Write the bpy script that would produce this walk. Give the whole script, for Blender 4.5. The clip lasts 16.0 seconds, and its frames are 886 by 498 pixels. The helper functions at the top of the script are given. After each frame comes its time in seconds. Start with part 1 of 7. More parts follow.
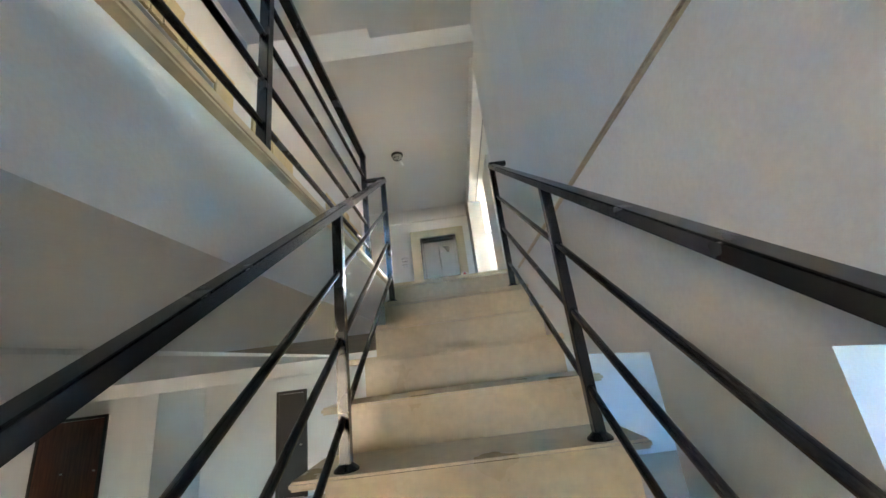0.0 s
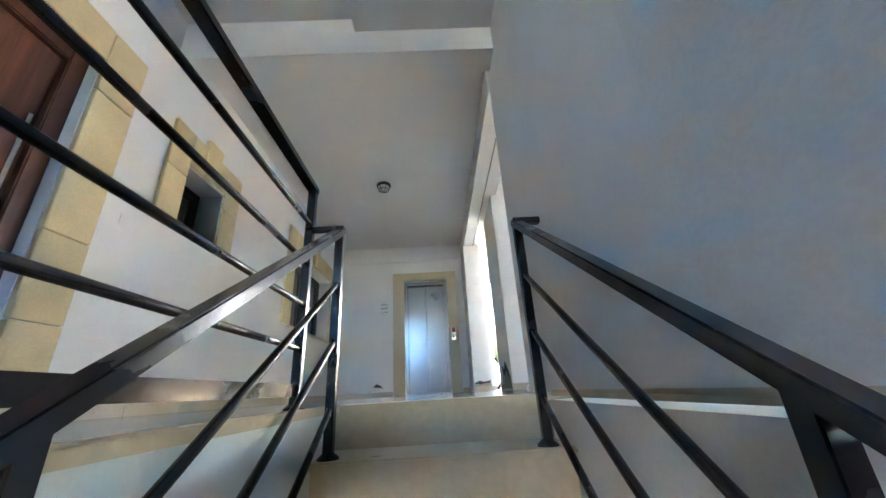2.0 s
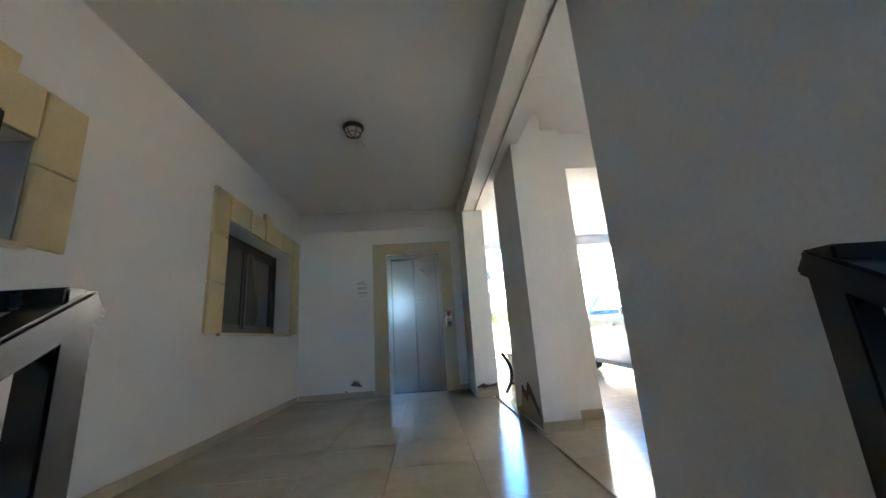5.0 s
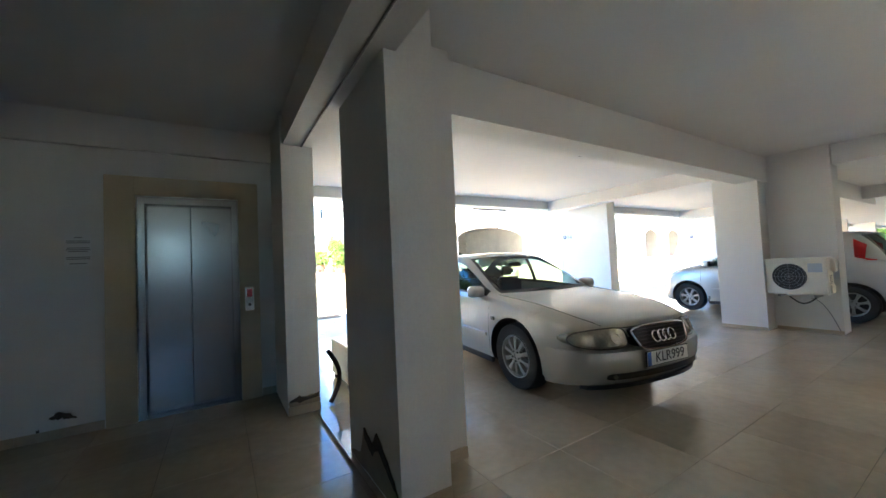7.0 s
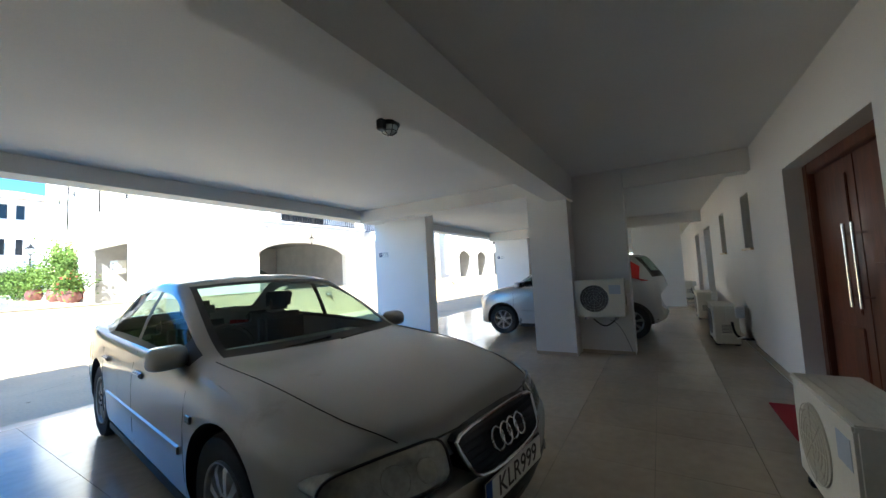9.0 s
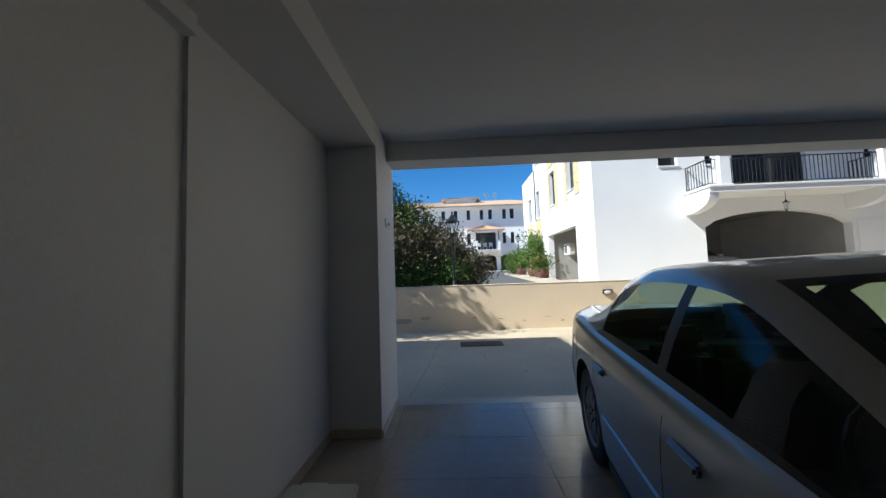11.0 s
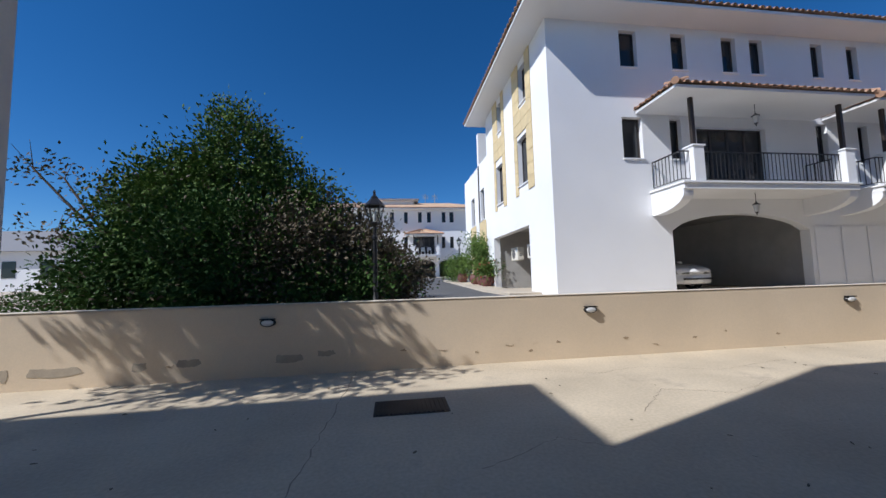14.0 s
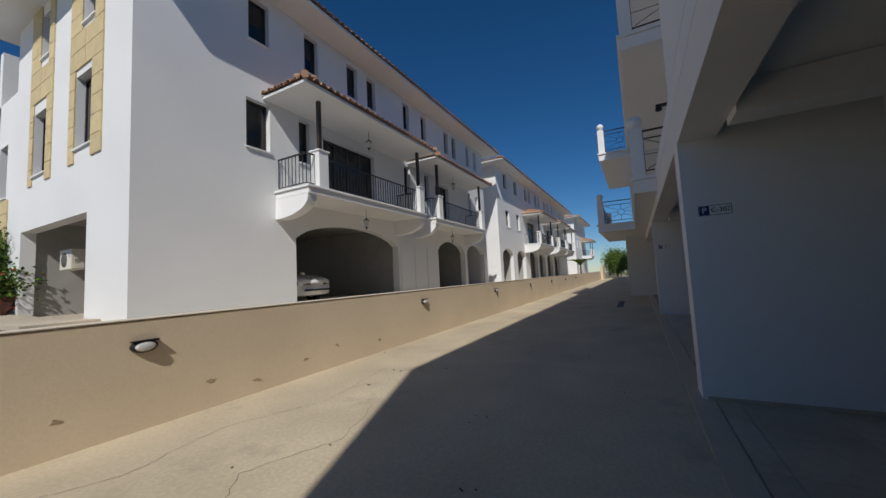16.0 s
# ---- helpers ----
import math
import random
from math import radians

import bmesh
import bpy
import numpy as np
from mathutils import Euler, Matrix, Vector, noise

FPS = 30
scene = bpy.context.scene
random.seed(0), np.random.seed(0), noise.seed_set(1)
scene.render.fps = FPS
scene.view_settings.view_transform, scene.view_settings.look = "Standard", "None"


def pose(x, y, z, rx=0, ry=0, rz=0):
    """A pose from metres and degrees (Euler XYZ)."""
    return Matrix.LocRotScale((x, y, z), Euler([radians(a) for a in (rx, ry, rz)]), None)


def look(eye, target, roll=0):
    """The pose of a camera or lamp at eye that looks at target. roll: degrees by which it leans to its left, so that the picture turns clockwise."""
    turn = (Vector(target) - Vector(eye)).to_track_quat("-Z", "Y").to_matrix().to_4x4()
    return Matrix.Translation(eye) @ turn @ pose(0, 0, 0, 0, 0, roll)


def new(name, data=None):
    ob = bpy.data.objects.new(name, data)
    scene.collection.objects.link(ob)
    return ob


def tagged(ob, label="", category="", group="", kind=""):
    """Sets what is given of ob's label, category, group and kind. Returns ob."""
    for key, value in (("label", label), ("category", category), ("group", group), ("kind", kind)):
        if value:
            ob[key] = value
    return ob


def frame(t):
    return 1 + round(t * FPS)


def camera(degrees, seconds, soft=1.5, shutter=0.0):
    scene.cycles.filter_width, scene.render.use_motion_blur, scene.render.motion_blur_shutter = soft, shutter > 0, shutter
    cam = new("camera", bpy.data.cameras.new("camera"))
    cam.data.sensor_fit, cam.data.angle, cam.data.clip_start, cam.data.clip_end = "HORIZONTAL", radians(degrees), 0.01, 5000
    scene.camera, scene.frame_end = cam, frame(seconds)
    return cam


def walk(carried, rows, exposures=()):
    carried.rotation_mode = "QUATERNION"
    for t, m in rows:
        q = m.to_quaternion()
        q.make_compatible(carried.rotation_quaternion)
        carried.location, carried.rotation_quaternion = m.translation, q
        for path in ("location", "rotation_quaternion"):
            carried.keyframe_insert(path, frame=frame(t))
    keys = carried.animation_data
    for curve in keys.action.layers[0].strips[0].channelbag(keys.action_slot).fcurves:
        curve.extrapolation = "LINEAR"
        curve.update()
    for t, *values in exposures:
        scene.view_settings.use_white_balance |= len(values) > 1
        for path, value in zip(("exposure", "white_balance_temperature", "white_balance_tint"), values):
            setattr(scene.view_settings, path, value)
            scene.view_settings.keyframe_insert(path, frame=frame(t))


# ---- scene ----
cam = camera(102.0, 16.0)
ROWS = [
    (0, (0.144, 0.23, -0.65), (0.118, 2.141, -0.061), -7.3),
    (0.5, (0.126, 0.502, -0.491), (0.127, 2.403, 0.129), -6.5),
    (1, (0.202, 0.742, -0.253), (0.334, 2.608, 0.455), -6.5),
    (1.5, (0.136, 0.956, -0.147), (0.176, 2.815, 0.59), -5.9),
    (2, (0.158, 1.207, 0.038), (0.208, 3.066, 0.773), -3.4),
    (2.5, (0.181, 1.386, 0.19), (-0.006, 3.227, 0.948), -3.3),
    (3, (0.132, 1.61, 0.303), (-0.226, 3.43, 1.053), -0.5),
    (3.5, (0.158, 1.838, 0.419), (-0.129, 3.691, 1.113), -0.1),
    (3.7, (0.173, 1.894, 0.444), (-0.101, 3.752, 1.13), -0.9),
    (6, (0.012, 3.058, 1.043), (0.436, 5.002, 1.248), -3.4),
    (6.5, (0.074, 3.367, 1.147), (0.641, 5.282, 1.254), -2.9),
    (7, (0.194, 3.699, 1.295), (1.25, 5.396, 1.372), -2.7),
    (7.5, (0.489, 3.954, 1.315), (1.862, 5.408, 1.326), -2.8),
    (8, (0.855, 4.248, 1.322), (2.456, 5.445, 1.317), -2.7),
    (8.5, (1.354, 4.497, 1.335), (3.161, 5.355, 1.373), -3.9),
    (9, (1.796, 4.687, 1.333), (3.506, 5.716, 1.467), -3.0),
    (9.5, (2.034, 5.0, 1.351), (3.257, 6.576, 1.504), 0.1),
    (10, (2.11, 5.421, 1.366), (2.715, 7.32, 1.523), -0.3),
    (12.3, (2.101, 7.864, 1.402), (1.818, 9.84, 1.52), -1.8),
    (12.5, (2.116, 8.022, 1.39), (1.809, 9.995, 1.498), -1.6),
    (13, (2.124, 8.54, 1.419), (1.89, 10.524, 1.513), -1.1),
    (13.5, (2.252, 9.013, 1.417), (2.308, 11.005, 1.583), -1.6),
    (14, (2.371, 9.479, 1.412), (2.643, 11.454, 1.565), -1.5),
    (14.5, (2.666, 9.942, 1.395), (3.629, 11.689, 1.534), -3.6),
    (15, (3.011, 10.235, 1.423), (4.296, 11.762, 1.551), -3.2),
    (15.5, (3.487, 10.624, 1.334), (5.08, 11.824, 1.483), -3.3),
    (16, (3.939, 10.952, 1.308), (5.696, 11.895, 1.466), -2.9),
]
EXPOSURES = [(0, 6.82, 7350, 11), (1, 6.77, 6450, 8), (1.5, 6.72, 6250, 8), (2, 6.67, 6400, 10), (3, 6.42, 6700, 11), (3.7, 6.27, 6800, 11),
             (6, 4.97, 6750, 7), (7, 4.32, 6600, 5), (8, 3.59, 6200, 3), (9, 2.72, 6100, 2), (9.5, 1.97, 6100, 3), (10, 1.32, 6100, 4),
             (12.3, 0.46, 5900, 6), (13, 0.46, 5800, 9), (14, -0.01, 5900, 12), (14.5, -0.14, 6300, 13), (15, -0.34, 6400, 12),
             (16, -0.59, 6500, 9)]
walk(cam, [(t, look(eye, target, roll)) for t, eye, target, roll in ROWS],
     exposures=EXPOSURES)

# ---- light ----
SUN_EL, SUN_AZ = 43.5, 69.1          # degrees; azimuth from -y towards -x
to_sun = Vector((-math.sin(radians(SUN_AZ)) * math.cos(radians(SUN_EL)),
                 -math.cos(radians(SUN_AZ)) * math.cos(radians(SUN_EL)), math.sin(radians(SUN_EL))))
world = bpy.data.worlds.new("world")
scene.world = world
world.use_nodes = True
wn = world.node_tree.nodes
sky = wn.new("ShaderNodeTexSky")
sky.sky_type, sky.sun_disc = "NISHITA", False
sky.sun_elevation = radians(SUN_EL)
sky.sun_rotation = math.atan2(to_sun.x, to_sun.y)
sky.altitude, sky.dust_density, sky.ozone_density, sky.air_density = 1500.0, 0.0, 6.0, 1.0
wn["Background"].inputs["Strength"].default_value = 0.074
deep = wn.new("ShaderNodeHueSaturation")
deep.inputs["Saturation"].default_value, deep.inputs["Value"].default_value = 1.22, 1.3
world.node_tree.links.new(sky.outputs[0], deep.inputs["Color"])
world.node_tree.links.new(deep.outputs[0], wn["Background"].inputs["Color"])
sun = new("sun", bpy.data.lights.new("sun", "SUN"))
sun.data.energy, sun.data.angle, sun.data.color = 5.0, radians(0.5), (1.0, 0.96, 0.90)
sun.matrix_world = look(to_sun * 60, (0, 0, 0))


# ---- materials ----
def mat(name, color, rough=0.6, metal=0.0, var=0.08, scale=2.0, fine=60.0, bump=0.15, spec=0.5, dist=0.004, coat=0.0, rand=0.0,
        stain=None, stain_at=0.62, stain_scale=1.2):
    """A surface with colour variation at two scales, fine relief and, where given, stains of a second colour."""
    m = bpy.data.materials.new(name)
    m.use_nodes = True
    nt = m.node_tree
    n, link = nt.nodes, nt.links.new
    b = n["Principled BSDF"]
    b.inputs["Roughness"].default_value, b.inputs["Metallic"].default_value = rough, metal
    b.inputs["Specular IOR Level"].default_value, b.inputs["Coat Weight"].default_value = spec, coat
    b.inputs["Coat Roughness"].default_value = 0.06
    geo = n.new("ShaderNodeNewGeometry")
    big, small = n.new("ShaderNodeTexNoise"), n.new("ShaderNodeTexNoise")
    for tex, s, d in ((big, scale, 4.0), (small, fine, 3.0)):
        tex.inputs["Scale"].default_value, tex.inputs["Detail"].default_value = s, d
        link(geo.outputs["Position"], tex.inputs["Vector"])
    ramp = n.new("ShaderNodeMapRange")
    ramp.inputs["From Min"].default_value, ramp.inputs["From Max"].default_value = 0.3, 0.7
    ramp.inputs["To Min"].default_value, ramp.inputs["To Max"].default_value = 1 - var, 1 + var * 0.6
    link(big.outputs["Fac"], ramp.inputs["Value"])
    ramp2 = n.new("ShaderNodeMapRange")
    ramp2.inputs["From Min"].default_value, ramp2.inputs["From Max"].default_value = 0.3, 0.7
    ramp2.inputs["To Min"].default_value, ramp2.inputs["To Max"].default_value = 1 - var * 0.5, 1 + var * 0.4
    link(small.outputs["Fac"], ramp2.inputs["Value"])
    mul = n.new("ShaderNodeMath")
    mul.operation = "MULTIPLY"
    link(ramp.outputs[0], mul.inputs[0])
    link(ramp2.outputs[0], mul.inputs[1])
    value = mul.outputs[0]
    if rand:
        info = n.new("ShaderNodeObjectInfo")
        r3 = n.new("ShaderNodeMapRange")
        r3.inputs["To Min"].default_value, r3.inputs["To Max"].default_value = 1 - rand, 1 + rand
        link(info.outputs["Random"], r3.inputs["Value"])
        mul2 = n.new("ShaderNodeMath")
        mul2.operation = "MULTIPLY"
        link(value, mul2.inputs[0])
        link(r3.outputs[0], mul2.inputs[1])
        value = mul2.outputs[0]
    mix = n.new("ShaderNodeVectorMath")
    mix.operation = "SCALE"
    mix.inputs[0].default_value = color
    link(value, mix.inputs["Scale"])
    out = mix.outputs[0]
    if stain:
        st = n.new("ShaderNodeTexNoise")
        st.inputs["Scale"].default_value, st.inputs["Detail"].default_value = stain_scale, 8.0
        st.inputs["Roughness"].default_value = 0.65
        link(geo.outputs["Position"], st.inputs["Vector"])
        sr = n.new("ShaderNodeMapRange")
        sr.inputs["From Min"].default_value, sr.inputs["From Max"].default_value = stain_at, stain_at + 0.16
        link(st.outputs["Fac"], sr.inputs["Value"])
        sm = n.new("ShaderNodeMix")
        sm.data_type = "RGBA"
        link(sr.outputs[0], sm.inputs[0])
        link(out, sm.inputs[6])
        sm.inputs[7].default_value = (*stain, 1)
        out = sm.outputs[2]
    link(out, b.inputs["Base Color"])
    rr = n.new("ShaderNodeMapRange")
    rr.inputs["From Min"].default_value, rr.inputs["From Max"].default_value = 0.3, 0.7
    rr.inputs["To Min"].default_value, rr.inputs["To Max"].default_value = max(rough * 0.82, 0.0), min(rough * 1.15, 1.0)
    link(big.outputs["Fac"], rr.inputs["Value"])
    link(rr.outputs[0], b.inputs["Roughness"])
    if bump:
        bp = n.new("ShaderNodeBump")
        bp.inputs["Strength"].default_value, bp.inputs["Distance"].default_value = bump, dist
        link(small.outputs["Fac"], bp.inputs["Height"])
        link(bp.outputs[0], b.inputs["Normal"])
    return m


def wood_mat(name, dark, light, scale=9.0, axis=2):
    m = mat(name, dark, rough=0.38, bump=0.1, var=0.12)
    nt = m.node_tree
    n, link = nt.nodes, nt.links.new
    geo = n.new("ShaderNodeNewGeometry")
    mp = n.new("ShaderNodeMapping")
    sc = [scale * 3] * 3
    sc[axis] = scale * 0.25
    mp.inputs["Scale"].default_value = sc
    tex = n.new("ShaderNodeTexNoise")
    tex.inputs["Scale"].default_value, tex.inputs["Detail"].default_value = 1.0, 6.0
    link(geo.outputs["Position"], mp.inputs["Vector"])
    link(mp.outputs[0], tex.inputs["Vector"])
    ramp = n.new("ShaderNodeValToRGB")
    ramp.color_ramp.elements[0].position, ramp.color_ramp.elements[0].color = 0.35, (*dark, 1)
    ramp.color_ramp.elements[1].position, ramp.color_ramp.elements[1].color = 0.7, (*light, 1)
    link(tex.outputs["Fac"], ramp.inputs[0])
    link(ramp.outputs[0], n["Principled BSDF"].inputs["Base Color"])
    return m


def glass_mat(name, tint=(0.9, 0.95, 0.95), rough=0.02, gloss=0.95):
    m = bpy.data.materials.new(name)
    m.use_nodes = True
    n, link = m.node_tree.nodes, m.node_tree.links.new
    out = n["Material Output"]
    tr, gl, mx, lw = n.new("ShaderNodeBsdfTransparent"), n.new("ShaderNodeBsdfGlossy"), n.new("ShaderNodeMixShader"), n.new("ShaderNodeLayerWeight")
    fr, pw = n.new("ShaderNodeMapRange"), n.new("ShaderNodeMath")
    tr.inputs[0].default_value = (*tint, 1)
    gl.inputs["Roughness"].default_value = rough
    pw.operation = "POWER"
    pw.inputs[1].default_value = 4.0
    fr.inputs["To Min"].default_value, fr.inputs["To Max"].default_value = 0.05, gloss
    link(lw.outputs["Facing"], pw.inputs[0])
    link(pw.outputs[0], fr.inputs["Value"])
    link(fr.outputs[0], mx.inputs[0])
    link(tr.outputs[0], mx.inputs[1])
    link(gl.outputs[0], mx.inputs[2])
    link(mx.outputs[0], out.inputs["Surface"])
    return m


WHITE = mat("white_plaster", (0.80, 0.79, 0.77), 0.75, var=0.04, scale=0.9, fine=90, bump=0.25)
WHITE_OLD = mat("white_plaster_worn", (0.80, 0.79, 0.76), 0.75, var=0.06, scale=1.4, fine=70, bump=0.3)
FACADE = mat("white_facade_paint", (0.82, 0.82, 0.82), 0.8, var=0.03, scale=0.6, fine=40, bump=0.3)
CREAM = mat("cream_painted_wall", (0.68, 0.555, 0.40), 0.85, var=0.07, scale=0.8, fine=50, bump=0.4, stain=(0.50, 0.36, 0.22), stain_at=0.66)
PATCH = mat("grey_cement_patch", (0.40, 0.34, 0.26), 0.9, var=0.15, scale=6, fine=90, bump=0.5)
TILE = mat("polished_cream_tile", (0.43, 0.365, 0.275), 0.16, var=0.12, scale=1.6, fine=14, bump=0.02, spec=0.42, rand=0.05)
GROUT = mat("dull_grout", (0.30, 0.25, 0.185), 0.9, var=0.2, scale=5)
STONE = mat("cream_marble_stair", (0.62, 0.50, 0.33), 0.32, var=0.14, scale=3.0, fine=25, bump=0.04, stain=(0.50, 0.36, 0.20), stain_at=0.64, stain_scale=3)
SKIRT = mat("beige_tile_skirting", (0.50, 0.42, 0.31), 0.35, var=0.10, scale=4)
SANDSTONE = mat("yellow_sandstone_cladding", (0.66, 0.53, 0.30), 0.8, var=0.10, scale=5, fine=80, bump=0.4, rand=0.06)
BEIGE_FRAME = mat("beige_render_surround", (0.58, 0.49, 0.34), 0.8, var=0.06, scale=3, fine=80, bump=0.3)
BLACK_METAL = mat("black_gloss_painted_steel", (0.012, 0.013, 0.015), 0.25, var=0.15, scale=8, fine=50, bump=0.06,
                  stain=(0.35, 0.34, 0.32), stain_at=0.78, stain_scale=26)
BLACK_IRON = mat("black_iron", (0.012, 0.012, 0.013), 0.4, var=0.1, bump=0.1)
LIFT_STEEL = mat("dull_lift_steel", (0.23, 0.207, 0.192), 0.24, metal=0.9, var=0.05, scale=2.0, fine=200, bump=0.0)
STEEL = mat("brushed_stainless_steel", (0.55, 0.55, 0.56), 0.22, metal=1.0, var=0.06, scale=2.0, fine=200, bump=0.03)
CHROME = mat("chrome", (0.75, 0.75, 0.76), 0.1, metal=1.0, var=0.03, bump=0.0)
DARK_WOOD = wood_mat("dark_red_wood", (0.085, 0.026, 0.014), (0.17, 0.055, 0.03))
MID_WOOD = wood_mat("brown_wood", (0.09, 0.029, 0.016), (0.16, 0.052, 0.026))
BROWN_FRAME = mat("dark_brown_aluminium", (0.035, 0.026, 0.022), 0.4, var=0.1, bump=0.05)
DARK_GLASS = mat("dark_window_glass", (0.02, 0.022, 0.025), 0.05, var=0.2, scale=1.5, bump=0.0)
FROST = mat("dim_blind_behind_glass", (0.085, 0.078, 0.064), 0.2, var=0.06, bump=0.0, coat=0.5)
AC_WHITE = mat("ivory_ac_casing", (0.72, 0.69, 0.60), 0.5, var=0.06, scale=3, bump=0.06, stain=(0.45, 0.38, 0.27), stain_at=0.7, stain_scale=4)
AC_PALE = mat("beige_fan_grille", (0.50, 0.47, 0.38), 0.6, var=0.12, scale=6)
AC_DARK = mat("dark_fan_grille", (0.05, 0.05, 0.05), 0.5, var=0.1)
GREY_PLASTIC = mat("grey_plastic", (0.30, 0.30, 0.30), 0.5, var=0.08)
LAMP_GLASS = mat("ribbed_lamp_glass", (0.62, 0.62, 0.60), 0.15, var=0.05, coat=0.4)
RUBBER = mat("black_rubber", (0.018, 0.018, 0.018), 0.75, var=0.15, fine=80, bump=0.2)
SILVER = mat("silver_car_paint", (0.40, 0.395, 0.375), 0.34, metal=0.8, var=0.03, scale=1.5, fine=400, bump=0.0, coat=0.9, stain=(0.30, 0.285, 0.255), stain_at=0.62, stain_scale=2.5)
CAR_GREY = mat("light_silver_paint", (0.46, 0.475, 0.49), 0.32, metal=0.6, var=0.03, bump=0.0, coat=0.9)
CAR_WHITE = mat("white_car_paint", (0.78, 0.78, 0.77), 0.3, var=0.02, bump=0.0, coat=0.8)
# Besides trim, colours the black sheets that stand for unlit rooms behind openings.
TRIM_BACKING_BLACK = mat("black_plastic_trim_and_backing", (0.015, 0.015, 0.016), 0.45, var=0.1)
SEAT = mat("dark_grey_cloth", (0.035, 0.035, 0.037), 0.9, var=0.1, fine=120)
ALLOY = mat("dull_alloy", (0.40, 0.40, 0.39), 0.38, metal=0.7, var=0.10, scale=12, bump=0.05)
HEADLIGHT = mat("hazy_headlight_lens", (0.30, 0.295, 0.25), 0.12, metal=0.35, var=0.2, scale=18, fine=60, bump=0.1, coat=1.0)
RED_LIGHT = mat("red_tail_light", (0.55, 0.02, 0.02), 0.15, var=0.1, coat=0.8)
PLATE = mat("white_number_plate", (0.78, 0.78, 0.74), 0.4, var=0.03)
PLATE_BLUE = mat("blue_band", (0.02, 0.10, 0.42), 0.4, var=0.03)
INK = mat("black_lettering", (0.02, 0.02, 0.02), 0.5, var=0.0, bump=0.0)
SIGN_BLUE = mat("navy_sign", (0.015, 0.035, 0.13), 0.4, var=0.03)
GREEN_INK = mat("green_lettering", (0.04, 0.10, 0.05), 0.5, var=0.0, bump=0.0)
PAPER = mat("white_paper", (0.80, 0.80, 0.80), 0.7, var=0.03)
RED_MAT = mat("red_doormat", (0.35, 0.015, 0.03), 0.95, var=0.2, fine=150, bump=0.5)
CONCRETE = mat("poured_concrete_drive", (0.56, 0.47, 0.335), 0.85, var=0.2, scale=0.7, fine=30, bump=0.35, stain=(0.36, 0.30, 0.23), stain_at=0.60, stain_scale=0.9)
ASPHALT = mat("grey_asphalt", (0.10, 0.10, 0.10), 0.9, var=0.15, scale=0.8, fine=60, bump=0.5)
PAVING = mat("beige_paving", (0.52, 0.45, 0.35), 0.85, var=0.1, scale=1, fine=40)
SOIL = mat("dry_ground", (0.30, 0.24, 0.16), 0.95, var=0.2, scale=0.2, fine=6, bump=0.5)
ROOF_TILE = mat("terracotta_roof_tile", (0.46, 0.27, 0.17), 0.8, var=0.2, scale=2.5, fine=30, bump=0.3, rand=0.12)
ROOF_PALE = mat("sunbleached_roof_tile", (0.50, 0.34, 0.22), 0.85, var=0.2, scale=1.5, fine=20, bump=0.3)
LEAF = mat("green_leaves", (0.105, 0.17, 0.035), 0.75, spec=0.2, var=0.35, scale=2.2, fine=9, bump=0.0)
LEAF_DRY = mat("dry_brown_foliage", (0.12, 0.095, 0.055), 0.7, var=0.35, scale=2.5, fine=9, bump=0.0)
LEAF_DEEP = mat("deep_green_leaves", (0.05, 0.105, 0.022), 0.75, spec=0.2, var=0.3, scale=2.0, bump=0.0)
BARK = mat("brown_bark", (0.16, 0.11, 0.07), 0.9, var=0.25, fine=30, bump=0.6)
POT = mat("dark_clay_pot", (0.16, 0.06, 0.05), 0.6, var=0.15)
FLOWER = mat("red_flowers", (0.40, 0.03, 0.04), 0.7, var=0.2)
WHITE_PLASTIC = mat("white_plastic", (0.78, 0.78, 0.76), 0.35, var=0.03)
GRATE = mat("dark_iron_grate", (0.045, 0.04, 0.035), 0.6, metal=0.5, var=0.2)
CAR_GLASS = glass_mat("tinted_car_glass", (0.50, 0.62, 0.57), 0.02, 0.35)
CLEAR = glass_mat("clear_glass", (0.92, 0.94, 0.94))


# ---- building blocks ----
def box(bm, x0, x1, y0, y1, z0, z1, m=None, bevel=0.0):
    """An axis-aligned box, with rounded edges where bevel is given, turned by m."""
    r = bmesh.ops.create_cube(bm, size=1.0)
    vs = r["verts"]
    for v in vs:
        v.co = Vector(((x0 + x1) / 2 + v.co.x * (x1 - x0), (y0 + y1) / 2 + v.co.y * (y1 - y0), (z0 + z1) / 2 + v.co.z * (z1 - z0)))
    if bevel:
        es = list({e for v in vs for e in v.link_edges})
        vs = list({v for f in bmesh.ops.bevel(bm, geom=es, offset=bevel, segments=2, affect="EDGES")["faces"] for v in f.verts} | {v for v in vs if v.is_valid})
    if m is not None:
        bmesh.ops.transform(bm, matrix=m, verts=[v for v in vs if v.is_valid])
    return bm


def Box(x0, x1, y0, y1, z0, z1, bevel=0.0, m=None):
    return box(bmesh.new(), x0, x1, y0, y1, z0, z1, m, bevel)


def rod(bm, a, b, r0, r1=None, seg=10):
    """A round bar from a to b."""
    a, b = Vector(a), Vector(b)
    d = b - a
    m = Matrix.Translation((a + b) / 2) @ d.to_track_quat("Z", "Y").to_matrix().to_4x4()
    bmesh.ops.create_cone(bm, cap_ends=True, segments=seg, radius1=r0, radius2=r0 if r1 is None else r1, depth=d.length, matrix=m)
    return bm


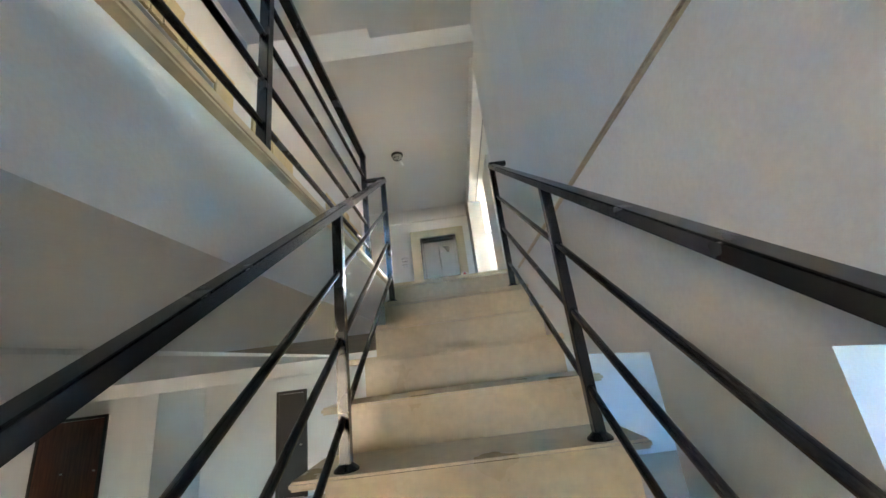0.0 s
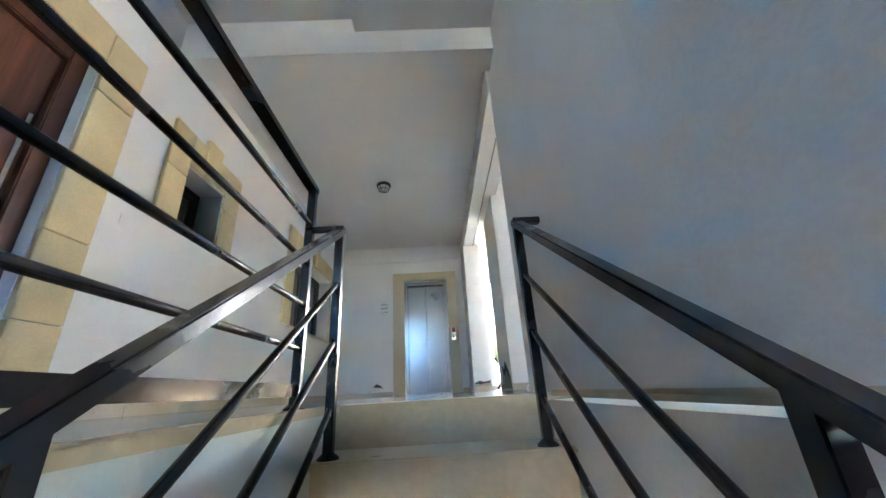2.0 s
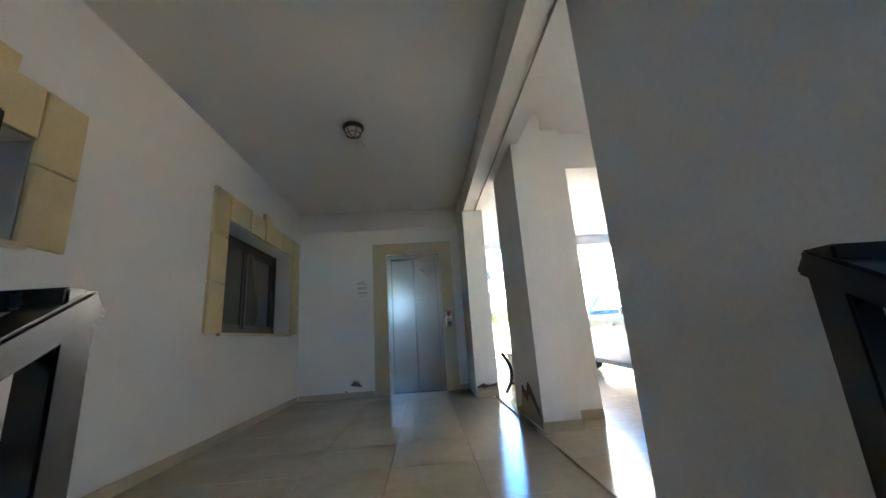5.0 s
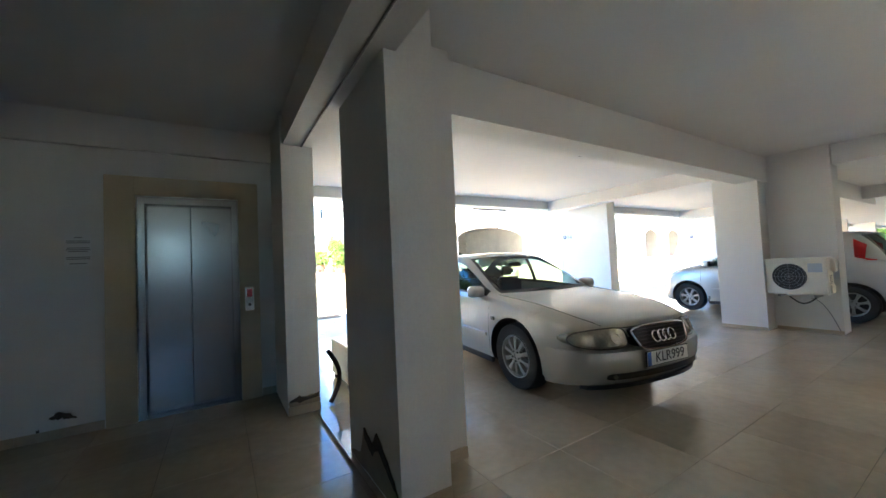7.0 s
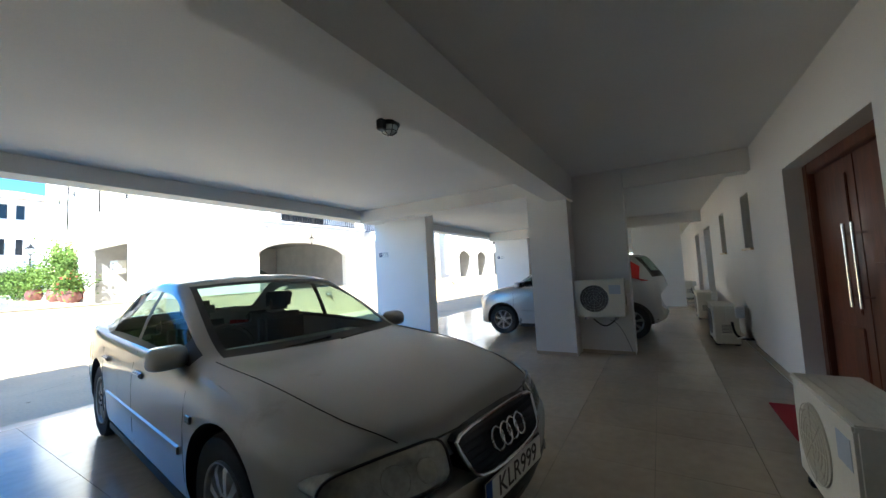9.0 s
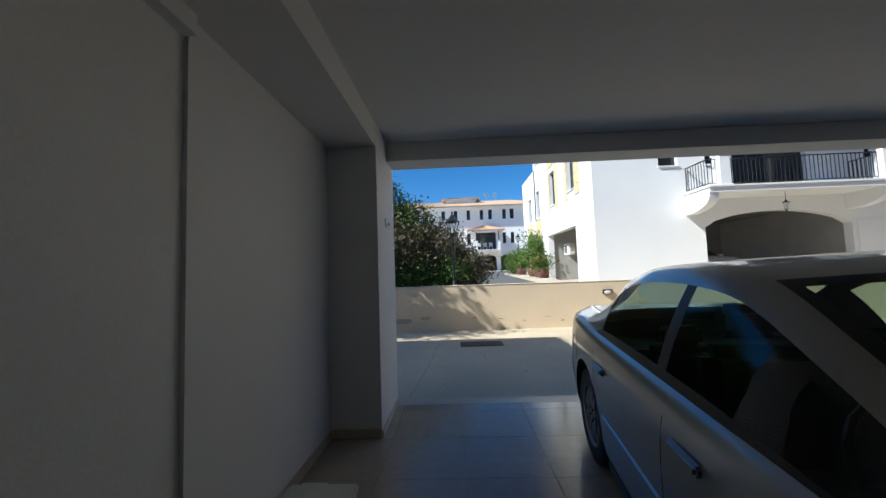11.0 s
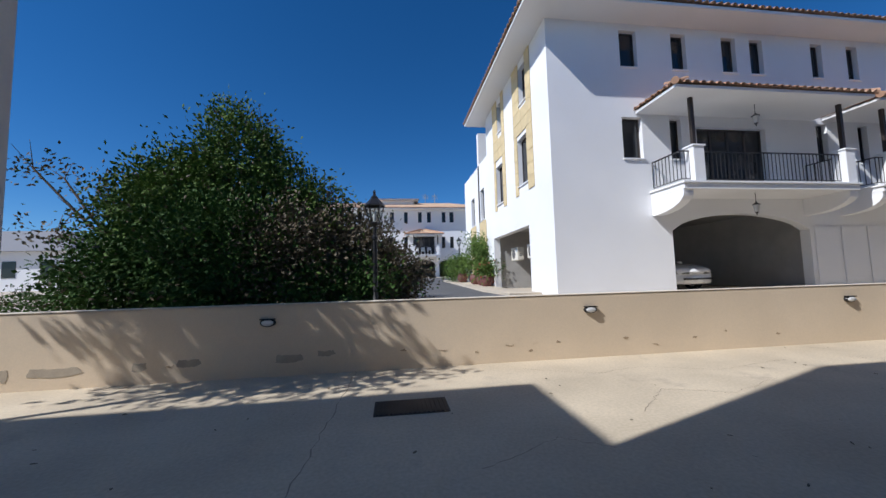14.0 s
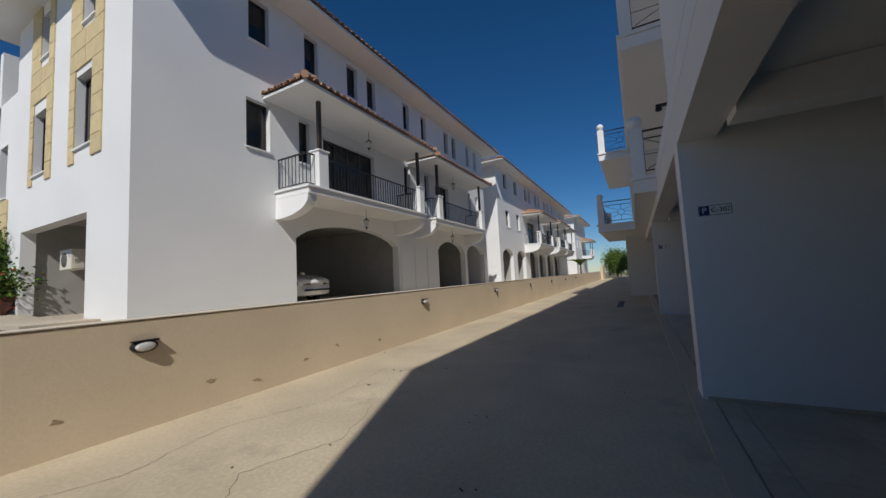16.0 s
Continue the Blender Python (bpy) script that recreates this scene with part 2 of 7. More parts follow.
def bar(bm, a, b, w, h):
    """A rectangular bar from a to b, w wide across and h deep upright."""
    a, b = Vector(a), Vector(b)
    d = b - a
    side = d.cross(Vector((0, 0, 1)))
    side = side.normalized() if side.length > 1e-6 else Vector((1, 0, 0))
    up = side.cross(d).normalized()
    m = Matrix((side, d.normalized(), up)).transposed().to_4x4()
    m.translation = (a + b) / 2
    return box(bm, -w / 2, w / 2, -d.length / 2, d.length / 2, -h / 2, h / 2, m, min(w, h) * 0.12)


def lathe(bm, profile, at=(0, 0, 0), seg=24, m=None):
    """A turned shape from (radius, height) pairs."""
    rings = []
    for r, z in profile:
        rings.append([bm.verts.new((r * math.cos(2 * math.pi * i / seg) + at[0], r * math.sin(2 * math.pi * i / seg) + at[1], z + at[2])) for i in range(seg)])
    for lo, hi in zip(rings, rings[1:]):
        for i in range(seg):
            bm.faces.new((lo[i], lo[(i + 1) % seg], hi[(i + 1) % seg], hi[i]))
    bm.faces.new(rings[0][::-1])
    bm.faces.new(rings[-1])
    if m is not None:
        bmesh.ops.transform(bm, matrix=m, verts=[v for ring in rings for v in ring])
    return bm


def loft(bm, rings, caps=True, closed=True):
    """A skin over rings of equally many points."""
    vs = [[bm.verts.new(p) for p in ring] for ring in rings]
    k = len(vs[0])
    for a, b in zip(vs, vs[1:]):
        for i in range(k if closed else k - 1):
            try:
                bm.faces.new((a[i], a[(i + 1) % k], b[(i + 1) % k], b[i]))
            except ValueError:
                pass
    if caps:
        bm.faces.new(vs[0][::-1])
        bm.faces.new(vs[-1])
    bmesh.ops.recalc_face_normals(bm, faces=bm.faces)
    return bm


def mesh_of(name, bm, material, smooth=False):
    me = bpy.data.meshes.new(name)
    bm.to_mesh(me)
    bm.free()
    me.materials.append(material)
    if smooth:
        me.polygons.foreach_set("use_smooth", [True] * len(me.polygons))
        me.set_sharp_from_angle(angle=radians(38))
    return me


def part(name, bm, material, parent=None, label="", smooth=False):
    """One mesh object, under its thing where that is given."""
    ob = new(name, mesh_of(name, bm, material, smooth))
    if parent is not None:
        ob.parent = parent
    return tagged(ob, label)


def thing(name, m, label, category, group=""):
    ob = new(name)
    ob.empty_display_size = 0.1
    ob.matrix_basis = m
    return tagged(ob, label, category, group)


def structure(name, bm, material, label, category, smooth=False):
    return tagged(part(name, bm, material, None, label, smooth), category=category, kind="structure")


def holed(bm, axis, p0, p1, a0, a1, z0, z1, holes):
    """A wall between p0 and p1 along the axis 'x' or 'y' (its normal), from a0 to a1 and z0 to z1, with openings (a0, a1, z0, z1)."""
    xs = sorted({a0, a1, *[h[0] for h in holes], *[h[1] for h in holes]})
    for u0, u1 in zip(xs, xs[1:]):
        cuts = sorted((h[2], h[3]) for h in holes if h[0] <= u0 + 1e-6 and h[1] >= u1 - 1e-6)
        z = z0
        for c0, c1 in cuts + [(z1, z1)]:
            if c0 > z + 1e-4:
                if axis == "y":
                    box(bm, u0, u1, p0, p1, z, c0)
                else:
                    box(bm, p0, p1, u0, u1, z, c0)
            z = max(z, c1)
    bmesh.ops.remove_doubles(bm, verts=bm.verts, dist=1e-5)
    return bm


def arch_fill(bm, axis, p0, p1, a0, a1, z_spring, z_top, n=14):
    """The wall over an arched opening: from the arch that springs at z_spring up to z_top."""
    pts = []
    for i in range(n + 1):
        u = i / n
        pts.append((a0 + (a1 - a0) * u, z_spring + (z_top - 0.02 - z_spring) * math.sin(math.pi * u) ** 0.6))
    for (u0, v0), (u1, v1) in zip(pts, pts[1:]):
        ring = [(u0, v0), (u1, v1), (u1, z_top), (u0, z_top)]
        f = []
        for p in (p0, p1):
            f.append([bm.verts.new((p, a, z) if axis == "x" else (a, p, z)) for a, z in ring])
        bm.faces.new(f[0])
        bm.faces.new(f[1][::-1])
        for i in range(4):
            bm.faces.new((f[0][i], f[1][i], f[1][(i + 1) % 4], f[0][(i + 1) % 4]))
    bmesh.ops.remove_doubles(bm, verts=bm.verts, dist=1e-4)
    bmesh.ops.recalc_face_normals(bm, faces=bm.faces)
    return bm


def text_mesh(body, size, extrude=0.001, align="CENTER"):
    """Lettering in the built-in font as a mesh in the xy plane."""
    cu = bpy.data.curves.new("lettering", "FONT")
    cu.body, cu.size, cu.extrude, cu.align_x, cu.align_y = body, size, extrude, align, "CENTER"
    tmp = new("lettering_tmp", cu)
    me = bpy.data.meshes.new_from_object(tmp.evaluated_get(bpy.context.evaluated_depsgraph_get()))
    bpy.data.objects.remove(tmp)
    return me


def letters(name, body, size, m, material, parent, label=""):
    me = text_mesh(body, size)
    me.materials.clear()
    me.materials.append(material)
    ob = new(name, me)
    ob.parent, ob.matrix_basis = parent, m
    return tagged(ob, label)


I4 = Matrix.Identity(4)


# ---- the block that the walk leads through ----
X_L, X_R, Y_EL, Y_HOUSE, Y_FRONT, CEIL = -1.77, 0.71, 7.97, 3.60, 10.49, 2.76
RISE, GOING, Y_STAIR = 0.196, 0.305, 3.146

# floors: concrete slabs whose tiles lie on them further down
structure("slab_landing", Box(-1.77, 0.90, Y_STAIR + 0.02, 7.97, -0.37, -0.012), GROUT, "concrete landing slab with dark grout between tiles", "floor")
structure("slab_corridor", Box(-1.77, -0.37, -4.0, Y_STAIR + 0.02, -0.37, -0.012), WHITE, "white painted concrete corridor slab", "floor")
structure("slab_car_park", Box(0.90, 60.0, 3.62, Y_FRONT, -0.37, -0.012), GROUT, "concrete car park slab with dark grout between tiles", "floor")

# wall with the flat's door and two windows
DOOR_A, WIN_A, WIN_B = (1.72, 2.80, -0.02, 1.98), (3.62, 4.12, 1.31, 1.82), (5.86, 7.56, 0.93, 1.99)
structure("wall_west", holed(bmesh.new(), "x", X_L - 0.30, X_L, -4.0, 8.3, -0.37, 3.2, [DOOR_A, WIN_A, WIN_B]), WHITE, "white plastered wall with a flat door and two stone-framed windows", "wall")
structure("wall_lift", holed(bmesh.new(), "y", Y_EL, Y_EL + 0.30, X_L, 0.699, -0.37, 3.2, [(-0.46, 0.36, -0.02, 2.05)]), WHITE, "white plastered wall around the lift door", "wall")
structure("band_lift", Box(X_L + 0.002, 0.70, Y_EL - 0.05, Y_EL - 0.002, 2.46, CEIL), WHITE, "shallow plastered beam above the lift", "beam")
structure("wall_stair", Box(X_R, X_R + 0.30, -4.3, Y_HOUSE, 0.0, 3.2), WHITE_OLD, "white plastered stairwell wall with faint damp streaks", "wall")
structure("plaster_band", loft(bmesh.new(), [[(X_R + 0.002, 1.90, z), (X_R - 0.0004, 1.92, z), (X_R - 0.005, 2.08, z), (X_R - 0.005, 2.54, z), (X_R - 0.0004, 2.70, z), (X_R + 0.002, 2.72, z)] for z in (0.02, 2.79)]), WHITE, "smooth plaster band down the stairwell wall", "plaster band")
structure("wall_stair_foot", Box(X_R - 0.02, X_R + 0.30, -4.0, Y_STAIR - 0.02, -0.70, -0.03), WHITE_OLD, "white plastered slab edge beside the stairs", "wall")
structure("ledge", Box(X_R - 0.022, X_R + 0.0, -4.0, Y_STAIR - 0.05, -0.014, 0.0, 0.004), STONE, "narrow cream stone ledge along the stairwell wall", "ledge")
structure("trim_ledge", Box(X_R - 0.010, X_R - 0.001, -4.0, Y_STAIR - 0.05, 0.0, 0.014, 0.003), STONE, "cream stone skirting above the ledge", "skirting")
structure("wall_house", holed(bmesh.new(), "y", Y_HOUSE - 0.30, Y_HOUSE, X_R + 0.30, 60.0, -0.37, 3.2,
          [(1.90, 2.93, 1.18, 2.13), (4.75, 6.50, -0.02, 2.17), (8.10, 8.65, 1.46, 2.22), (10.35, 10.95, 1.44, 2.20), (12.6, 14.0, -0.02, 2.15), (15.5, 16.9, -0.02, 2.15)]),
          WHITE, "white plastered house wall with doors and small windows", "wall")
structure("wall_lift_side", Box(0.70, 0.98, 7.97, 9.65, -0.02, 3.2), WHITE, "white plastered side of the lift shaft", "wall")
structure("pier_entry", Box(0.70, 1.42, 9.65, Y_FRONT, -0.06, 3.2), WHITE, "white plastered pier at the car park entry", "pier")
structure("wall_behind_lift", Box(-12.0, 0.70, Y_FRONT - 0.30, Y_FRONT, -0.4, 3.2), WHITE, "white outer wall beside the entry", "wall")

# piers and pillars
structure("pillar_gutter", Box(0.95, 1.25, 5.42, 6.26, -0.012, CEIL), WHITE_OLD, "white plastered pillar with a crumbling damp foot", "pillar")
structure("pillar_gutter_back", Box(1.252, 1.57, 5.72, 6.54, -0.012, CEIL), WHITE, "white plastered pillar end", "pillar")
structure("pillar_lift", Box(0.68, 0.96, 7.21, 7.97, -0.012, CEIL), WHITE_OLD, "narrow white pillar beside the lift with a damp foot", "pillar")
structure("pillar_middle", Box(7.42, 8.10, 5.84, 6.45, -0.012, CEIL), WHITE, "broad white pillar between the parking bays", "pillar")
structure("pillar_wing", Box(7.74, 8.10, 5.09, 5.838, -0.012, CEIL), WHITE, "white pillar wing carrying an air conditioner", "pillar")
structure("pier_bay", Box(8.30, 8.62, 9.02, Y_FRONT, -0.06, CEIL), WHITE, "white pier between two parking bays", "pier")
for x in (14.4, 23.9, 33.5):
    structure("pillar_far", Box(x, x + 0.5, 4.12, 5.4, -0.012, CEIL), WHITE, "white pillar deep in the car park", "pillar")
for x in (15.6, 24.0, 32.0, 40.0):
    structure("pier_far", Box(x, x + 0.32, 9.1, Y_FRONT, -0.06, CEIL), WHITE, "white pier along the car park front", "pier")

# beams
structure("beam_gutter", Box(0.70, 1.02, 3.62, 7.97, 2.45, CEIL - 0.002), WHITE_OLD, "white beam above the gutter line", "beam")
structure("beam_shaft", Box(0.982, 1.418, 6.542, 9.648, 2.54, CEIL - 0.002), WHITE, "white downstand beam beside the lift shaft", "beam")
structure("beam_stair", Box(X_L, X_R, 3.28, 3.50, 2.56, 3.2), WHITE, "white downstand beam over the stair head", "beam")
structure("beam_mid", Box(1.02, 16.0, 5.80, 6.12, 2.36, CEIL - 0.003), WHITE, "white beam across the car park", "beam")
structure("beam_front", Box(1.42, 60.0, 10.16, Y_FRONT - 0.002, 2.56, CEIL - 0.004), WHITE, "white beam along the open front", "beam")
structure("beam_cross", Box(7.50, 7.82, 6.45, 10.16, 2.50, CEIL - 0.005), WHITE, "white beam between pillar and pier", "beam")
structure("beam_bay", Box(7.78, 8.06, 3.6, 5.08, 2.46, CEIL - 0.005), WHITE, "white beam towards the house wall", "beam")
structure("beam_rear", Box(14.34, 14.66, 3.6, 10.16, 2.44, CEIL - 0.006), WHITE, "white beam deep in the car park", "beam")

# ceilings
structure("ceiling_landing", Box(X_L - 0.3, 0.70, 3.50, 8.3, CEIL, CEIL + 0.2), WHITE, "white plastered landing ceiling", "ceiling")
structure("ceiling_car_park", Box(0.70, 60.0, 3.3, Y_FRONT - 0.004, CEIL, CEIL + 0.2), WHITE, "white plastered car park ceiling", "ceiling")
# Carried on out of view to y -4.3 to keep the sky out.
structure("ceiling_stair", Box(X_L - 0.3, X_R + 0.3, -4.3, 3.28, 2.95, 3.15), WHITE, "white plastered ceiling over the stairs", "ceiling")
structure("ceiling_flight", Box(-0.40, X_R, 0.6, 3.28, 2.80, 2.948), WHITE, "white underside of the next landing", "ceiling")

# lower storey seen below the stairs
Z_LOW = -2.92
structure("floor_lower", Box(-14.0, 6.0, -12.0, 12.0, Z_LOW - 0.2, Z_LOW), PAVING, "beige tiled floor of the lower level", "floor")
structure("wall_lower_back", Box(-14.0, 6.0, 8.5, 8.8, Z_LOW, -0.37), WHITE, "white back wall of the lower level", "wall")
# Unseen wall added behind the stairs to cut daylight; its hole admits some sky.
structure("light_block_south", holed(bmesh.new(), "y", -4.6, -4.3, X_L - 0.3, X_R + 0.3, -0.64, 3.2, [(-1.72, -0.9, 1.9, 2.85)]), WHITE, "white wall added behind the stairs to hold back daylight, with one opening", "wall")
# Extended south beyond view, to y -12, to shut off the sky.
structure("ceiling_lower", Box(-14.0, -1.772, -12.0, 8.5, -0.40, -0.372), WHITE, "white ceiling of the lower level", "ceiling")
structure("beam_lower", Box(-7.5, 0.6, 5.9, 6.2, -0.60, -0.374), WHITE, "white beam under the landing slab", "beam")
structure("pillar_lower", Box(-8.4, -7.5, 5.2, 6.2, Z_LOW, -0.402), WHITE, "white pillar of the lower level", "pillar")
structure("pillar_lower_2", Box(-6.0, -5.6, 7.2, 8.5, Z_LOW, -0.402), WHITE, "white pier of the lower level", "pillar")
structure("pier_lower_south", Box(2.0, 2.3, -3.0, 1.73, Z_LOW, -0.66), WHITE_OLD, "white pier of the lower level", "pier")
structure("pier_lower_side", Box(2.0, 2.3, 2.2, 4.05, Z_LOW, -0.66), WHITE_OLD, "white pier of the lower level beside the stairs", "pier")
# Added out of view, only to cover the lower level from the sky.
structure("light_block_lower_roof", Box(-1.77, 6.0, -12.0, -4.6, -0.66, -0.40), WHITE, "unseen white ceiling added to cut sky light from the lower level", "ceiling")
# Unseen slab; the gap left past x 3.7 brightens the wall at 4.5.
structure("slab_lower_side", Box(X_R + 0.30, 3.7, -4.6, 3.3, -0.66, -0.40), WHITE, "unseen white slab stopped short to let sky light onto the wall beyond", "ceiling")
# Added, unseen: its opening sets how much daylight enters below.
structure("light_block_lower_south", holed(bmesh.new(), "y", -12.3, -12.0, -14.0, 6.0, Z_LOW, -0.40, [(-7.0, -4.2, Z_LOW, -1.0)]), WHITE, "unseen white wall added to dim the lower level, with an opening", "wall")
# Added, unseen: closes the west side against daylight.
structure("light_block_lower_west", Box(-14.3, -14.0, -12.3, 8.8, Z_LOW, -0.37), WHITE, "white wall closing one side of the lower level", "wall")
structure("wall_lower_side", Box(4.5, 4.8, -12.0, 8.5, Z_LOW, -0.66), WHITE, "white wall closing one side of the lower level", "wall")

# upper storeys of the block, which shade the drive
structure("upper_block_east", Box(-0.8, 8.62, -1.0, 10.49, 3.21, 9.40), FACADE, "white upper storeys above the car park", "building")
structure("upper_block_recess", Box(8.62, 60.0, -1.0, 9.40, 3.21, 9.20), FACADE, "white recessed upper storeys above the car park", "building")
structure("upper_eave", Box(8.62, 60.0, -1.0, 10.49, 9.201, 9.40), FACADE, "white eave along the upper storeys", "eave")
structure("wall_over_bay", Box(1.42, 60.0, 10.16, 10.488, CEIL + 0.201, 3.209), FACADE, "white band above the open bays", "wall")
structure("upper_block_west", Box(-40.0, -5.1, -8.0, 10.60, 3.21, 9.40), FACADE, "white upper storeys of the neighbouring part", "building")
structure("upper_block_low", Box(-5.1, -0.8, 3.6, 10.40, 3.21, 4.9), FACADE, "white lower terrace between the two parts", "building")


# ---- stairs ----
stair = tagged(thing("stair", I4, "flight of cream marble steps with rounded nosings", "stairs"), kind="structure")
upper_tread_me = mesh_of("tread", Box(-0.505, 0.563, -0.035, GOING + 0.012, -0.03, 0.0, 0.009), STONE, True)
tread_me = mesh_of("tread", Box(-0.62, 0.61, -0.035, GOING + 0.012, -0.03, 0.0, 0.009), STONE, True)
riser_me = mesh_of("riser", Box(-0.505, 0.555, 0.0, 0.02, -RISE + 0.0, -0.03), STONE)
for i in range(15):
    y, z = Y_STAIR - GOING * i, -RISE * i
    if i:
        t_ob = new("tread", tread_me if i > 2 else upper_tread_me)
        t_ob.parent, t_ob.location = stair, (0.125, y, z)
    r_ob = new("riser", riser_me)
    r_ob.parent, r_ob.location = stair, (0.125, y, z)
bm = bmesh.new()
pts = [(Y_STAIR + 0.02, -0.40), (Y_STAIR + 0.02, -0.06)]
for i in range(15):
    pts += [(Y_STAIR - GOING * i + 0.021, -RISE * (i + 1) - 0.031), (Y_STAIR - GOING * (i + 1) + 0.021, -RISE * (i + 1) - 0.031)]
pts.append((Y_STAIR - GOING * 15 + 0.021, -RISE * 15 - 0.30))
loft(bm, [[(-0.36, y, z) for y, z in pts], [(0.66, y, z) for y, z in pts]])
part("soffit", bm, WHITE_OLD, stair, "white plastered stair slab")
part("landing_nosing", Box(-0.36, 0.63, Y_STAIR - 0.035, Y_STAIR + 0.20, -0.03, 0.0, 0.008), STONE, stair)
structure("trim_corridor_edge", Box(-0.385, -0.335, -4.0, Y_STAIR - 0.04, -0.03, 0.002, 0.006), STONE, "cream stone edging of the corridor slab", "trim")


def railing(name, label, posts, x, top, rods, rise, foot, y_end, round_rods=True):
    """A black steel railing in the plane x: posts (y, z_foot, z_top), a top rail, and rods below it, all falling by rise per metre towards -y."""
    ob = thing(name, pose(x, 0, 0), label, "railing")
    y0 = posts[0][0]
    fall = lambda y: (y - y0) * rise
    for y, zf, zt in posts:
        part("post", Box(-0.02, 0.02, y - 0.02, y + 0.02, zf, zt - 0.02, 0.003), BLACK_METAL, ob)
        if foot:
            part("foot_flange", lathe(bmesh.new(), [(0.045, 0), (0.045, 0.006), (0.024, 0.024)], (0, y, zf), 16), BLACK_METAL, ob, "", True)
    part("top_rail", bar(bmesh.new(), (0, y0 + 0.02, top - 0.015), (0, y_end, top - 0.015 + fall(y_end)), 0.05, 0.035), BLACK_METAL, ob)
    for z in rods:
        bm = bmesh.new()
        if round_rods:
            rod(bm, (0, y0, z), (0, y_end, z + fall(y_end)), 0.013, seg=12)
        else:
            bar(bm, (0, y0, z), (0, y_end, z + fall(y_end)), 0.012, 0.03)
        part("rod", bm, BLACK_METAL, ob, "", round_rods)
    return ob


SLOPE = 0.655
for x, lab in ((-0.315, "black steel stair railing with chipped paint beside the corridor slab"), (0.59, "black steel stair railing with chipped paint beside the plastered wall")):
    posts = [(2.88 - 1.22 * i, -RISE * (1 + 4 * i), 0.845 - 1.22 * i * SLOPE) for i in range(4)]
    r = railing("stair_railing", lab, posts, x, 0.85, (0.55, 0.28, 0.0), SLOPE, True, -1.6)
    if x < 0:
        part("end_link", Box(-0.17, 0.02, 2.86, 2.90, 0.825, 0.848, 0.003), BLACK_METAL, r)
    else:
        part("wall_bracket", Box(-0.02, 0.118, 2.86, 2.90, 0.815, 0.848, 0.003), BLACK_METAL, r)
guard = railing("corridor_railing", "black steel guard railing along the corridor edge", [(2.88 - 1.55 * i, 0.0, 1.08) for i in range(4)], -0.47, 1.09,
                (0.87, 0.66, 0.45, 0.25), 0.0, True, -3.0)
part("bottom_rail", bar(bmesh.new(), (0, 2.88, 0.075), (0, -3.0, 0.075), 0.012, 0.05), BLACK_METAL, guard)


# ---- stone surrounds, doors and windows of the flat ----
def stone_blocks(parent, x, ys, zs, holes):
    """Sandstone facing blocks on the west wall: a frame of blocks between the outer ys, zs and the opening."""
    (o0, o1), (p0, p1) = ys, zs
    h0, h1, q0, q1 = holes
    rows = []
    for a0, a1 in ((o0, h0), (h1, o1)):
        if a1 - a0 < 0.03:
            continue
        n = max(1, round((p1 - p0) / 0.42))
        for i in range(n):
            rows.append((a0, a1, p0 + (p1 - p0) * i / n, p0 + (p1 - p0) * (i + 1) / n))
    n = max(2, round((h1 - h0) / 0.40))
    for i in range(n):
        rows.append((h0 + (h1 - h0) * i / n, h0 + (h1 - h0) * (i + 1) / n, q1, p1))
    g = 0.004
    for a0, a1, b0, b1 in rows:
        part("stone_block", Box(x + 0.001, x + 0.03, a0 + g, a1 - g, b0 + g, b1 - g, 0.003), SANDSTONE, parent)
    c = (h0 + h1) / 2
    part("keystone", loft(bmesh.new(), [[(x + 0.001, c - 0.07, q1), (x + 0.001, c + 0.07, q1), (x + 0.001, c + 0.10, p1 + 0.07), (x + 0.001, c - 0.10, p1 + 0.07)],
                                        [(x + 0.045, c - 0.07, q1), (x + 0.045, c + 0.07, q1), (x + 0.045, c + 0.10, p1 + 0.07), (x + 0.045, c - 0.10, p1 + 0.07)]]), SANDSTONE, parent)


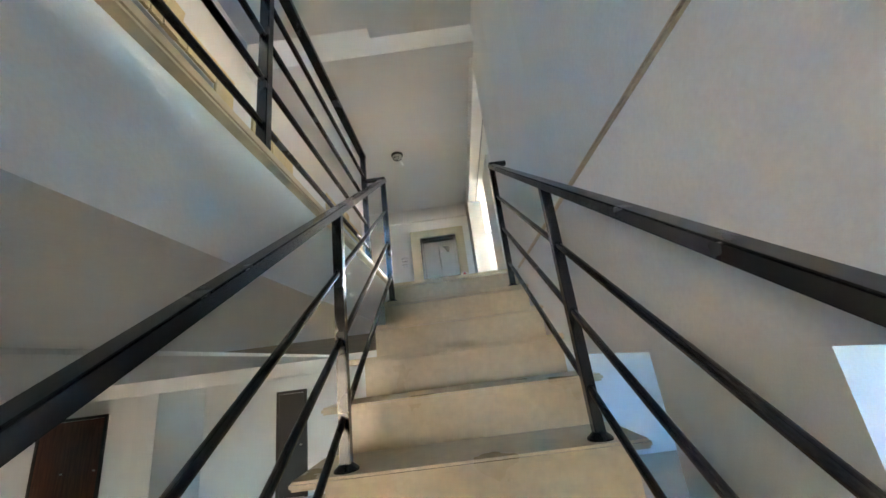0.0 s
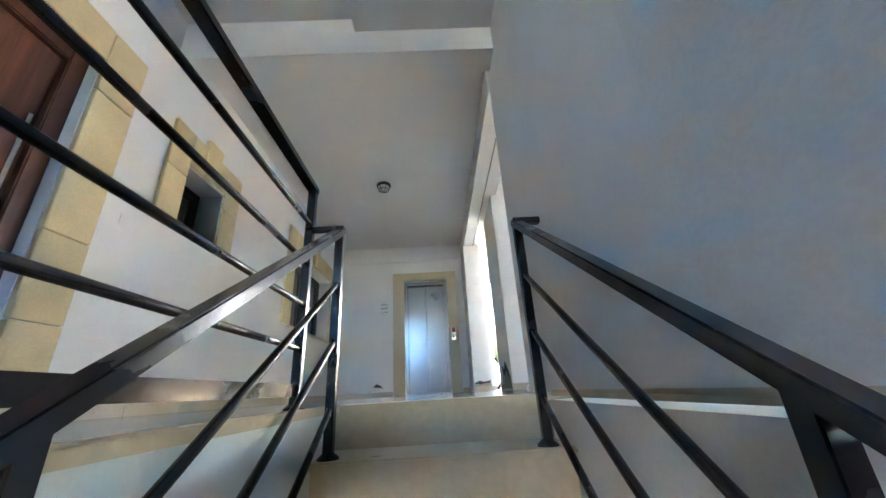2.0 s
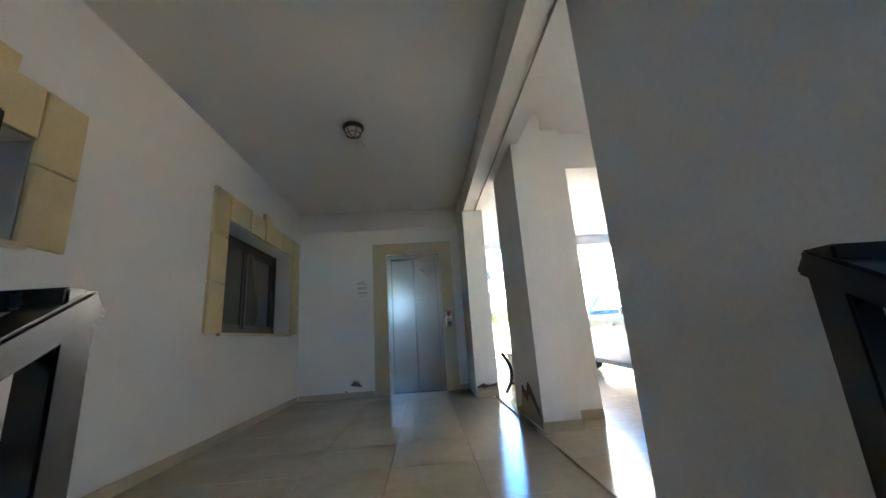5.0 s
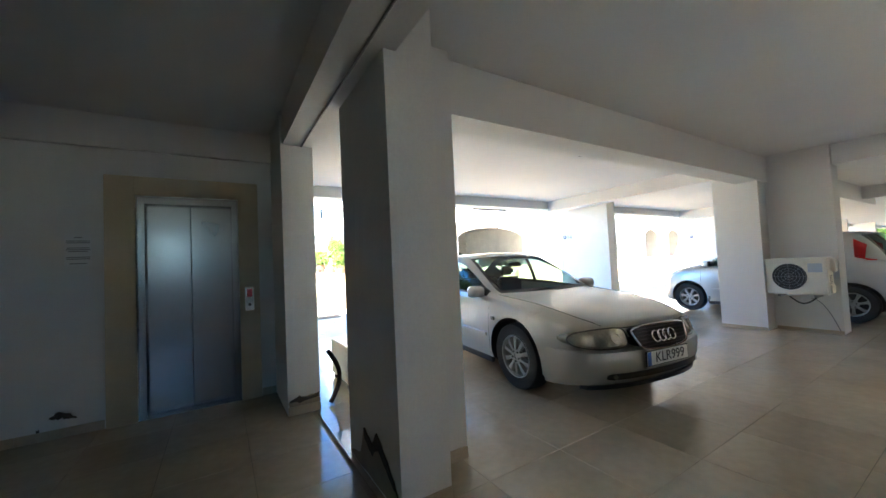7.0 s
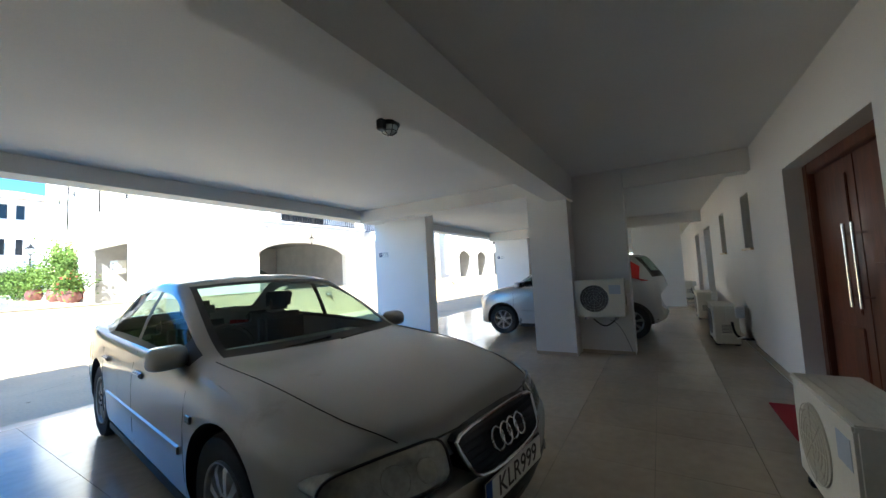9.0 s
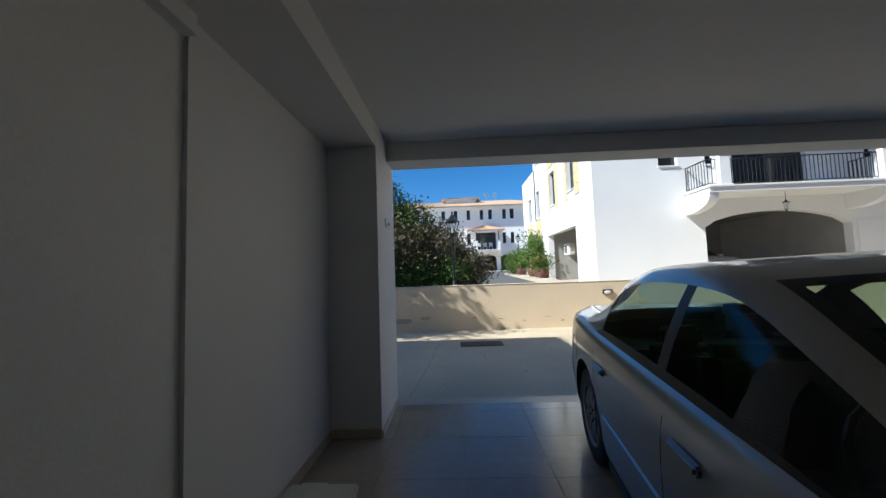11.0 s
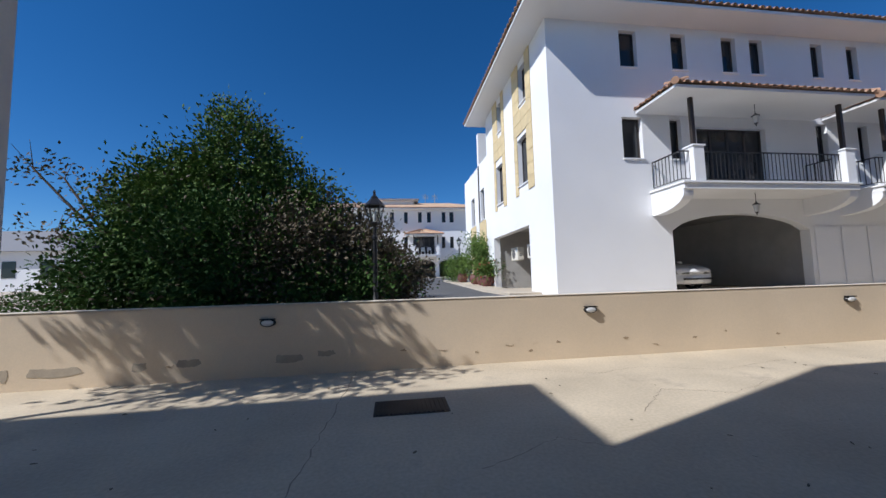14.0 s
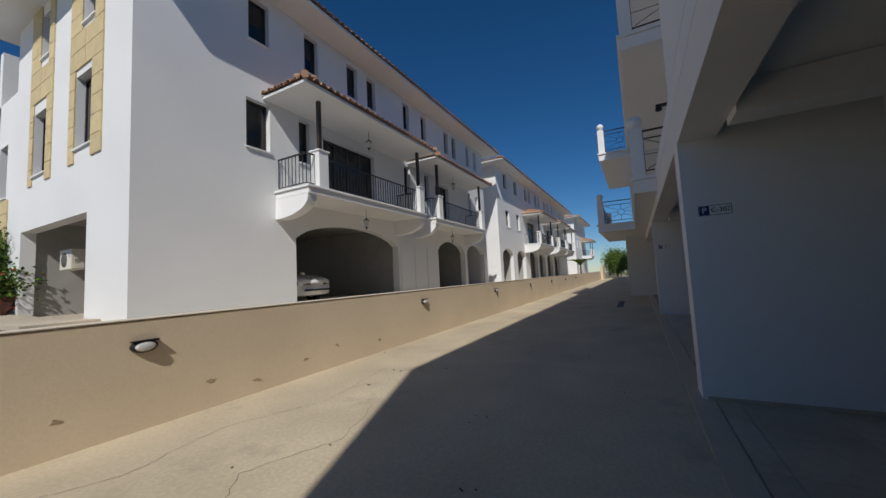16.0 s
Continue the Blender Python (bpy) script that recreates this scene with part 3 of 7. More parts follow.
def west_window(name, label, outer_y, outer_z, hole, leaves):
    ob = tagged(thing(name, I4, label, "window"), kind="structure")
    stone_blocks(ob, X_L, outer_y, outer_z, hole)
    a0, a1, b0, b1 = hole
    xf = X_L - 0.20
    fr = bmesh.new()
    w = 0.06
    for q in ((a0, a0 + w, b0, b1), (a1 - w, a1, b0, b1), (a0 + w, a1 - w, b0, b0 + w), (a0 + w, a1 - w, b1 - w, b1)):
        box(fr, xf - 0.05, xf, q[0], q[1], q[2], q[3], None, 0.004)
    part("window_frame", fr, BROWN_FRAME, ob)
    step = (a1 - a0 - 2 * w) / leaves
    for i in range(leaves):
        s0 = a0 + w + step * i
        sash = bmesh.new()
        for q in ((s0, s0 + 0.05, b0 + w, b1 - w), (s0 + step - 0.05, s0 + step, b0 + w, b1 - w), (s0 + 0.05, s0 + step - 0.05, b0 + w, b0 + w + 0.05), (s0 + 0.05, s0 + step - 0.05, b1 - w - 0.05, b1 - w)):
            box(sash, xf - 0.045 + 0.012 * i, xf - 0.012 + 0.012 * i, q[0], q[1], q[2], q[3], None, 0.003)
        s_ob = part("sash", sash, BROWN_FRAME, ob)
        part("pane", Box(xf - 0.034, xf - 0.028, s0 + 0.045, s0 + step - 0.045, b0 + w + 0.045, b1 - w - 0.045), FROST, s_ob, "dark glass with a drawn blind behind")
    part("window_sill", Box(X_L - 0.30, X_L + 0.04, a0 - 0.04, a1 + 0.04, b0 - 0.03, b0, 0.004), STONE, ob, "cream stone sill")
    # Added black sheet closes the hole, in place of the dark room behind.
    part("back_closure", Box(X_L - 0.32, X_L - 0.302, a0 - 0.1, a1 + 0.1, b0 - 0.1, b1 + 0.1), TRIM_BACKING_BLACK, ob)


west_window("window_1", "small dark window framed in yellow sandstone blocks", (3.40, 4.35), (1.30, 2.10), WIN_A, 1)
west_window("window_2", "dark sliding window framed in yellow sandstone blocks", (5.60, 7.82), (0.92, 2.25), WIN_B, 2)

door = tagged(thing("door_1", I4, "closed dark red wooden flat door framed in sandstone", "door"), kind="structure")
stone_blocks(door, X_L, (DOOR_A[0] - 0.26, 3.06), (0.0, 2.22), (DOOR_A[0], DOOR_A[1], -0.02, 1.98))
fr = bmesh.new()
for q in ((1.72, 1.82, 0, 1.98), (2.70, 2.80, 0, 1.98), (1.82, 2.70, 1.88, 1.98)):
    box(fr, X_L - 0.16, X_L - 0.06, *q, None, 0.008)
part("door_frame", fr, MID_WOOD, door, "red-brown moulded wooden frame")
leaf = part("door_leaf", Box(X_L - 0.14, X_L - 0.095, 1.82, 2.70, 0.005, 1.88, 0.004), DARK_WOOD, door)
for z0, z1 in ((0.12, 0.62), (0.70, 1.02), (1.10, 1.30), (1.48, 1.80)):
    part("door_panel", Box(X_L - 0.098, X_L - 0.083, 1.94, 2.50, z0, z1, 0.012), DARK_WOOD, leaf)
hd = bmesh.new()
rod(hd, (X_L - 0.03, 2.62, 0.86), (X_L - 0.03, 2.62, 1.42), 0.012)
rod(hd, (X_L - 0.095, 2.62, 0.92), (X_L - 0.03, 2.62, 0.92), 0.009)
rod(hd, (X_L - 0.095, 2.62, 1.36), (X_L - 0.03, 2.62, 1.36), 0.009)
part("pull_handle", hd, CHROME, leaf, "long chrome pull handle", True)
part("lock", lathe(bmesh.new(), [(0.03, 0), (0.03, 0.012), (0.012, 0.02)], m=pose(X_L - 0.095, 2.64, 0.80, 0, 90, 0), seg=18), CHROME, leaf, "chrome lock rose", True)
plaque = part("number_plaque", Box(X_L - 0.095, X_L - 0.088, 2.28, 2.52, 1.33, 1.43, 0.002), WHITE_PLASTIC, leaf, "white number plaque")
letters("number", "A101", 0.085, pose(X_L - 0.086, 2.40, 1.378, 90, 0, 90), GREEN_INK, plaque)
# Added black sheet behind the leaf, in place of the unlit flat.
part("back_closure", Box(X_L - 0.32, X_L - 0.302, 1.6, 2.9, -0.05, 2.1), TRIM_BACKING_BLACK, door)
tagged(part("wall_switch", Box(X_L + 0.001, X_L + 0.010, 5.16, 5.24, 1.30, 1.38, 0.003), WHITE_PLASTIC, None, "white square wall switch beside the window"), category="switch")
tagged(part("bell_push", Box(X_L + 0.001, X_L + 0.012, 3.20, 3.25, 1.10, 1.17, 0.003), WHITE_PLASTIC, None, "small white bell push beside the door"), category="bell push")

# ---- lift ----
lift = tagged(thing("lift", I4, "closed brushed steel lift door in a beige surround", "lift"), kind="structure")
sur = bmesh.new()
for q in ((-0.67, -0.46, 0.0, 2.22), (0.36, 0.54, 0.0, 2.22), (-0.46, 0.36, 2.05, 2.22)):
    box(sur, q[0], q[1], Y_EL - 0.04, Y_EL - 0.001, q[2], q[3], None, 0.004)
part("surround", sur, BEIGE_FRAME, lift, "beige rendered surround")
lin = bmesh.new()
for q in ((-0.459, -0.40, 0.0, 2.049), (0.30, 0.359, 0.0, 2.049), (-0.40, 0.30, 1.98, 2.049)):
    box(lin, q[0], q[1], Y_EL + 0.02, Y_EL + 0.16, q[2], q[3])
part("door_lining", lin, LIFT_STEEL, lift)
for a, b in ((-0.40, -0.053), (-0.047, 0.30)):
    part("door_leaf", Box(a, b, Y_EL + 0.10, Y_EL + 0.13, 0.01, 1.98, 0.003), LIFT_STEEL, lift)
# Added black sheet behind the leaves, standing for the unlit shaft.
part("shaft_backing", Box(-0.5, 0.4, Y_EL + 0.17, Y_EL + 0.19, 0, 2.1), TRIM_BACKING_BLACK, lift)
part("sill_plate", Box(-0.46, 0.36, Y_EL - 0.02, Y_EL + 0.16, -0.012, 0.003), STEEL, lift)
panel = part("call_panel", Box(0.405, 0.485, Y_EL - 0.052, Y_EL - 0.041, 0.90, 1.14, 0.002), STEEL, lift)
part("display", Box(0.42, 0.47, Y_EL - 0.055, Y_EL - 0.053, 1.04, 1.12), mat("red_display", (0.45, 0.02, 0.02), 0.2, bump=0), panel)
part("button", lathe(bmesh.new(), [(0.014, 0), (0.014, 0.006)], m=pose(0.445, Y_EL - 0.053, 0.96, 90), seg=16), TRIM_BACKING_BLACK, panel)
notice = tagged(thing("notice", pose(-0.84, Y_EL - 0.002, 1.55), "small printed notice stuck to the plaster beside the lift", "notice"))
part("sheet", Box(-0.085, 0.085, -0.003, 0.0, -0.135, 0.135), PAPER, notice)
for i, (z, w) in enumerate(((0.11, 0.05), (0.08, 0.15), (0.065, 0.15), (0.02, 0.14), (0.005, 0.15), (-0.01, 0.12), (-0.06, 0.15), (-0.075, 0.15), (-0.115, 0.11))):
    part("print_line", Box(-w / 2, w / 2, -0.0045, -0.0035, z - 0.0035, z + 0.0035), GREY_PLASTIC, notice)


def crumble(name, label, y, pts, thick=0.012, axis="y", material=PATCH):
    """A ragged patch of broken plaster on a wall: outline (a, z) pairs, roughened."""
    rnd = random.Random(len(pts) + int(pts[0][0] * 100))
    fine = []
    for (a0, z0), (a1, z1) in zip(pts, pts[1:] + pts[:1]):
        for k in range(5):
            u = k / 5
            fine.append((a0 + (a1 - a0) * u + rnd.uniform(-0.008, 0.008), z0 + (z1 - z0) * u + rnd.uniform(-0.008, 0.008)))
    to = (lambda a, d, z: (a, y + d, z)) if axis == "y" else (lambda a, d, z: (y + d, a, z))
    bm = loft(bmesh.new(), [[to(a, 0, z) for a, z in fine], [to(a, -thick, z) for a, z in fine]])
    return structure(name, bm, material, label, "damaged plaster")


DARK_HOLE = mat("dark_broken_plaster", (0.10, 0.085, 0.07), 0.95, var=0.3, fine=60, bump=0.6)
crumble("plaster_hole", "dark broken patch low on the lift wall", Y_EL - 0.001, [(-1.02, 0.165), (-0.98, 0.215), (-0.90, 0.19), (-0.86, 0.14), (-0.93, 0.15)], 0.004, material=DARK_HOLE)
crumble("plaster_hole", "tiny chip low on the lift wall", Y_EL - 0.001, [(-1.10, 0.07), (-1.085, 0.10), (-1.075, 0.06)], 0.004, material=DARK_HOLE)
crumble("plaster_break", "crumbled grey plaster at the pillar foot", 0.949, [(5.44, 0.02), (5.44, 0.10), (5.60, 0.24), (5.72, 0.32), (5.80, 0.22), (5.95, 0.28), (6.02, 0.10), (6.20, 0.05), (6.22, 0.02)], 0.006, "x")
crumble("plaster_break", "dark torn plaster edge above the pillar foot", 0.942, [(5.44, 0.11), (5.52, 0.20), (5.60, 0.245), (5.72, 0.33), (5.80, 0.235), (5.94, 0.29), (5.92, 0.22), (5.80, 0.17), (5.70, 0.25), (5.56, 0.16)], 0.006, "x", DARK_HOLE)
crumble("plaster_break", "crumbled grey plaster at the narrow pillar foot", 7.209, [(0.69, 0.02), (0.685, 0.12), (0.80, 0.13), (0.95, 0.15), (0.955, 0.02)], 0.008)
crumble("plaster_break", "dark torn plaster edge on the narrow pillar", 7.20, [(0.69, 0.12), (0.78, 0.16), (0.86, 0.13), (0.95, 0.17), (0.95, 0.13), (0.80, 0.10)], 0.006, "y", DARK_HOLE)

# ---- skirtings: rows of tiles along the wall feet ----
def skirting(name, axis, p, a0, a1, d, z0=0.0, h=0.075):
    """A row of skirting tiles on the wall plane p, standing out by d (signed)."""
    ob = tagged(thing(name, I4, "beige tile skirting along the wall foot", "skirting"), kind="structure")
    n = max(1, round((a1 - a0) / 0.5))
    for i in range(n):
        u0, u1 = a0 + (a1 - a0) * i / n + 0.0015, a0 + (a1 - a0) * (i + 1) / n - 0.0015
        lo, hi = sorted((p, p + d))
        part("skirting_tile", Box(lo, hi, u0, u1, z0, z0 + h, 0.002) if axis == "x" else Box(u0, u1, lo, hi, z0, z0 + h, 0.002), SKIRT, ob)


skirting("baseboard_west", "x", X_L + 0.001, 3.10, 7.95, 0.012)
skirting("baseboard_lift", "y", Y_EL - 0.001, X_L + 0.02, -0.68, -0.012)
skirting("baseboard_lift_2", "y", Y_EL - 0.001, 0.545, 0.675, -0.012)
skirting("baseboard_pillar", "y", 5.419, 0.95, 1.25, -0.012)
skirting("baseboard_pillar_2", "y", 5.719, 1.265, 1.57, -0.012)
skirting("baseboard_pillar_3", "y", 7.198, 0.68, 0.96, -0.014)
skirting("baseboard_middle", "x", 7.419, 5.84, 6.45, -0.012, h=0.05)
skirting("baseboard_middle_2", "x", 7.739, 5.09, 5.82, -0.012, h=0.05)
skirting("baseboard_house", "y", Y_HOUSE + 0.001, 0.80, 4.72, 0.012)
skirting("baseboard_house_2", "y", Y_HOUSE + 0.001, 6.53, 12.5, 0.012)
skirting("baseboard_shaft", "x", 0.981, 8.0, 9.64, 0.012)
skirting("baseboard_pier", "y", 9.649, 1.0, 1.42, -0.012)
skirting("baseboard_pier_2", "x", 1.421, 9.65, 10.45, 0.012, h=0.06)
skirting("baseboard_bay", "x", 8.299, 9.02, 10.45, -0.012, -0.02, 0.05)
skirting("baseboard_corner", "y", Y_HOUSE + 0.001, 0.71, 0.80, 0.012)


# ---- lamps ----
def bulkhead(m, label, stick=True):
    ob = thing("ceiling_lamp", m, label, "lamp", "caged bulkhead lamps")
    part("base", lathe(bmesh.new(), [(0.098, 0), (0.10, -0.02), (0.09, -0.035)], seg=28), BLACK_IRON, ob, "", True)
    part("diffuser", lathe(bmesh.new(), [(0.078, -0.034), (0.075, -0.06), (0.055, -0.09), (0.02, -0.10)], seg=24), LAMP_GLASS, ob, "frosted glass dome", True)
    for k in range(3):
        cage = bmesh.new()
        a = math.pi * k / 3
        prev = None
        for j in range(9):
            u = -1 + j / 4
            p = Vector((0.088 * u * math.cos(a), 0.088 * u * math.sin(a), -0.035 - 0.078 * math.sqrt(max(0.0, 1 - u * u))))
            if prev is not None:
                rod(cage, prev, p, 0.004, seg=6)
            prev = p
        part("cage_bar", cage, BLACK_IRON, ob)
    ring = bmesh.new()
    for j in range(16):
        a0, a1 = 2 * math.pi * j / 16, 2 * math.pi * (j + 1) / 16
        rod(ring, (0.07 * math.cos(a0), 0.07 * math.sin(a0), -0.083), (0.07 * math.cos(a1), 0.07 * math.sin(a1), -0.083), 0.004, seg=6)
    part("cage_ring", ring, BLACK_IRON, ob)
    if stick:
        part("sensor_batten", Box(-0.10, 0.10, -0.02, 0.02, -0.05, -0.0, 0.008, pose(0.02, 0.24, 0, 0, 0, 80)), WHITE_PLASTIC, ob, "white plastic sensor batten")
    else:
        part("bracket", Box(-0.15, -0.08, -0.035, 0.035, -0.10, 0.0, 0.01), BLACK_IRON, ob)
    return ob


bulkhead(pose(-0.50, 5.55, CEIL), "black caged bulkhead lamp with a white sensor on the ceiling")
bulkhead(pose(4.38, 6.76, CEIL), "black caged bulkhead lamp on the car park ceiling", False)
bulkhead(pose(12.6, 7.0, CEIL), "black caged bulkhead lamp far back on the ceiling", False)
conduit = bmesh.new()
rod(conduit, (0.86, 3.62, 2.445), (0.86, 7.2, 2.445), 0.008, seg=8)
tagged(part("conduit", conduit, GREY_PLASTIC, None, "thin grey conduit along the beam underside"), category="conduit")


# ---- air conditioners ----
def ease_in(u):
    """Nothing at first, then a swift run to 1."""
    return u ** 2.4


def ac_unit(m, label, w=0.84, d=0.30, h=0.56, feet=True, pipes=True, pale=False):
    """An outdoor unit: front at +y, valve end at -x, foot at z 0."""
    ob = thing("air_conditioner", m, label, "air conditioner", "outdoor air conditioner units")
    f = 0.04 if feet else 0.0
    fan = min(0.20, h * 0.36)
    part("casing", Box(0, w, -d, 0, f, f + h, 0.014), AC_WHITE, ob, "", True)
    part("top_cover", Box(-0.006, w + 0.006, -d - 0.006, 0.006, f + h - 0.03, f + h + 0.006, 0.008), AC_WHITE, ob)
    part("fan_opening", lathe(bmesh.new(), [(fan + 0.005, 0), (fan, 0.006), (fan - 0.01, 0.006)], m=pose(w * 0.60, 0.001, f + h * 0.5, -90), seg=36), AC_PALE if pale else AC_DARK, ob, "beige round fan opening" if pale else "dark round fan opening")
    grille = bmesh.new()
    for r in (fan * q for q in (0.25, 0.45, 0.65, 0.85, 1.0)):
        for j in range(24):
            a0, a1 = 2 * math.pi * j / 24, 2 * math.pi * (j + 1) / 24
            rod(grille, (w * 0.60 + r * math.cos(a0), 0.016, f + h * 0.5 + r * math.sin(a0)), (w * 0.60 + r * math.cos(a1), 0.016, f + h * 0.5 + r * math.sin(a1)), 0.0022, seg=4)
    for j in range(8):
        a = math.pi * 2 * j / 8
        rod(grille, (w * 0.60, 0.016, f + h * 0.5), (w * 0.60 + fan * math.cos(a), 0.016, f + h * 0.5 + fan * math.sin(a)), 0.0022, seg=4)
    part("fan_grille", grille, AC_PALE if pale else GREY_PLASTIC, ob)
    for k in range(5):
        part("top_rib", Box(0.04, w - 0.04, -d + 0.045 + 0.05 * k, -d + 0.055 + 0.05 * k, f + h + 0.005, f + h + 0.009, 0.002), AC_WHITE, ob)
    if pipes:
        part("isolator_box", Box(-0.10, -0.004, -d - 0.06, -d + 0.05, f + h * 0.72, f + h + 0.01, 0.010), WHITE_PLASTIC, ob, "white electrical isolator box")
    part("label_sticker", Box(0.05, 0.20, 0.0005, 0.003, f + h * 0.62, f + h * 0.86), mat("pale_blue_sticker", (0.42, 0.48, 0.55), 0.5), ob, "pale blue sticker")
    part("valve_cover", Box(-0.055, -0.001, -d + 0.02, -d + 0.16, f + h * 0.62, f + h * 0.97, 0.012), AC_WHITE, ob)
    for k in range(6):
        part("vent_slot", Box(-0.002, 0.0, -0.20, -0.08, f + h * 0.30 + 0.022 * k, f + h * 0.30 + 0.022 * k + 0.009), AC_DARK, ob)
    part("lower_cover", Box(-0.02, -0.001, -d + 0.03, -0.06, f + 0.02, f + h * 0.27, 0.008), AC_WHITE, ob)
    if feet:
        for x in (0.10, w - 0.16):
            for y in (-0.03, -d + 0.03):
                part("rubber_foot", Box(x, x + 0.06, y - 0.03, y + 0.03, 0.0, 0.042, 0.006), RUBBER, ob)
    if pipes:
        hose = bmesh.new()
        prev = None
        for k in range(13):
            u = k / 12
            p = Vector((-0.035 - 0.045 * math.sin(math.pi * u), -d + 0.09 - 0.235 * ease_in(u), f + h * 0.60 - (h * 0.60 - 0.09) * (1 - (1 - u) ** 2.2)))
            if prev is not None:
                rod(hose, prev, p, 0.017, seg=8)
            prev = p
        part("insulated_hose", hose, RUBBER, ob, "black insulated hose", True)
        part("white_hose", rod(bmesh.new(), (-0.08, -d + 0.05, f + 0.10), (-0.25, -d - 0.02, f + 0.16), 0.014), WHITE_PLASTIC, ob)
    return ob


ac_unit(pose(4.00, 4.05, 0.0), "ivory outdoor air conditioner with dust stains beside the house door", pale=True)
ac_unit(pose(8.70, 4.05, 0.0), "ivory outdoor air conditioner on the floor by the house wall")
ac_unit(pose(11.6, 4.05, 0.0), "ivory outdoor air conditioner on the floor in the passage")
ac_unit(pose(16.9, 4.05, 0.0), "ivory outdoor air conditioner far along the passage")
ac_unit(pose(1.62, 8.19, 0.0, 0, 0, -90), "low ivory outdoor air conditioner standing behind the lift pillar", pipes=False, w=0.78, h=0.40)
wall_ac = ac_unit(pose(7.44, 5.15, 0.58, 0, 0, 90), "ivory outdoor air conditioner bracketed on the pillar wing", w=0.68, d=0.28, h=0.53, feet=False, pipes=False)
# the wall unit faces the passage: its brackets and cable loop
for x in (0.12, 0.52):
    part("bracket", Box(x, x + 0.035, -0.295, 0.0, -0.04, -0.002), GREY_PLASTIC, wall_ac)
loop = bmesh.new()
prev = None
for k in range(13):
    u = k / 12
    p = Vector((0.15 + 0.30 * u, -0.12, -0.04 - 0.10 * math.sin(math.pi * u)))
    if prev is not None:
        rod(loop, prev, p, 0.010, seg=8)
    prev = p
part("cable_loop", loop, RUBBER, wall_ac)
cb = bmesh.new()
prev = None
for k in range(12):
    u = k / 11
    p = Vector((7.732, 5.40 - 0.27 * u, 0.50 - 0.45 * u * u))
    if prev is not None:
        rod(cb, prev, p, 0.006, seg=6)
    prev = p
tagged(part("cable", cb, GREY_PLASTIC, None, "thin grey cable running down the pillar"), category="cable")
hs = bmesh.new()
prev = None
for k in range(15):
    u = k / 14
    p = Vector((0.72 + 0.10 * math.sin(2.2 * u) , 3.66 + 0.55 * u - 0.25 * u * u, 0.022 + 0.03 * math.sin(math.pi * u)))
    if prev is not None:
        rod(hs, prev, p, 0.018, seg=10)
    prev = p
tagged(part("drain_hose", hs, WHITE_PLASTIC, None, "white corrugated drain hose lying on the floor", True), category="hose")
bk = bmesh.new()
prev = None
for k in range(14):
    u = k / 13
    p = Vector((1.06 + 0.10 * math.sin(math.pi * u), 7.30 - 0.06 * u, 0.50 - 0.48 * u))
    if prev is not None:
        rod(bk, prev, p, 0.022, seg=8)
    prev = p
tagged(part("black_hose", bk, RUBBER, None, "black insulated hose hanging beside the lift pillar", True), category="hose")

# ---- house wall: door, mat, windows ----
hd1 = tagged(thing("door_2", I4, "closed reddish brown wooden house door with chrome pulls", "door"), kind="structure")
fr = bmesh.new()
for q in ((4.75, 4.86, 0, 2.17), (6.39, 6.50, 0, 2.17), (4.86, 6.39, 2.07, 2.17)):
    box(fr, q[0], q[1], Y_HOUSE - 0.26, Y_HOUSE - 0.14, q[2], q[3], None, 0.008)
part("door_frame", fr, MID_WOOD, hd1)
for a, b in ((4.86, 5.62), (5.63, 6.39)):
    lf = part("door_leaf", Box(a, b, Y_HOUSE - 0.24, Y_HOUSE - 0.19, 0.005, 2.07, 0.004), MID_WOOD, hd1)
    for z0, z1 in ((0.15, 0.75), (0.85, 1.25), (1.35, 1.95)):
        part("door_panel", Box(a + 0.12, b - 0.12, Y_HOUSE - 0.192, Y_HOUSE - 0.178, z0, z1, 0.010), MID_WOOD, lf)
    x = 5.55 if a < 5 else 5.70
    h = bmesh.new()
    rod(h, (x, Y_HOUSE - 0.12, 0.92), (x, Y_HOUSE - 0.12, 1.55), 0.013)
    rod(h, (x, Y_HOUSE - 0.19, 1.0), (x, Y_HOUSE - 0.12, 1.0), 0.009)
    rod(h, (x, Y_HOUSE - 0.19, 1.47), (x, Y_HOUSE - 0.12, 1.47), 0.009)
    part("pull_handle", h, CHROME, lf, "long chrome pull handle", True)
# Added black sheet behind both leaves, standing for the unlit hall.
part("back_closure", Box(4.6, 6.6, Y_HOUSE - 0.32, Y_HOUSE - 0.302, -0.02, 2.3), TRIM_BACKING_BLACK, hd1)
tagged(part("doormat", Box(5.35, 6.15, 3.63, 3.95, 0.001, 0.014, 0.004), RED_MAT, None, "dark red doormat before the house door"), category="doormat")
tagged(part("wall_switch", Box(4.24, 4.32, 3.601, 3.612, 1.30, 1.42, 0.003), WHITE_PLASTIC, None, "white wall switch beside the house door"), category="switch")


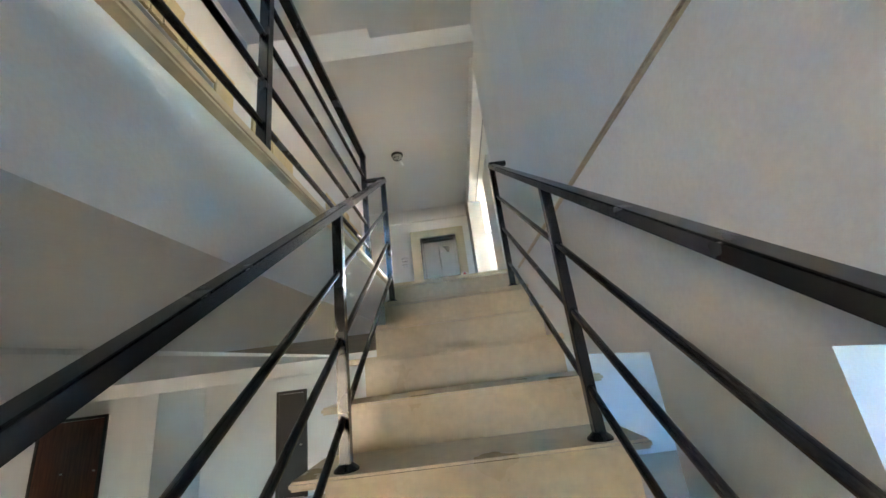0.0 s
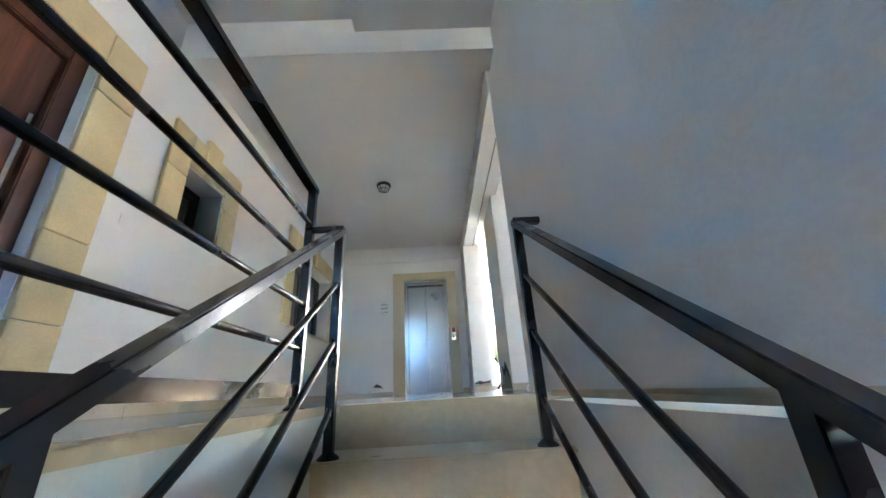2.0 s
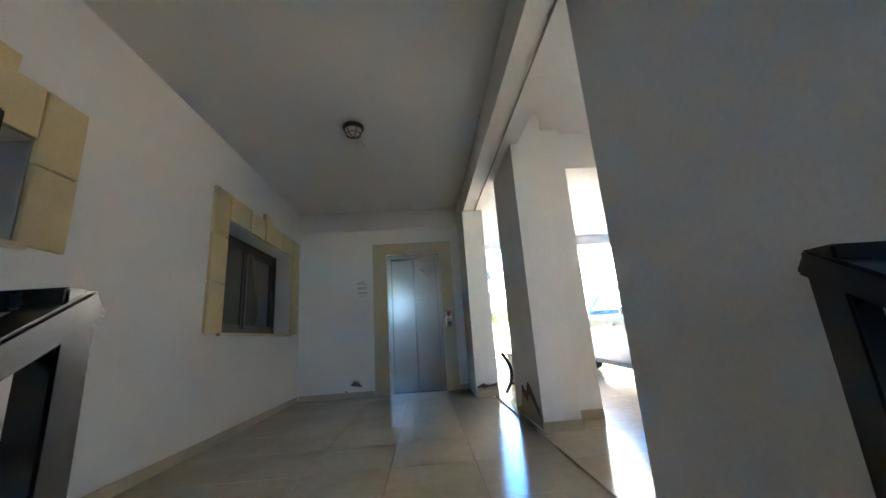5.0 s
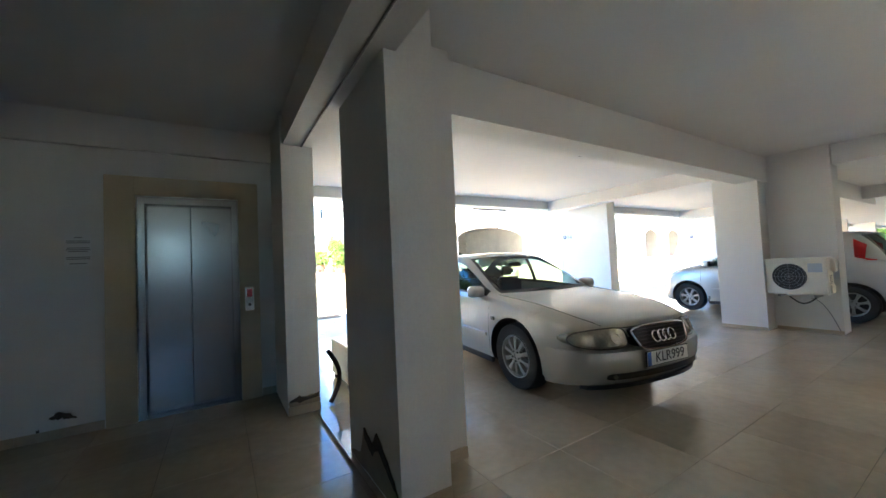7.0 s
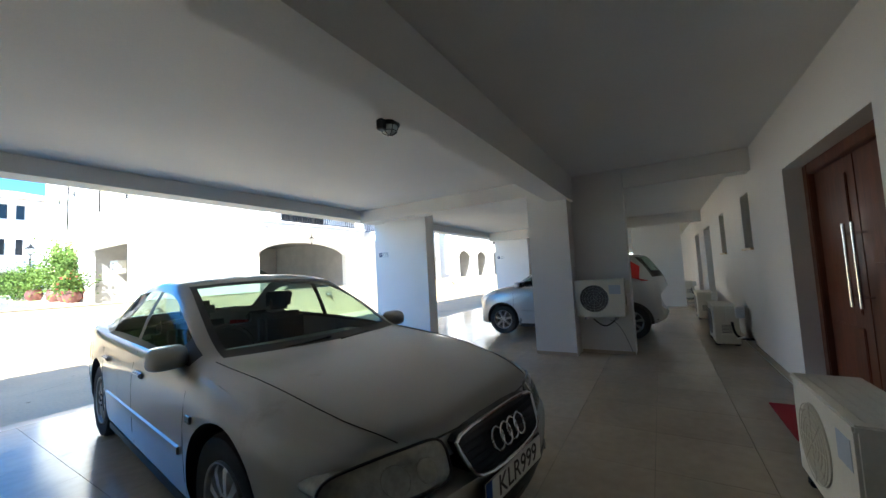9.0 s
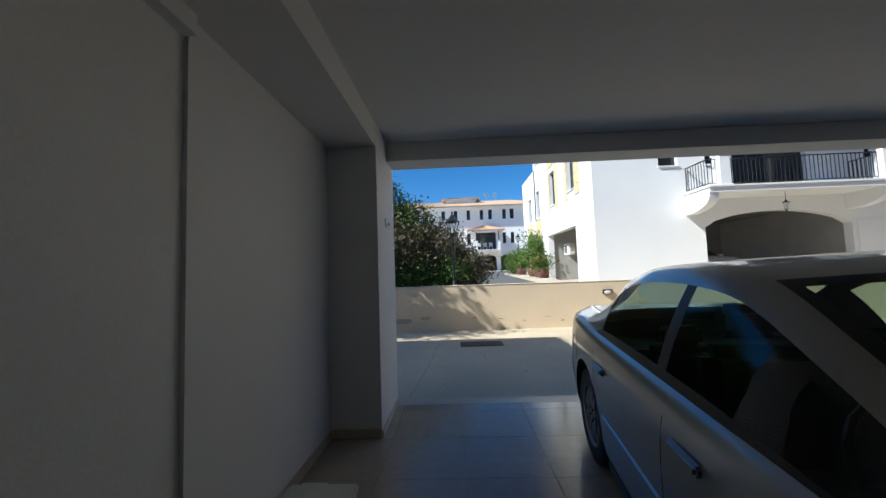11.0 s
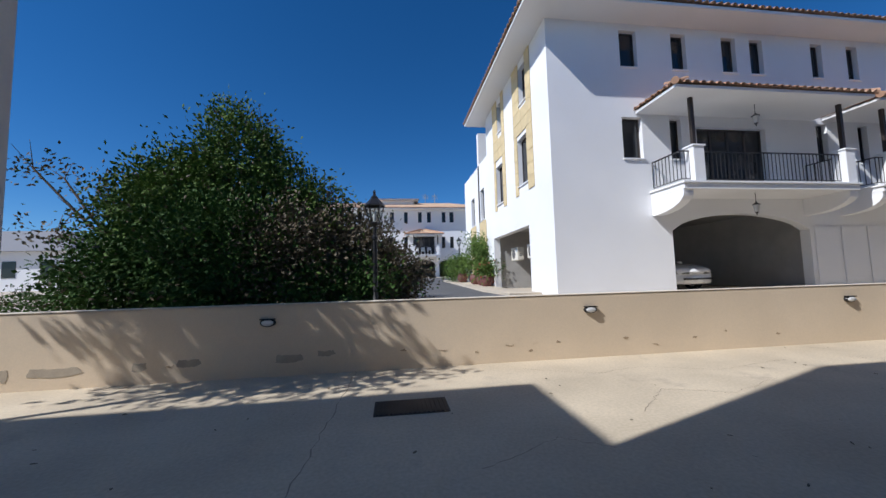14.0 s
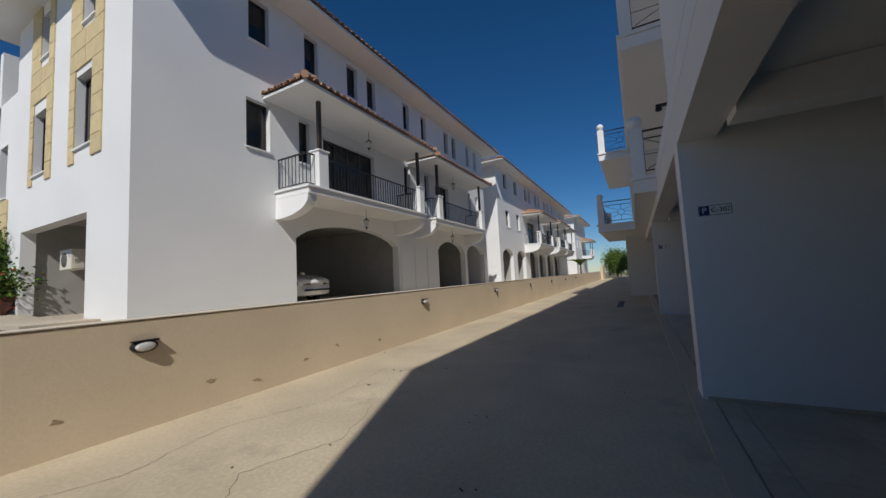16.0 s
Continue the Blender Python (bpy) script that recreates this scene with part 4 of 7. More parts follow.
def house_window(n, x0, x1, z0, z1, label, dark=True):
    ob = tagged(thing("window_%d" % n, I4, label, "window"), kind="structure")
    y = Y_HOUSE - 0.18
    fr = bmesh.new()
    for q in ((x0, x0 + 0.05, z0, z1), (x1 - 0.05, x1, z0, z1), (x0 + 0.05, x1 - 0.05, z0, z0 + 0.05), (x0 + 0.05, x1 - 0.05, z1 - 0.05, z1)):
        box(fr, q[0], q[1], y - 0.05, y, q[2], q[3], None, 0.003)
    part("window_frame", fr, BROWN_FRAME, ob)
    part("pane", Box(x0 + 0.045, x1 - 0.045, y - 0.03, y - 0.022, z0 + 0.045, z1 - 0.045), DARK_GLASS, ob)
    if z0 > 0.5:
        part("window_sill", Box(x0 - 0.03, x1 + 0.03, Y_HOUSE - 0.20, Y_HOUSE + 0.04, z0 - 0.03, z0 - 0.001, 0.004), STONE, ob)
    # Added black sheet behind the pane, in place of the dark interior.
    part("back_closure", Box(x0 - 0.1, x1 + 0.1, Y_HOUSE - 0.32, Y_HOUSE - 0.302, z0 - 0.1, z1 + 0.1), TRIM_BACKING_BLACK, ob)


house_window(3, 1.90, 2.93, 1.18, 2.13, "dark window with a stone sill in the house wall")
house_window(4, 8.10, 8.65, 1.46, 2.22, "small dark window in the house wall")
house_window(5, 10.35, 10.95, 1.44, 2.20, "second small dark window in the house wall")
house_window(6, 12.6, 14.0, -0.02, 2.15, "tall dark glazed door in the house wall")
house_window(7, 15.5, 16.9, -0.02, 2.15, "far tall dark glazed door in the house wall")

# ---- lower level ----
for x0, x1, lab in ((-9.3, -7.75, "tall dark double door on the lower level"), (-6.72, -6.12, "dark door on the lower level"), (-3.98, -3.32, "dark glazed door on the lower level")):
    d = thing("lower_door", pose(0, 8.5, Z_LOW), lab, "door")
    z1 = 2.05
    fr = bmesh.new()
    for q in ((x0, x0 + 0.06, 0, z1), (x1 - 0.06, x1, 0, z1), (x0 + 0.06, x1 - 0.06, z1 - 0.06, z1)):
        box(fr, q[0], q[1], -0.04, -0.001, q[2], q[3])
    part("door_frame", fr, BROWN_FRAME, d)
    n = 2 if x1 - x0 > 1 else 1
    for k in range(n):
        a = x0 + 0.06 + (x1 - x0 - 0.12) * k / n
        b = x0 + 0.06 + (x1 - x0 - 0.12) * (k + 1) / n
        part("door_leaf", Box(a + 0.004, b - 0.004, -0.03, -0.006, 0.01, z1 - 0.065, 0.004), DARK_WOOD if n == 2 else BROWN_FRAME, d)
        part("door_handle", Box(b - 0.09, b - 0.03, -0.06, -0.032, 0.95, 0.98, 0.004), CHROME, d)
pp = rod(bmesh.new(), (1.25, 4.6, -0.66), (1.32, 3.6, -2.3), 0.03, seg=12)
tagged(part("down_pipe", pp, WHITE_PLASTIC, None, "slanting white plastic pipe below the landing", True), category="pipe")


# ---- parking signs ----
def parking_sign(m, text, label):
    ob = thing("parking_sign", m, label, "sign", "parking bay signs")
    part("plate", Box(-0.13, 0.13, -0.004, 0.0, -0.045, 0.045, 0.001), PLATE, ob)
    part("border", Box(-0.135, 0.135, -0.002, 0.0005, -0.05, 0.05), SIGN_BLUE, ob)
    part("blue_field", Box(-0.128, -0.045, -0.0055, -0.0042, -0.043, 0.043), SIGN_BLUE, ob)
    letters("letter_p", "P", 0.085, pose(-0.087, -0.0062, 0, 90), PLATE, ob)
    letters("bay_number", text, 0.062, pose(0.045, -0.0062, 0, 90), INK, ob)


parking_sign(pose(1.4215, 10.107, 1.898, 0, 0, 90) @ Matrix.Scale(0.85, 4), "C-102", "white and navy parking bay sign on the entry pier")
parking_sign(pose(8.2985, 10.235, 1.835, 0, 0, -90), "C-302", "white and navy parking bay sign on the bay pier")
parking_sign(pose(15.5985, 10.25, 1.85, 0, 0, -90), "C", "far parking bay sign on a pier")


# ---- cars: local x across, y from the nose (0) to the tail, z up ----
def cut(bm, cutters):
    """The mesh of bm with the cutter meshes taken away."""
    me = bpy.data.meshes.new("cut_tmp")
    bm.to_mesh(me)
    bm.free()
    ob = new("cut_tmp", me)
    tools = []
    for c in cutters:
        cm = bpy.data.meshes.new("cutter_tmp")
        c.to_mesh(cm)
        c.free()
        co = new("cutter_tmp", cm)
        mod = ob.modifiers.new("cut", "BOOLEAN")
        mod.operation, mod.object, mod.solver = "DIFFERENCE", co, "EXACT"
        tools.append(co)
    bpy.context.view_layer.update()
    res = bmesh.new()
    res.from_mesh(ob.evaluated_get(bpy.context.evaluated_depsgraph_get()).to_mesh())
    for o in (ob, *tools):
        bpy.data.objects.remove(o)
    return res


def panel3(bm, pts, thick=0.006, bulge=0.0, n=6):
    """A bowed pane over four corners a, b, c, d in order (bottom edge a-b, top edge d-c)."""
    a, b, c, d = map(Vector, pts)
    nrm = (b - a).cross(d - a).normalized()
    front, back = [], []
    for j in range(n + 1):
        v = j / n
        rf, rb = [], []
        for i in range(n + 1):
            u = i / n
            p = (a * (1 - u) + b * u) * (1 - v) + (d * (1 - u) + c * u) * v + nrm * bulge * (1 - (2 * u - 1) ** 2)
            rf.append(bm.verts.new(p))
            rb.append(bm.verts.new(p - nrm * thick))
        front.append(rf)
        back.append(rb)
    for j in range(n):
        for i in range(n):
            bm.faces.new((front[j][i], front[j][i + 1], front[j + 1][i + 1], front[j + 1][i]))
            bm.faces.new((back[j][i], back[j + 1][i], back[j + 1][i + 1], back[j][i + 1]))
    edge = [(0, i) for i in range(n)] + [(j, n) for j in range(n)] + [(n, n - i) for i in range(n)] + [(n - j, 0) for j in range(n)]
    for (j0, i0), (j1, i1) in zip(edge, edge[1:] + edge[:1]):
        bm.faces.new((front[j0][i0], back[j0][i0], back[j1][i1], front[j1][i1]))
    bmesh.ops.recalc_face_normals(bm, faces=bm.faces)
    return bm


def strip(bm, pts, r, seg=6):
    for p, q in zip(pts, pts[1:]):
        rod(bm, p, q, r, seg=seg)
    return bm


def wheel(parent, x, y, r, side, spokes, cover=None):
    """A tyre with a deep alloy wheel: barrel, outer lip, tapered spokes, hub and bolts, with a dark brake behind."""
    cover = cover or ALLOY
    w = part("wheel", bmesh_ring(r, r * 0.63, 0.20), RUBBER, parent, "black tyre on a silver wheel", True)
    w.matrix_basis = pose(x, y, r, 0, 90 * side, 0)
    prof = [(r * 0.635, -0.07), (r * 0.645, 0.082), (r * 0.635, 0.094), (r * 0.605, 0.090), (r * 0.59, 0.066), (r * 0.575, 0.03), (r * 0.56, -0.07)]
    rings = [[(p * math.cos(a), p * math.sin(a), z) for p, z in prof] for a in (2 * math.pi * k / 44 for k in range(44))]
    rim = loft(bmesh.new(), rings + rings[:1], caps=False)
    bmesh.ops.remove_doubles(rim, verts=rim.verts, dist=1e-5)
    part("rim", rim, cover, w, "dull silver alloy rim", True)
    sp = bmesh.new()
    for k in range(spokes):
        m = Matrix.Rotation(2 * math.pi * k / spokes, 4, "Z")
        rows = []
        for u, half, z0, z1 in ((0.17, 0.055, 0.045, 0.080), (0.35, 0.062, 0.045, 0.084), (0.50, 0.078, 0.045, 0.082), (0.585, 0.105, 0.04, 0.070)):
            rows.append([m @ Vector(p) for p in ((r * u, -r * half, z0), (r * u, r * half, z0), (r * u, r * half * 0.75, z1), (r * u, -r * half * 0.75, z1))])
        loft(sp, rows)
    part("spokes", sp, cover, w, "silver spokes")
    hub = part("hub", lathe(bmesh.new(), [(r * 0.235, 0.04), (r * 0.235, 0.074), (r * 0.20, 0.082), (r * 0.09, 0.080), (r * 0.085, 0.070), (0.01, 0.070)], seg=28), cover, w, "", True)
    for k in range(5):
        a = 2 * math.pi * (k + 0.5) / 5
        part("bolt", lathe(bmesh.new(), [(0.010, 0.072), (0.010, 0.088), (0.006, 0.090)], (r * 0.155 * math.cos(a), r * 0.155 * math.sin(a), 0), 8), TRIM_BACKING_BLACK, hub)
    part("brake_disc", lathe(bmesh.new(), [(r * 0.56, -0.02), (r * 0.56, 0.0)], seg=28), AC_DARK, w)


def bmesh_ring(r, r_in, width):
    """A tyre: rounded ring about the z axis."""
    bm = bmesh.new()
    h = width / 2
    prof = [(r_in, -h * 0.8), (r * 0.86, -h), (r * 0.96, -h * 0.9), (r, -h * 0.6), (r, h * 0.6), (r * 0.96, h * 0.9), (r * 0.86, h), (r_in, h * 0.8)]
    rings = []
    for k in range(40):
        a = 2 * math.pi * k / 40
        rings.append([(p * math.cos(a), p * math.sin(a), z) for p, z in prof])
    rings.append(rings[0])
    loft(bm, rings, caps=False)
    bmesh.ops.remove_doubles(bm, verts=bm.verts, dist=1e-5)
    return bm


def ease(v, a, b):
    u = max(0.0, min(1.0, (v - a) / (b - a)))
    return u * u * (3 - 2 * u)


def curve_at(rows, y):
    """The value of a smooth curve through (y, value) rows."""
    ks = [r[0] for r in rows]
    i = min(max(int(np.searchsorted(ks, y)) - 1, 0), len(rows) - 2)
    (y0, a), (y1, b) = rows[i], rows[i + 1]
    m = [(rows[min(k + 1, len(rows) - 1)][1] - rows[max(k - 1, 0)][1]) / (rows[min(k + 1, len(rows) - 1)][0] - rows[max(k - 1, 0)][0]) for k in (i, i + 1)]
    h = y1 - y0
    lim = 2.0 * abs(b - a) / h
    m = [max(-lim, min(lim, v)) for v in m]
    u = max(0.0, min(1.0, (y - y0) / h))
    return (2 * u**3 - 3 * u**2 + 1) * a + (u**3 - 2 * u**2 + u) * h * m[0] + (-2 * u**3 + 3 * u**2) * b + (u**3 - u**2) * h * m[1]


def car(name, m, label, paint, shape, axles, r, kit):
    """A car as one closed shell, cut by its wheel arches and parted into painted body, panes and liners.
    shape: curves along the car for sill, half width, shoulder, top and half width of the top; marks of the glass."""
    ob = thing(name, m, label, "car")
    f0, f1, k1, k0 = shape["marks"]                       # screen foot, roof front, roof rear, rear glass foot
    wa, wb_, wc, wd = shape["doors"]                      # front window edge, middle pillar (two edges), rear window edge
    bow = shape["bow"]
    length = shape["top"][-1][0]
    stations = set(np.round(np.concatenate([np.arange(0, length, 0.07), [0.015, 0.035, length, length - 0.015, length - 0.04, f0, f1, k1, k0, wa, wb_, wc, wd, f0 - 0.03, k0 + 0.03, f0 + 0.08, f1 - 0.05, k0 - 0.055]]), 3))
    ys = sorted(stations)
    keep = [ys[0]]
    for y in ys[1:]:
        if y - keep[-1] > 0.012:
            keep.append(y)
    ys = keep

    def section(y):
        zb, w, zs, zt, wt = (curve_at(shape[k], y) for k in ("sill", "width", "shoulder", "top", "crown"))
        zt = max(zt, zs + 0.012)
        ze = zs + (zt - zs) * 0.90                        # edge of the roof or bonnet
        wi = w * 0.925                                    # foot of the side glass
        half = [(0.5 * w, zb, 0), (0.90 * w, zb + 0.008, 0), (0.965 * w, zb + 0.05, 0), (0.985 * w, zb + 0.13, 0), (0.997 * w, zb + (zs - zb) * 0.42, 0),
                (w, zb + (zs - zb) * 0.60, 0), (0.992 * w, zb + (zs - zb) * 0.78, 0), (0.972 * w, zb + (zs - zb) * 0.92, 0), (0.945 * w, zs - 0.012, 0), (wi, zs, 0)]
        tall = ease(zt - zs, 0.03, 0.12)
        for u in (0.10, 0.36, 0.62, 0.86):
            x = wi + (wt - wi) * u + 0.018 * math.sin(math.pi * u) * tall
            half.append((x, zs + (ze - zs) * u, 1))
        half += [(wt, ze, 1), (wt * 0.93, ze + (zt - ze) * 0.42, 1), (wt * 0.875, ze + (zt - ze) * 0.49, 1), (wt * 0.68, ze + (zt - ze) * 0.72, 1), (wt * 0.36, ze + (zt - ze) * 0.93, 1)]
        pts = []
        lean = (ease(y, f0 - 0.5, f0) - ease(y, f1 + 0.1, f1 + 0.9)) * bow - (ease(y, k1 - 0.6, k1) - ease(y, k0 + 0.05, k0 + 0.45)) * bow * 0.8
        nose = shape["round"] * ((1 - ease(y, 0.0, 0.8)) - ease(y, length - 0.7, length) * 0.8)
        for x, z, up in half + [(0.0, zt, 1)]:
            dy = nose * (x / w) ** 2.8 + (lean * (x / wt) ** 2 if up and x <= wt else lean if up else 0.0)
            if up and zt - zs > 0.1:
                dy -= shape["slant"] * (z - zs) * (ease(y, wc, wd) - ease(y, wd, k0)) * (1 if x >= wt * 0.9 else 0)
            pts.append((x, y + dy, z))
        return pts

    halves = [section(y) for y in ys]
    rings = [h + [(-x, y, z) for x, y, z in reversed(h[:-1])] for h in halves]
    shell = loft(bmesh.new(), rings)
    nv, nh = len(rings[0]), len(halves[0])
    shell.verts.ensure_lookup_table()
    order = {}
    for a, h in enumerate(rings):
        for b in range(nv):
            order[a * nv + b] = (a, b)
    shell.verts.index_update()
    for f in shell.faces:
        if len(f.verts) != 4:
            continue
        ab = [order[v.index] for v in f.verts]
        a0, a1 = min(a for a, b in ab), max(a for a, b in ab)
        bs = [min(b, nv - 1 - b) for a, b in ab]
        b0, b1 = min(bs), max(bs)
        y0, y1 = ys[a0], ys[a1]
        if b1 - b0 > 1 or a1 - a0 != 1:
            continue
        if b0 >= 15 and y0 >= f0 - 1e-4 and y1 <= f1 + 1e-4:
            f.material_index = 5 if b0 == 15 or y1 <= f0 + 0.085 or y0 >= f1 - 0.055 else 1
        elif b0 >= 15 and y0 >= k1 - 1e-4 and y1 <= k0 + 1e-4:
            f.material_index = 5 if b0 == 15 or y0 >= k0 - 0.06 else 2
        elif 10 <= b0 and b1 <= 13 and y0 >= wa - 1e-4 and y1 <= wb_ + 1e-4:
            f.material_index = 3
        elif 10 <= b0 and b1 <= 13 and y0 >= wc - 1e-4 and y1 <= wd + 1e-4:
            f.material_index = 4
        elif 9 <= b0 and b1 <= 14 and y0 >= wa - 0.2 and y1 <= wd + 0.03:
            f.material_index = 5 if b1 <= 13 or b0 == 9 else 0
    width = max(v for _, v in shape["width"])
    cutters = []
    for y in axles:
        for sd in (1, -1):
            c = bmesh.new()
            rod(c, (sd * (width - 0.27), y, r + 0.01), (sd * (width + 0.2), y, r + 0.01), r + 0.05, seg=40)
            for f in c.faces:
                f.material_index = 6
            cutters.append(c)
    solid = cut(shell, cutters)
    kinds = [("body", paint, ""), ("windscreen", CAR_GLASS, ""), ("rear_window", CAR_GLASS, ""), ("side_window", CAR_GLASS, ""), ("rear_side_window", CAR_GLASS, ""),
             ("window_seal", TRIM_BACKING_BLACK, "black window seals"), ("wheel_liner", TRIM_BACKING_BLACK, "")]
    body = None
    for k, (pn, pm, pl) in enumerate(kinds):
        sides = [(1, 0), (-1, 0)] if k in (3, 4) else [(1, 1), (-1, 1), (1, -1), (-1, -1)] if k == 6 else [(0, 0)]
        for sd, end in sides:
            bm = solid.copy()
            bmesh.ops.delete(bm, geom=[f for f in bm.faces if f.material_index != k or (sd and f.calc_center_median().x * sd < 0) or (end and (f.calc_center_median().y - length / 2) * end < 0)], context="FACES")
            if not bm.faces:
                bm.free()
                continue
            for f in bm.faces:
                f.material_index = 0
            part(pn, bm, pm, ob, pl, True)
    solid.free()

    def flank(y, z, off=0.0):
        """x of the car's side at y and z."""
        h = halves[int(np.argmin([abs(v - y) for v in ys]))]
        lower = h[2:9]
        return float(np.interp(z, [p[2] for p in lower], [p[0] for p in lower])) + off

    for y in axles:
        for sd in (1, -1):
            wheel(ob, sd * (width - 0.125), y, r, sd, kit["spokes"], kit.get("cover"))
    zf, wb = curve_at(shape["shoulder"], f0), width * 0.9
    z1 = curve_at(shape["top"], f1)
    for sd in (1, -1):
        my = wa + 0.06
        mz = zf + 0.062
        shell = []
        for dy, k in ((-0.075, 0.35), (-0.062, 0.62), (-0.035, 0.86), (0.0, 0.97), (0.035, 1.0), (0.05, 0.97)):
            ring = []
            for q in np.linspace(0, 2 * math.pi, 25)[:-1]:
                cx, cz = math.cos(q), math.sin(q)
                ring.append((sd * (wb + 0.090 + 0.100 * k * math.copysign(abs(cx) ** 0.55, cx)), my + dy, mz + 0.005 + 0.068 * k * math.copysign(abs(cz) ** 0.6, cz)))
            shell.append(ring)
        mir = part("mirror", loft(bmesh.new(), shell), paint, ob, "", True)
        part("mirror_glass", Box(min(sd * (wb + 0.01), sd * (wb + 0.17)), max(sd * (wb + 0.01), sd * (wb + 0.17)), my + 0.049, my + 0.053, mz - 0.05, mz + 0.06, 0.001), CHROME, mir, "mirror glass")
        part("mirror_arm", Box(min(sd * (wb - 0.03), sd * (wb + 0.05)), max(sd * (wb - 0.03), sd * (wb + 0.05)), my + 0.01, my + 0.06, mz - 0.06, mz - 0.03, 0.008), TRIM_BACKING_BLACK, mir)
        for y in kit["handles"]:
            x = flank(y + 0.1, kit["handle_z"]) + 0.008
            part("door_handle", Box(sd * x - 0.016, sd * x + 0.016, y, y + 0.19, kit["handle_z"] - 0.018, kit["handle_z"] + 0.018, 0.010), paint, ob)
        for y in kit["seams"]:
            zs = curve_at(shape["shoulder"], y) - 0.03
            part("door_seam", strip(bmesh.new(), [(sd * (flank(y, z) - 0.0015), y + kit["seam_bend"] * (z - 0.6) ** 2 * (1 if y == kit["seams"][-1] else 0), z) for z in np.linspace(0.27, zs, 9)], 0.0035, 5), TRIM_BACKING_BLACK, ob)
        part("side_moulding", loft(bmesh.new(), [[(sd * (flank(y, 0.48) - 0.005), y, 0.455), (sd * (flank(y, 0.48) + 0.012), y, 0.462), (sd * (flank(y, 0.48) + 0.012), y, 0.498), (sd * (flank(y, 0.48) - 0.005), y, 0.505)]
                                                 for y in np.linspace(axles[0] + r + 0.12, axles[1] - r - 0.12, 8)]), kit.get("moulding", paint), ob)
        part("sill_trim", Box(sd * (width - 0.05) - 0.02, sd * (width - 0.05) + 0.02, axles[0] + r + 0.07, axles[1] - r - 0.07, 0.165, 0.235, 0.01), TRIM_BACKING_BLACK, ob)
    # inside
    part("cabin_floor", Box(-width + 0.14, width - 0.14, f0 + 0.25, k0 - 0.25, 0.30, 0.56, 0.02), SEAT, ob)
    part("dashboard", Box(-wb + 0.10, wb - 0.10, f0 + 0.16, f0 + 0.70, zf - 0.22, zf + 0.005, 0.05), TRIM_BACKING_BLACK, ob)
    part("parcel_shelf", Box(-wb + 0.14, wb - 0.14, k0 - 0.60, k0 - 0.16, zf - 0.06, zf - 0.02, 0.01), TRIM_BACKING_BLACK, ob)
    for x in (-0.36, 0.36):
        st = part("seat", Box(x - 0.23, x + 0.23, -0.06, 0.08, zf - 0.45, zf + 0.16, 0.05, pose(0, f0 + 1.35, 0, 0, 0, 0)), SEAT, ob)
        part("headrest", Box(x - 0.13, x + 0.13, f0 + 1.36, f0 + 1.45, zf + 0.18, zf + 0.33, 0.04), SEAT, st)
    part("rear_bench", Box(-wb + 0.18, wb - 0.18, k0 - 0.80, k0 - 0.62, zf - 0.4, zf + 0.03, 0.05), SEAT, ob)
    for x in (-0.40, 0.40):
        part("rear_headrest", Box(x - 0.12, x + 0.12, k0 - 0.76, k0 - 0.67, zf + 0.03, zf + 0.15, 0.03), SEAT, ob)
    pts = [(kit["wheel_x"] + 0.18 * math.cos(a), f0 + 0.78 + 0.05 * math.sin(a), zf - 0.03 + 0.17 * math.sin(a)) for a in np.linspace(0, 2 * math.pi, 19)]
    part("steering_wheel", strip(bmesh.new(), pts, 0.013), TRIM_BACKING_BLACK, ob)
    part("inner_mirror", Box(-0.11, 0.11, f1 - 0.06, f1 - 0.03, z1 - 0.16, z1 - 0.10, 0.01), TRIM_BACKING_BLACK, ob)
    for sd in (1, -1):
        a, b = sd * 0.30 - 0.27, sd * 0.30 + 0.27
        part("wiper", strip(bmesh.new(), [(x, f0 + bow * (x / 0.62) ** 2 - 0.005 + 0.02 * k, zf + 0.045 + 0.012 * k - 0.03 * (x / 0.7) ** 2) for k, x in enumerate((a, (a + b) / 2, b))], 0.007), TRIM_BACKING_BLACK, ob)

    def edge(y, k=14):
        """A point on the edge of the bonnet, roof or boot at y."""
        return halves[int(np.argmin([abs(v - y) for v in ys]))][k]

    return ob, flank, edge


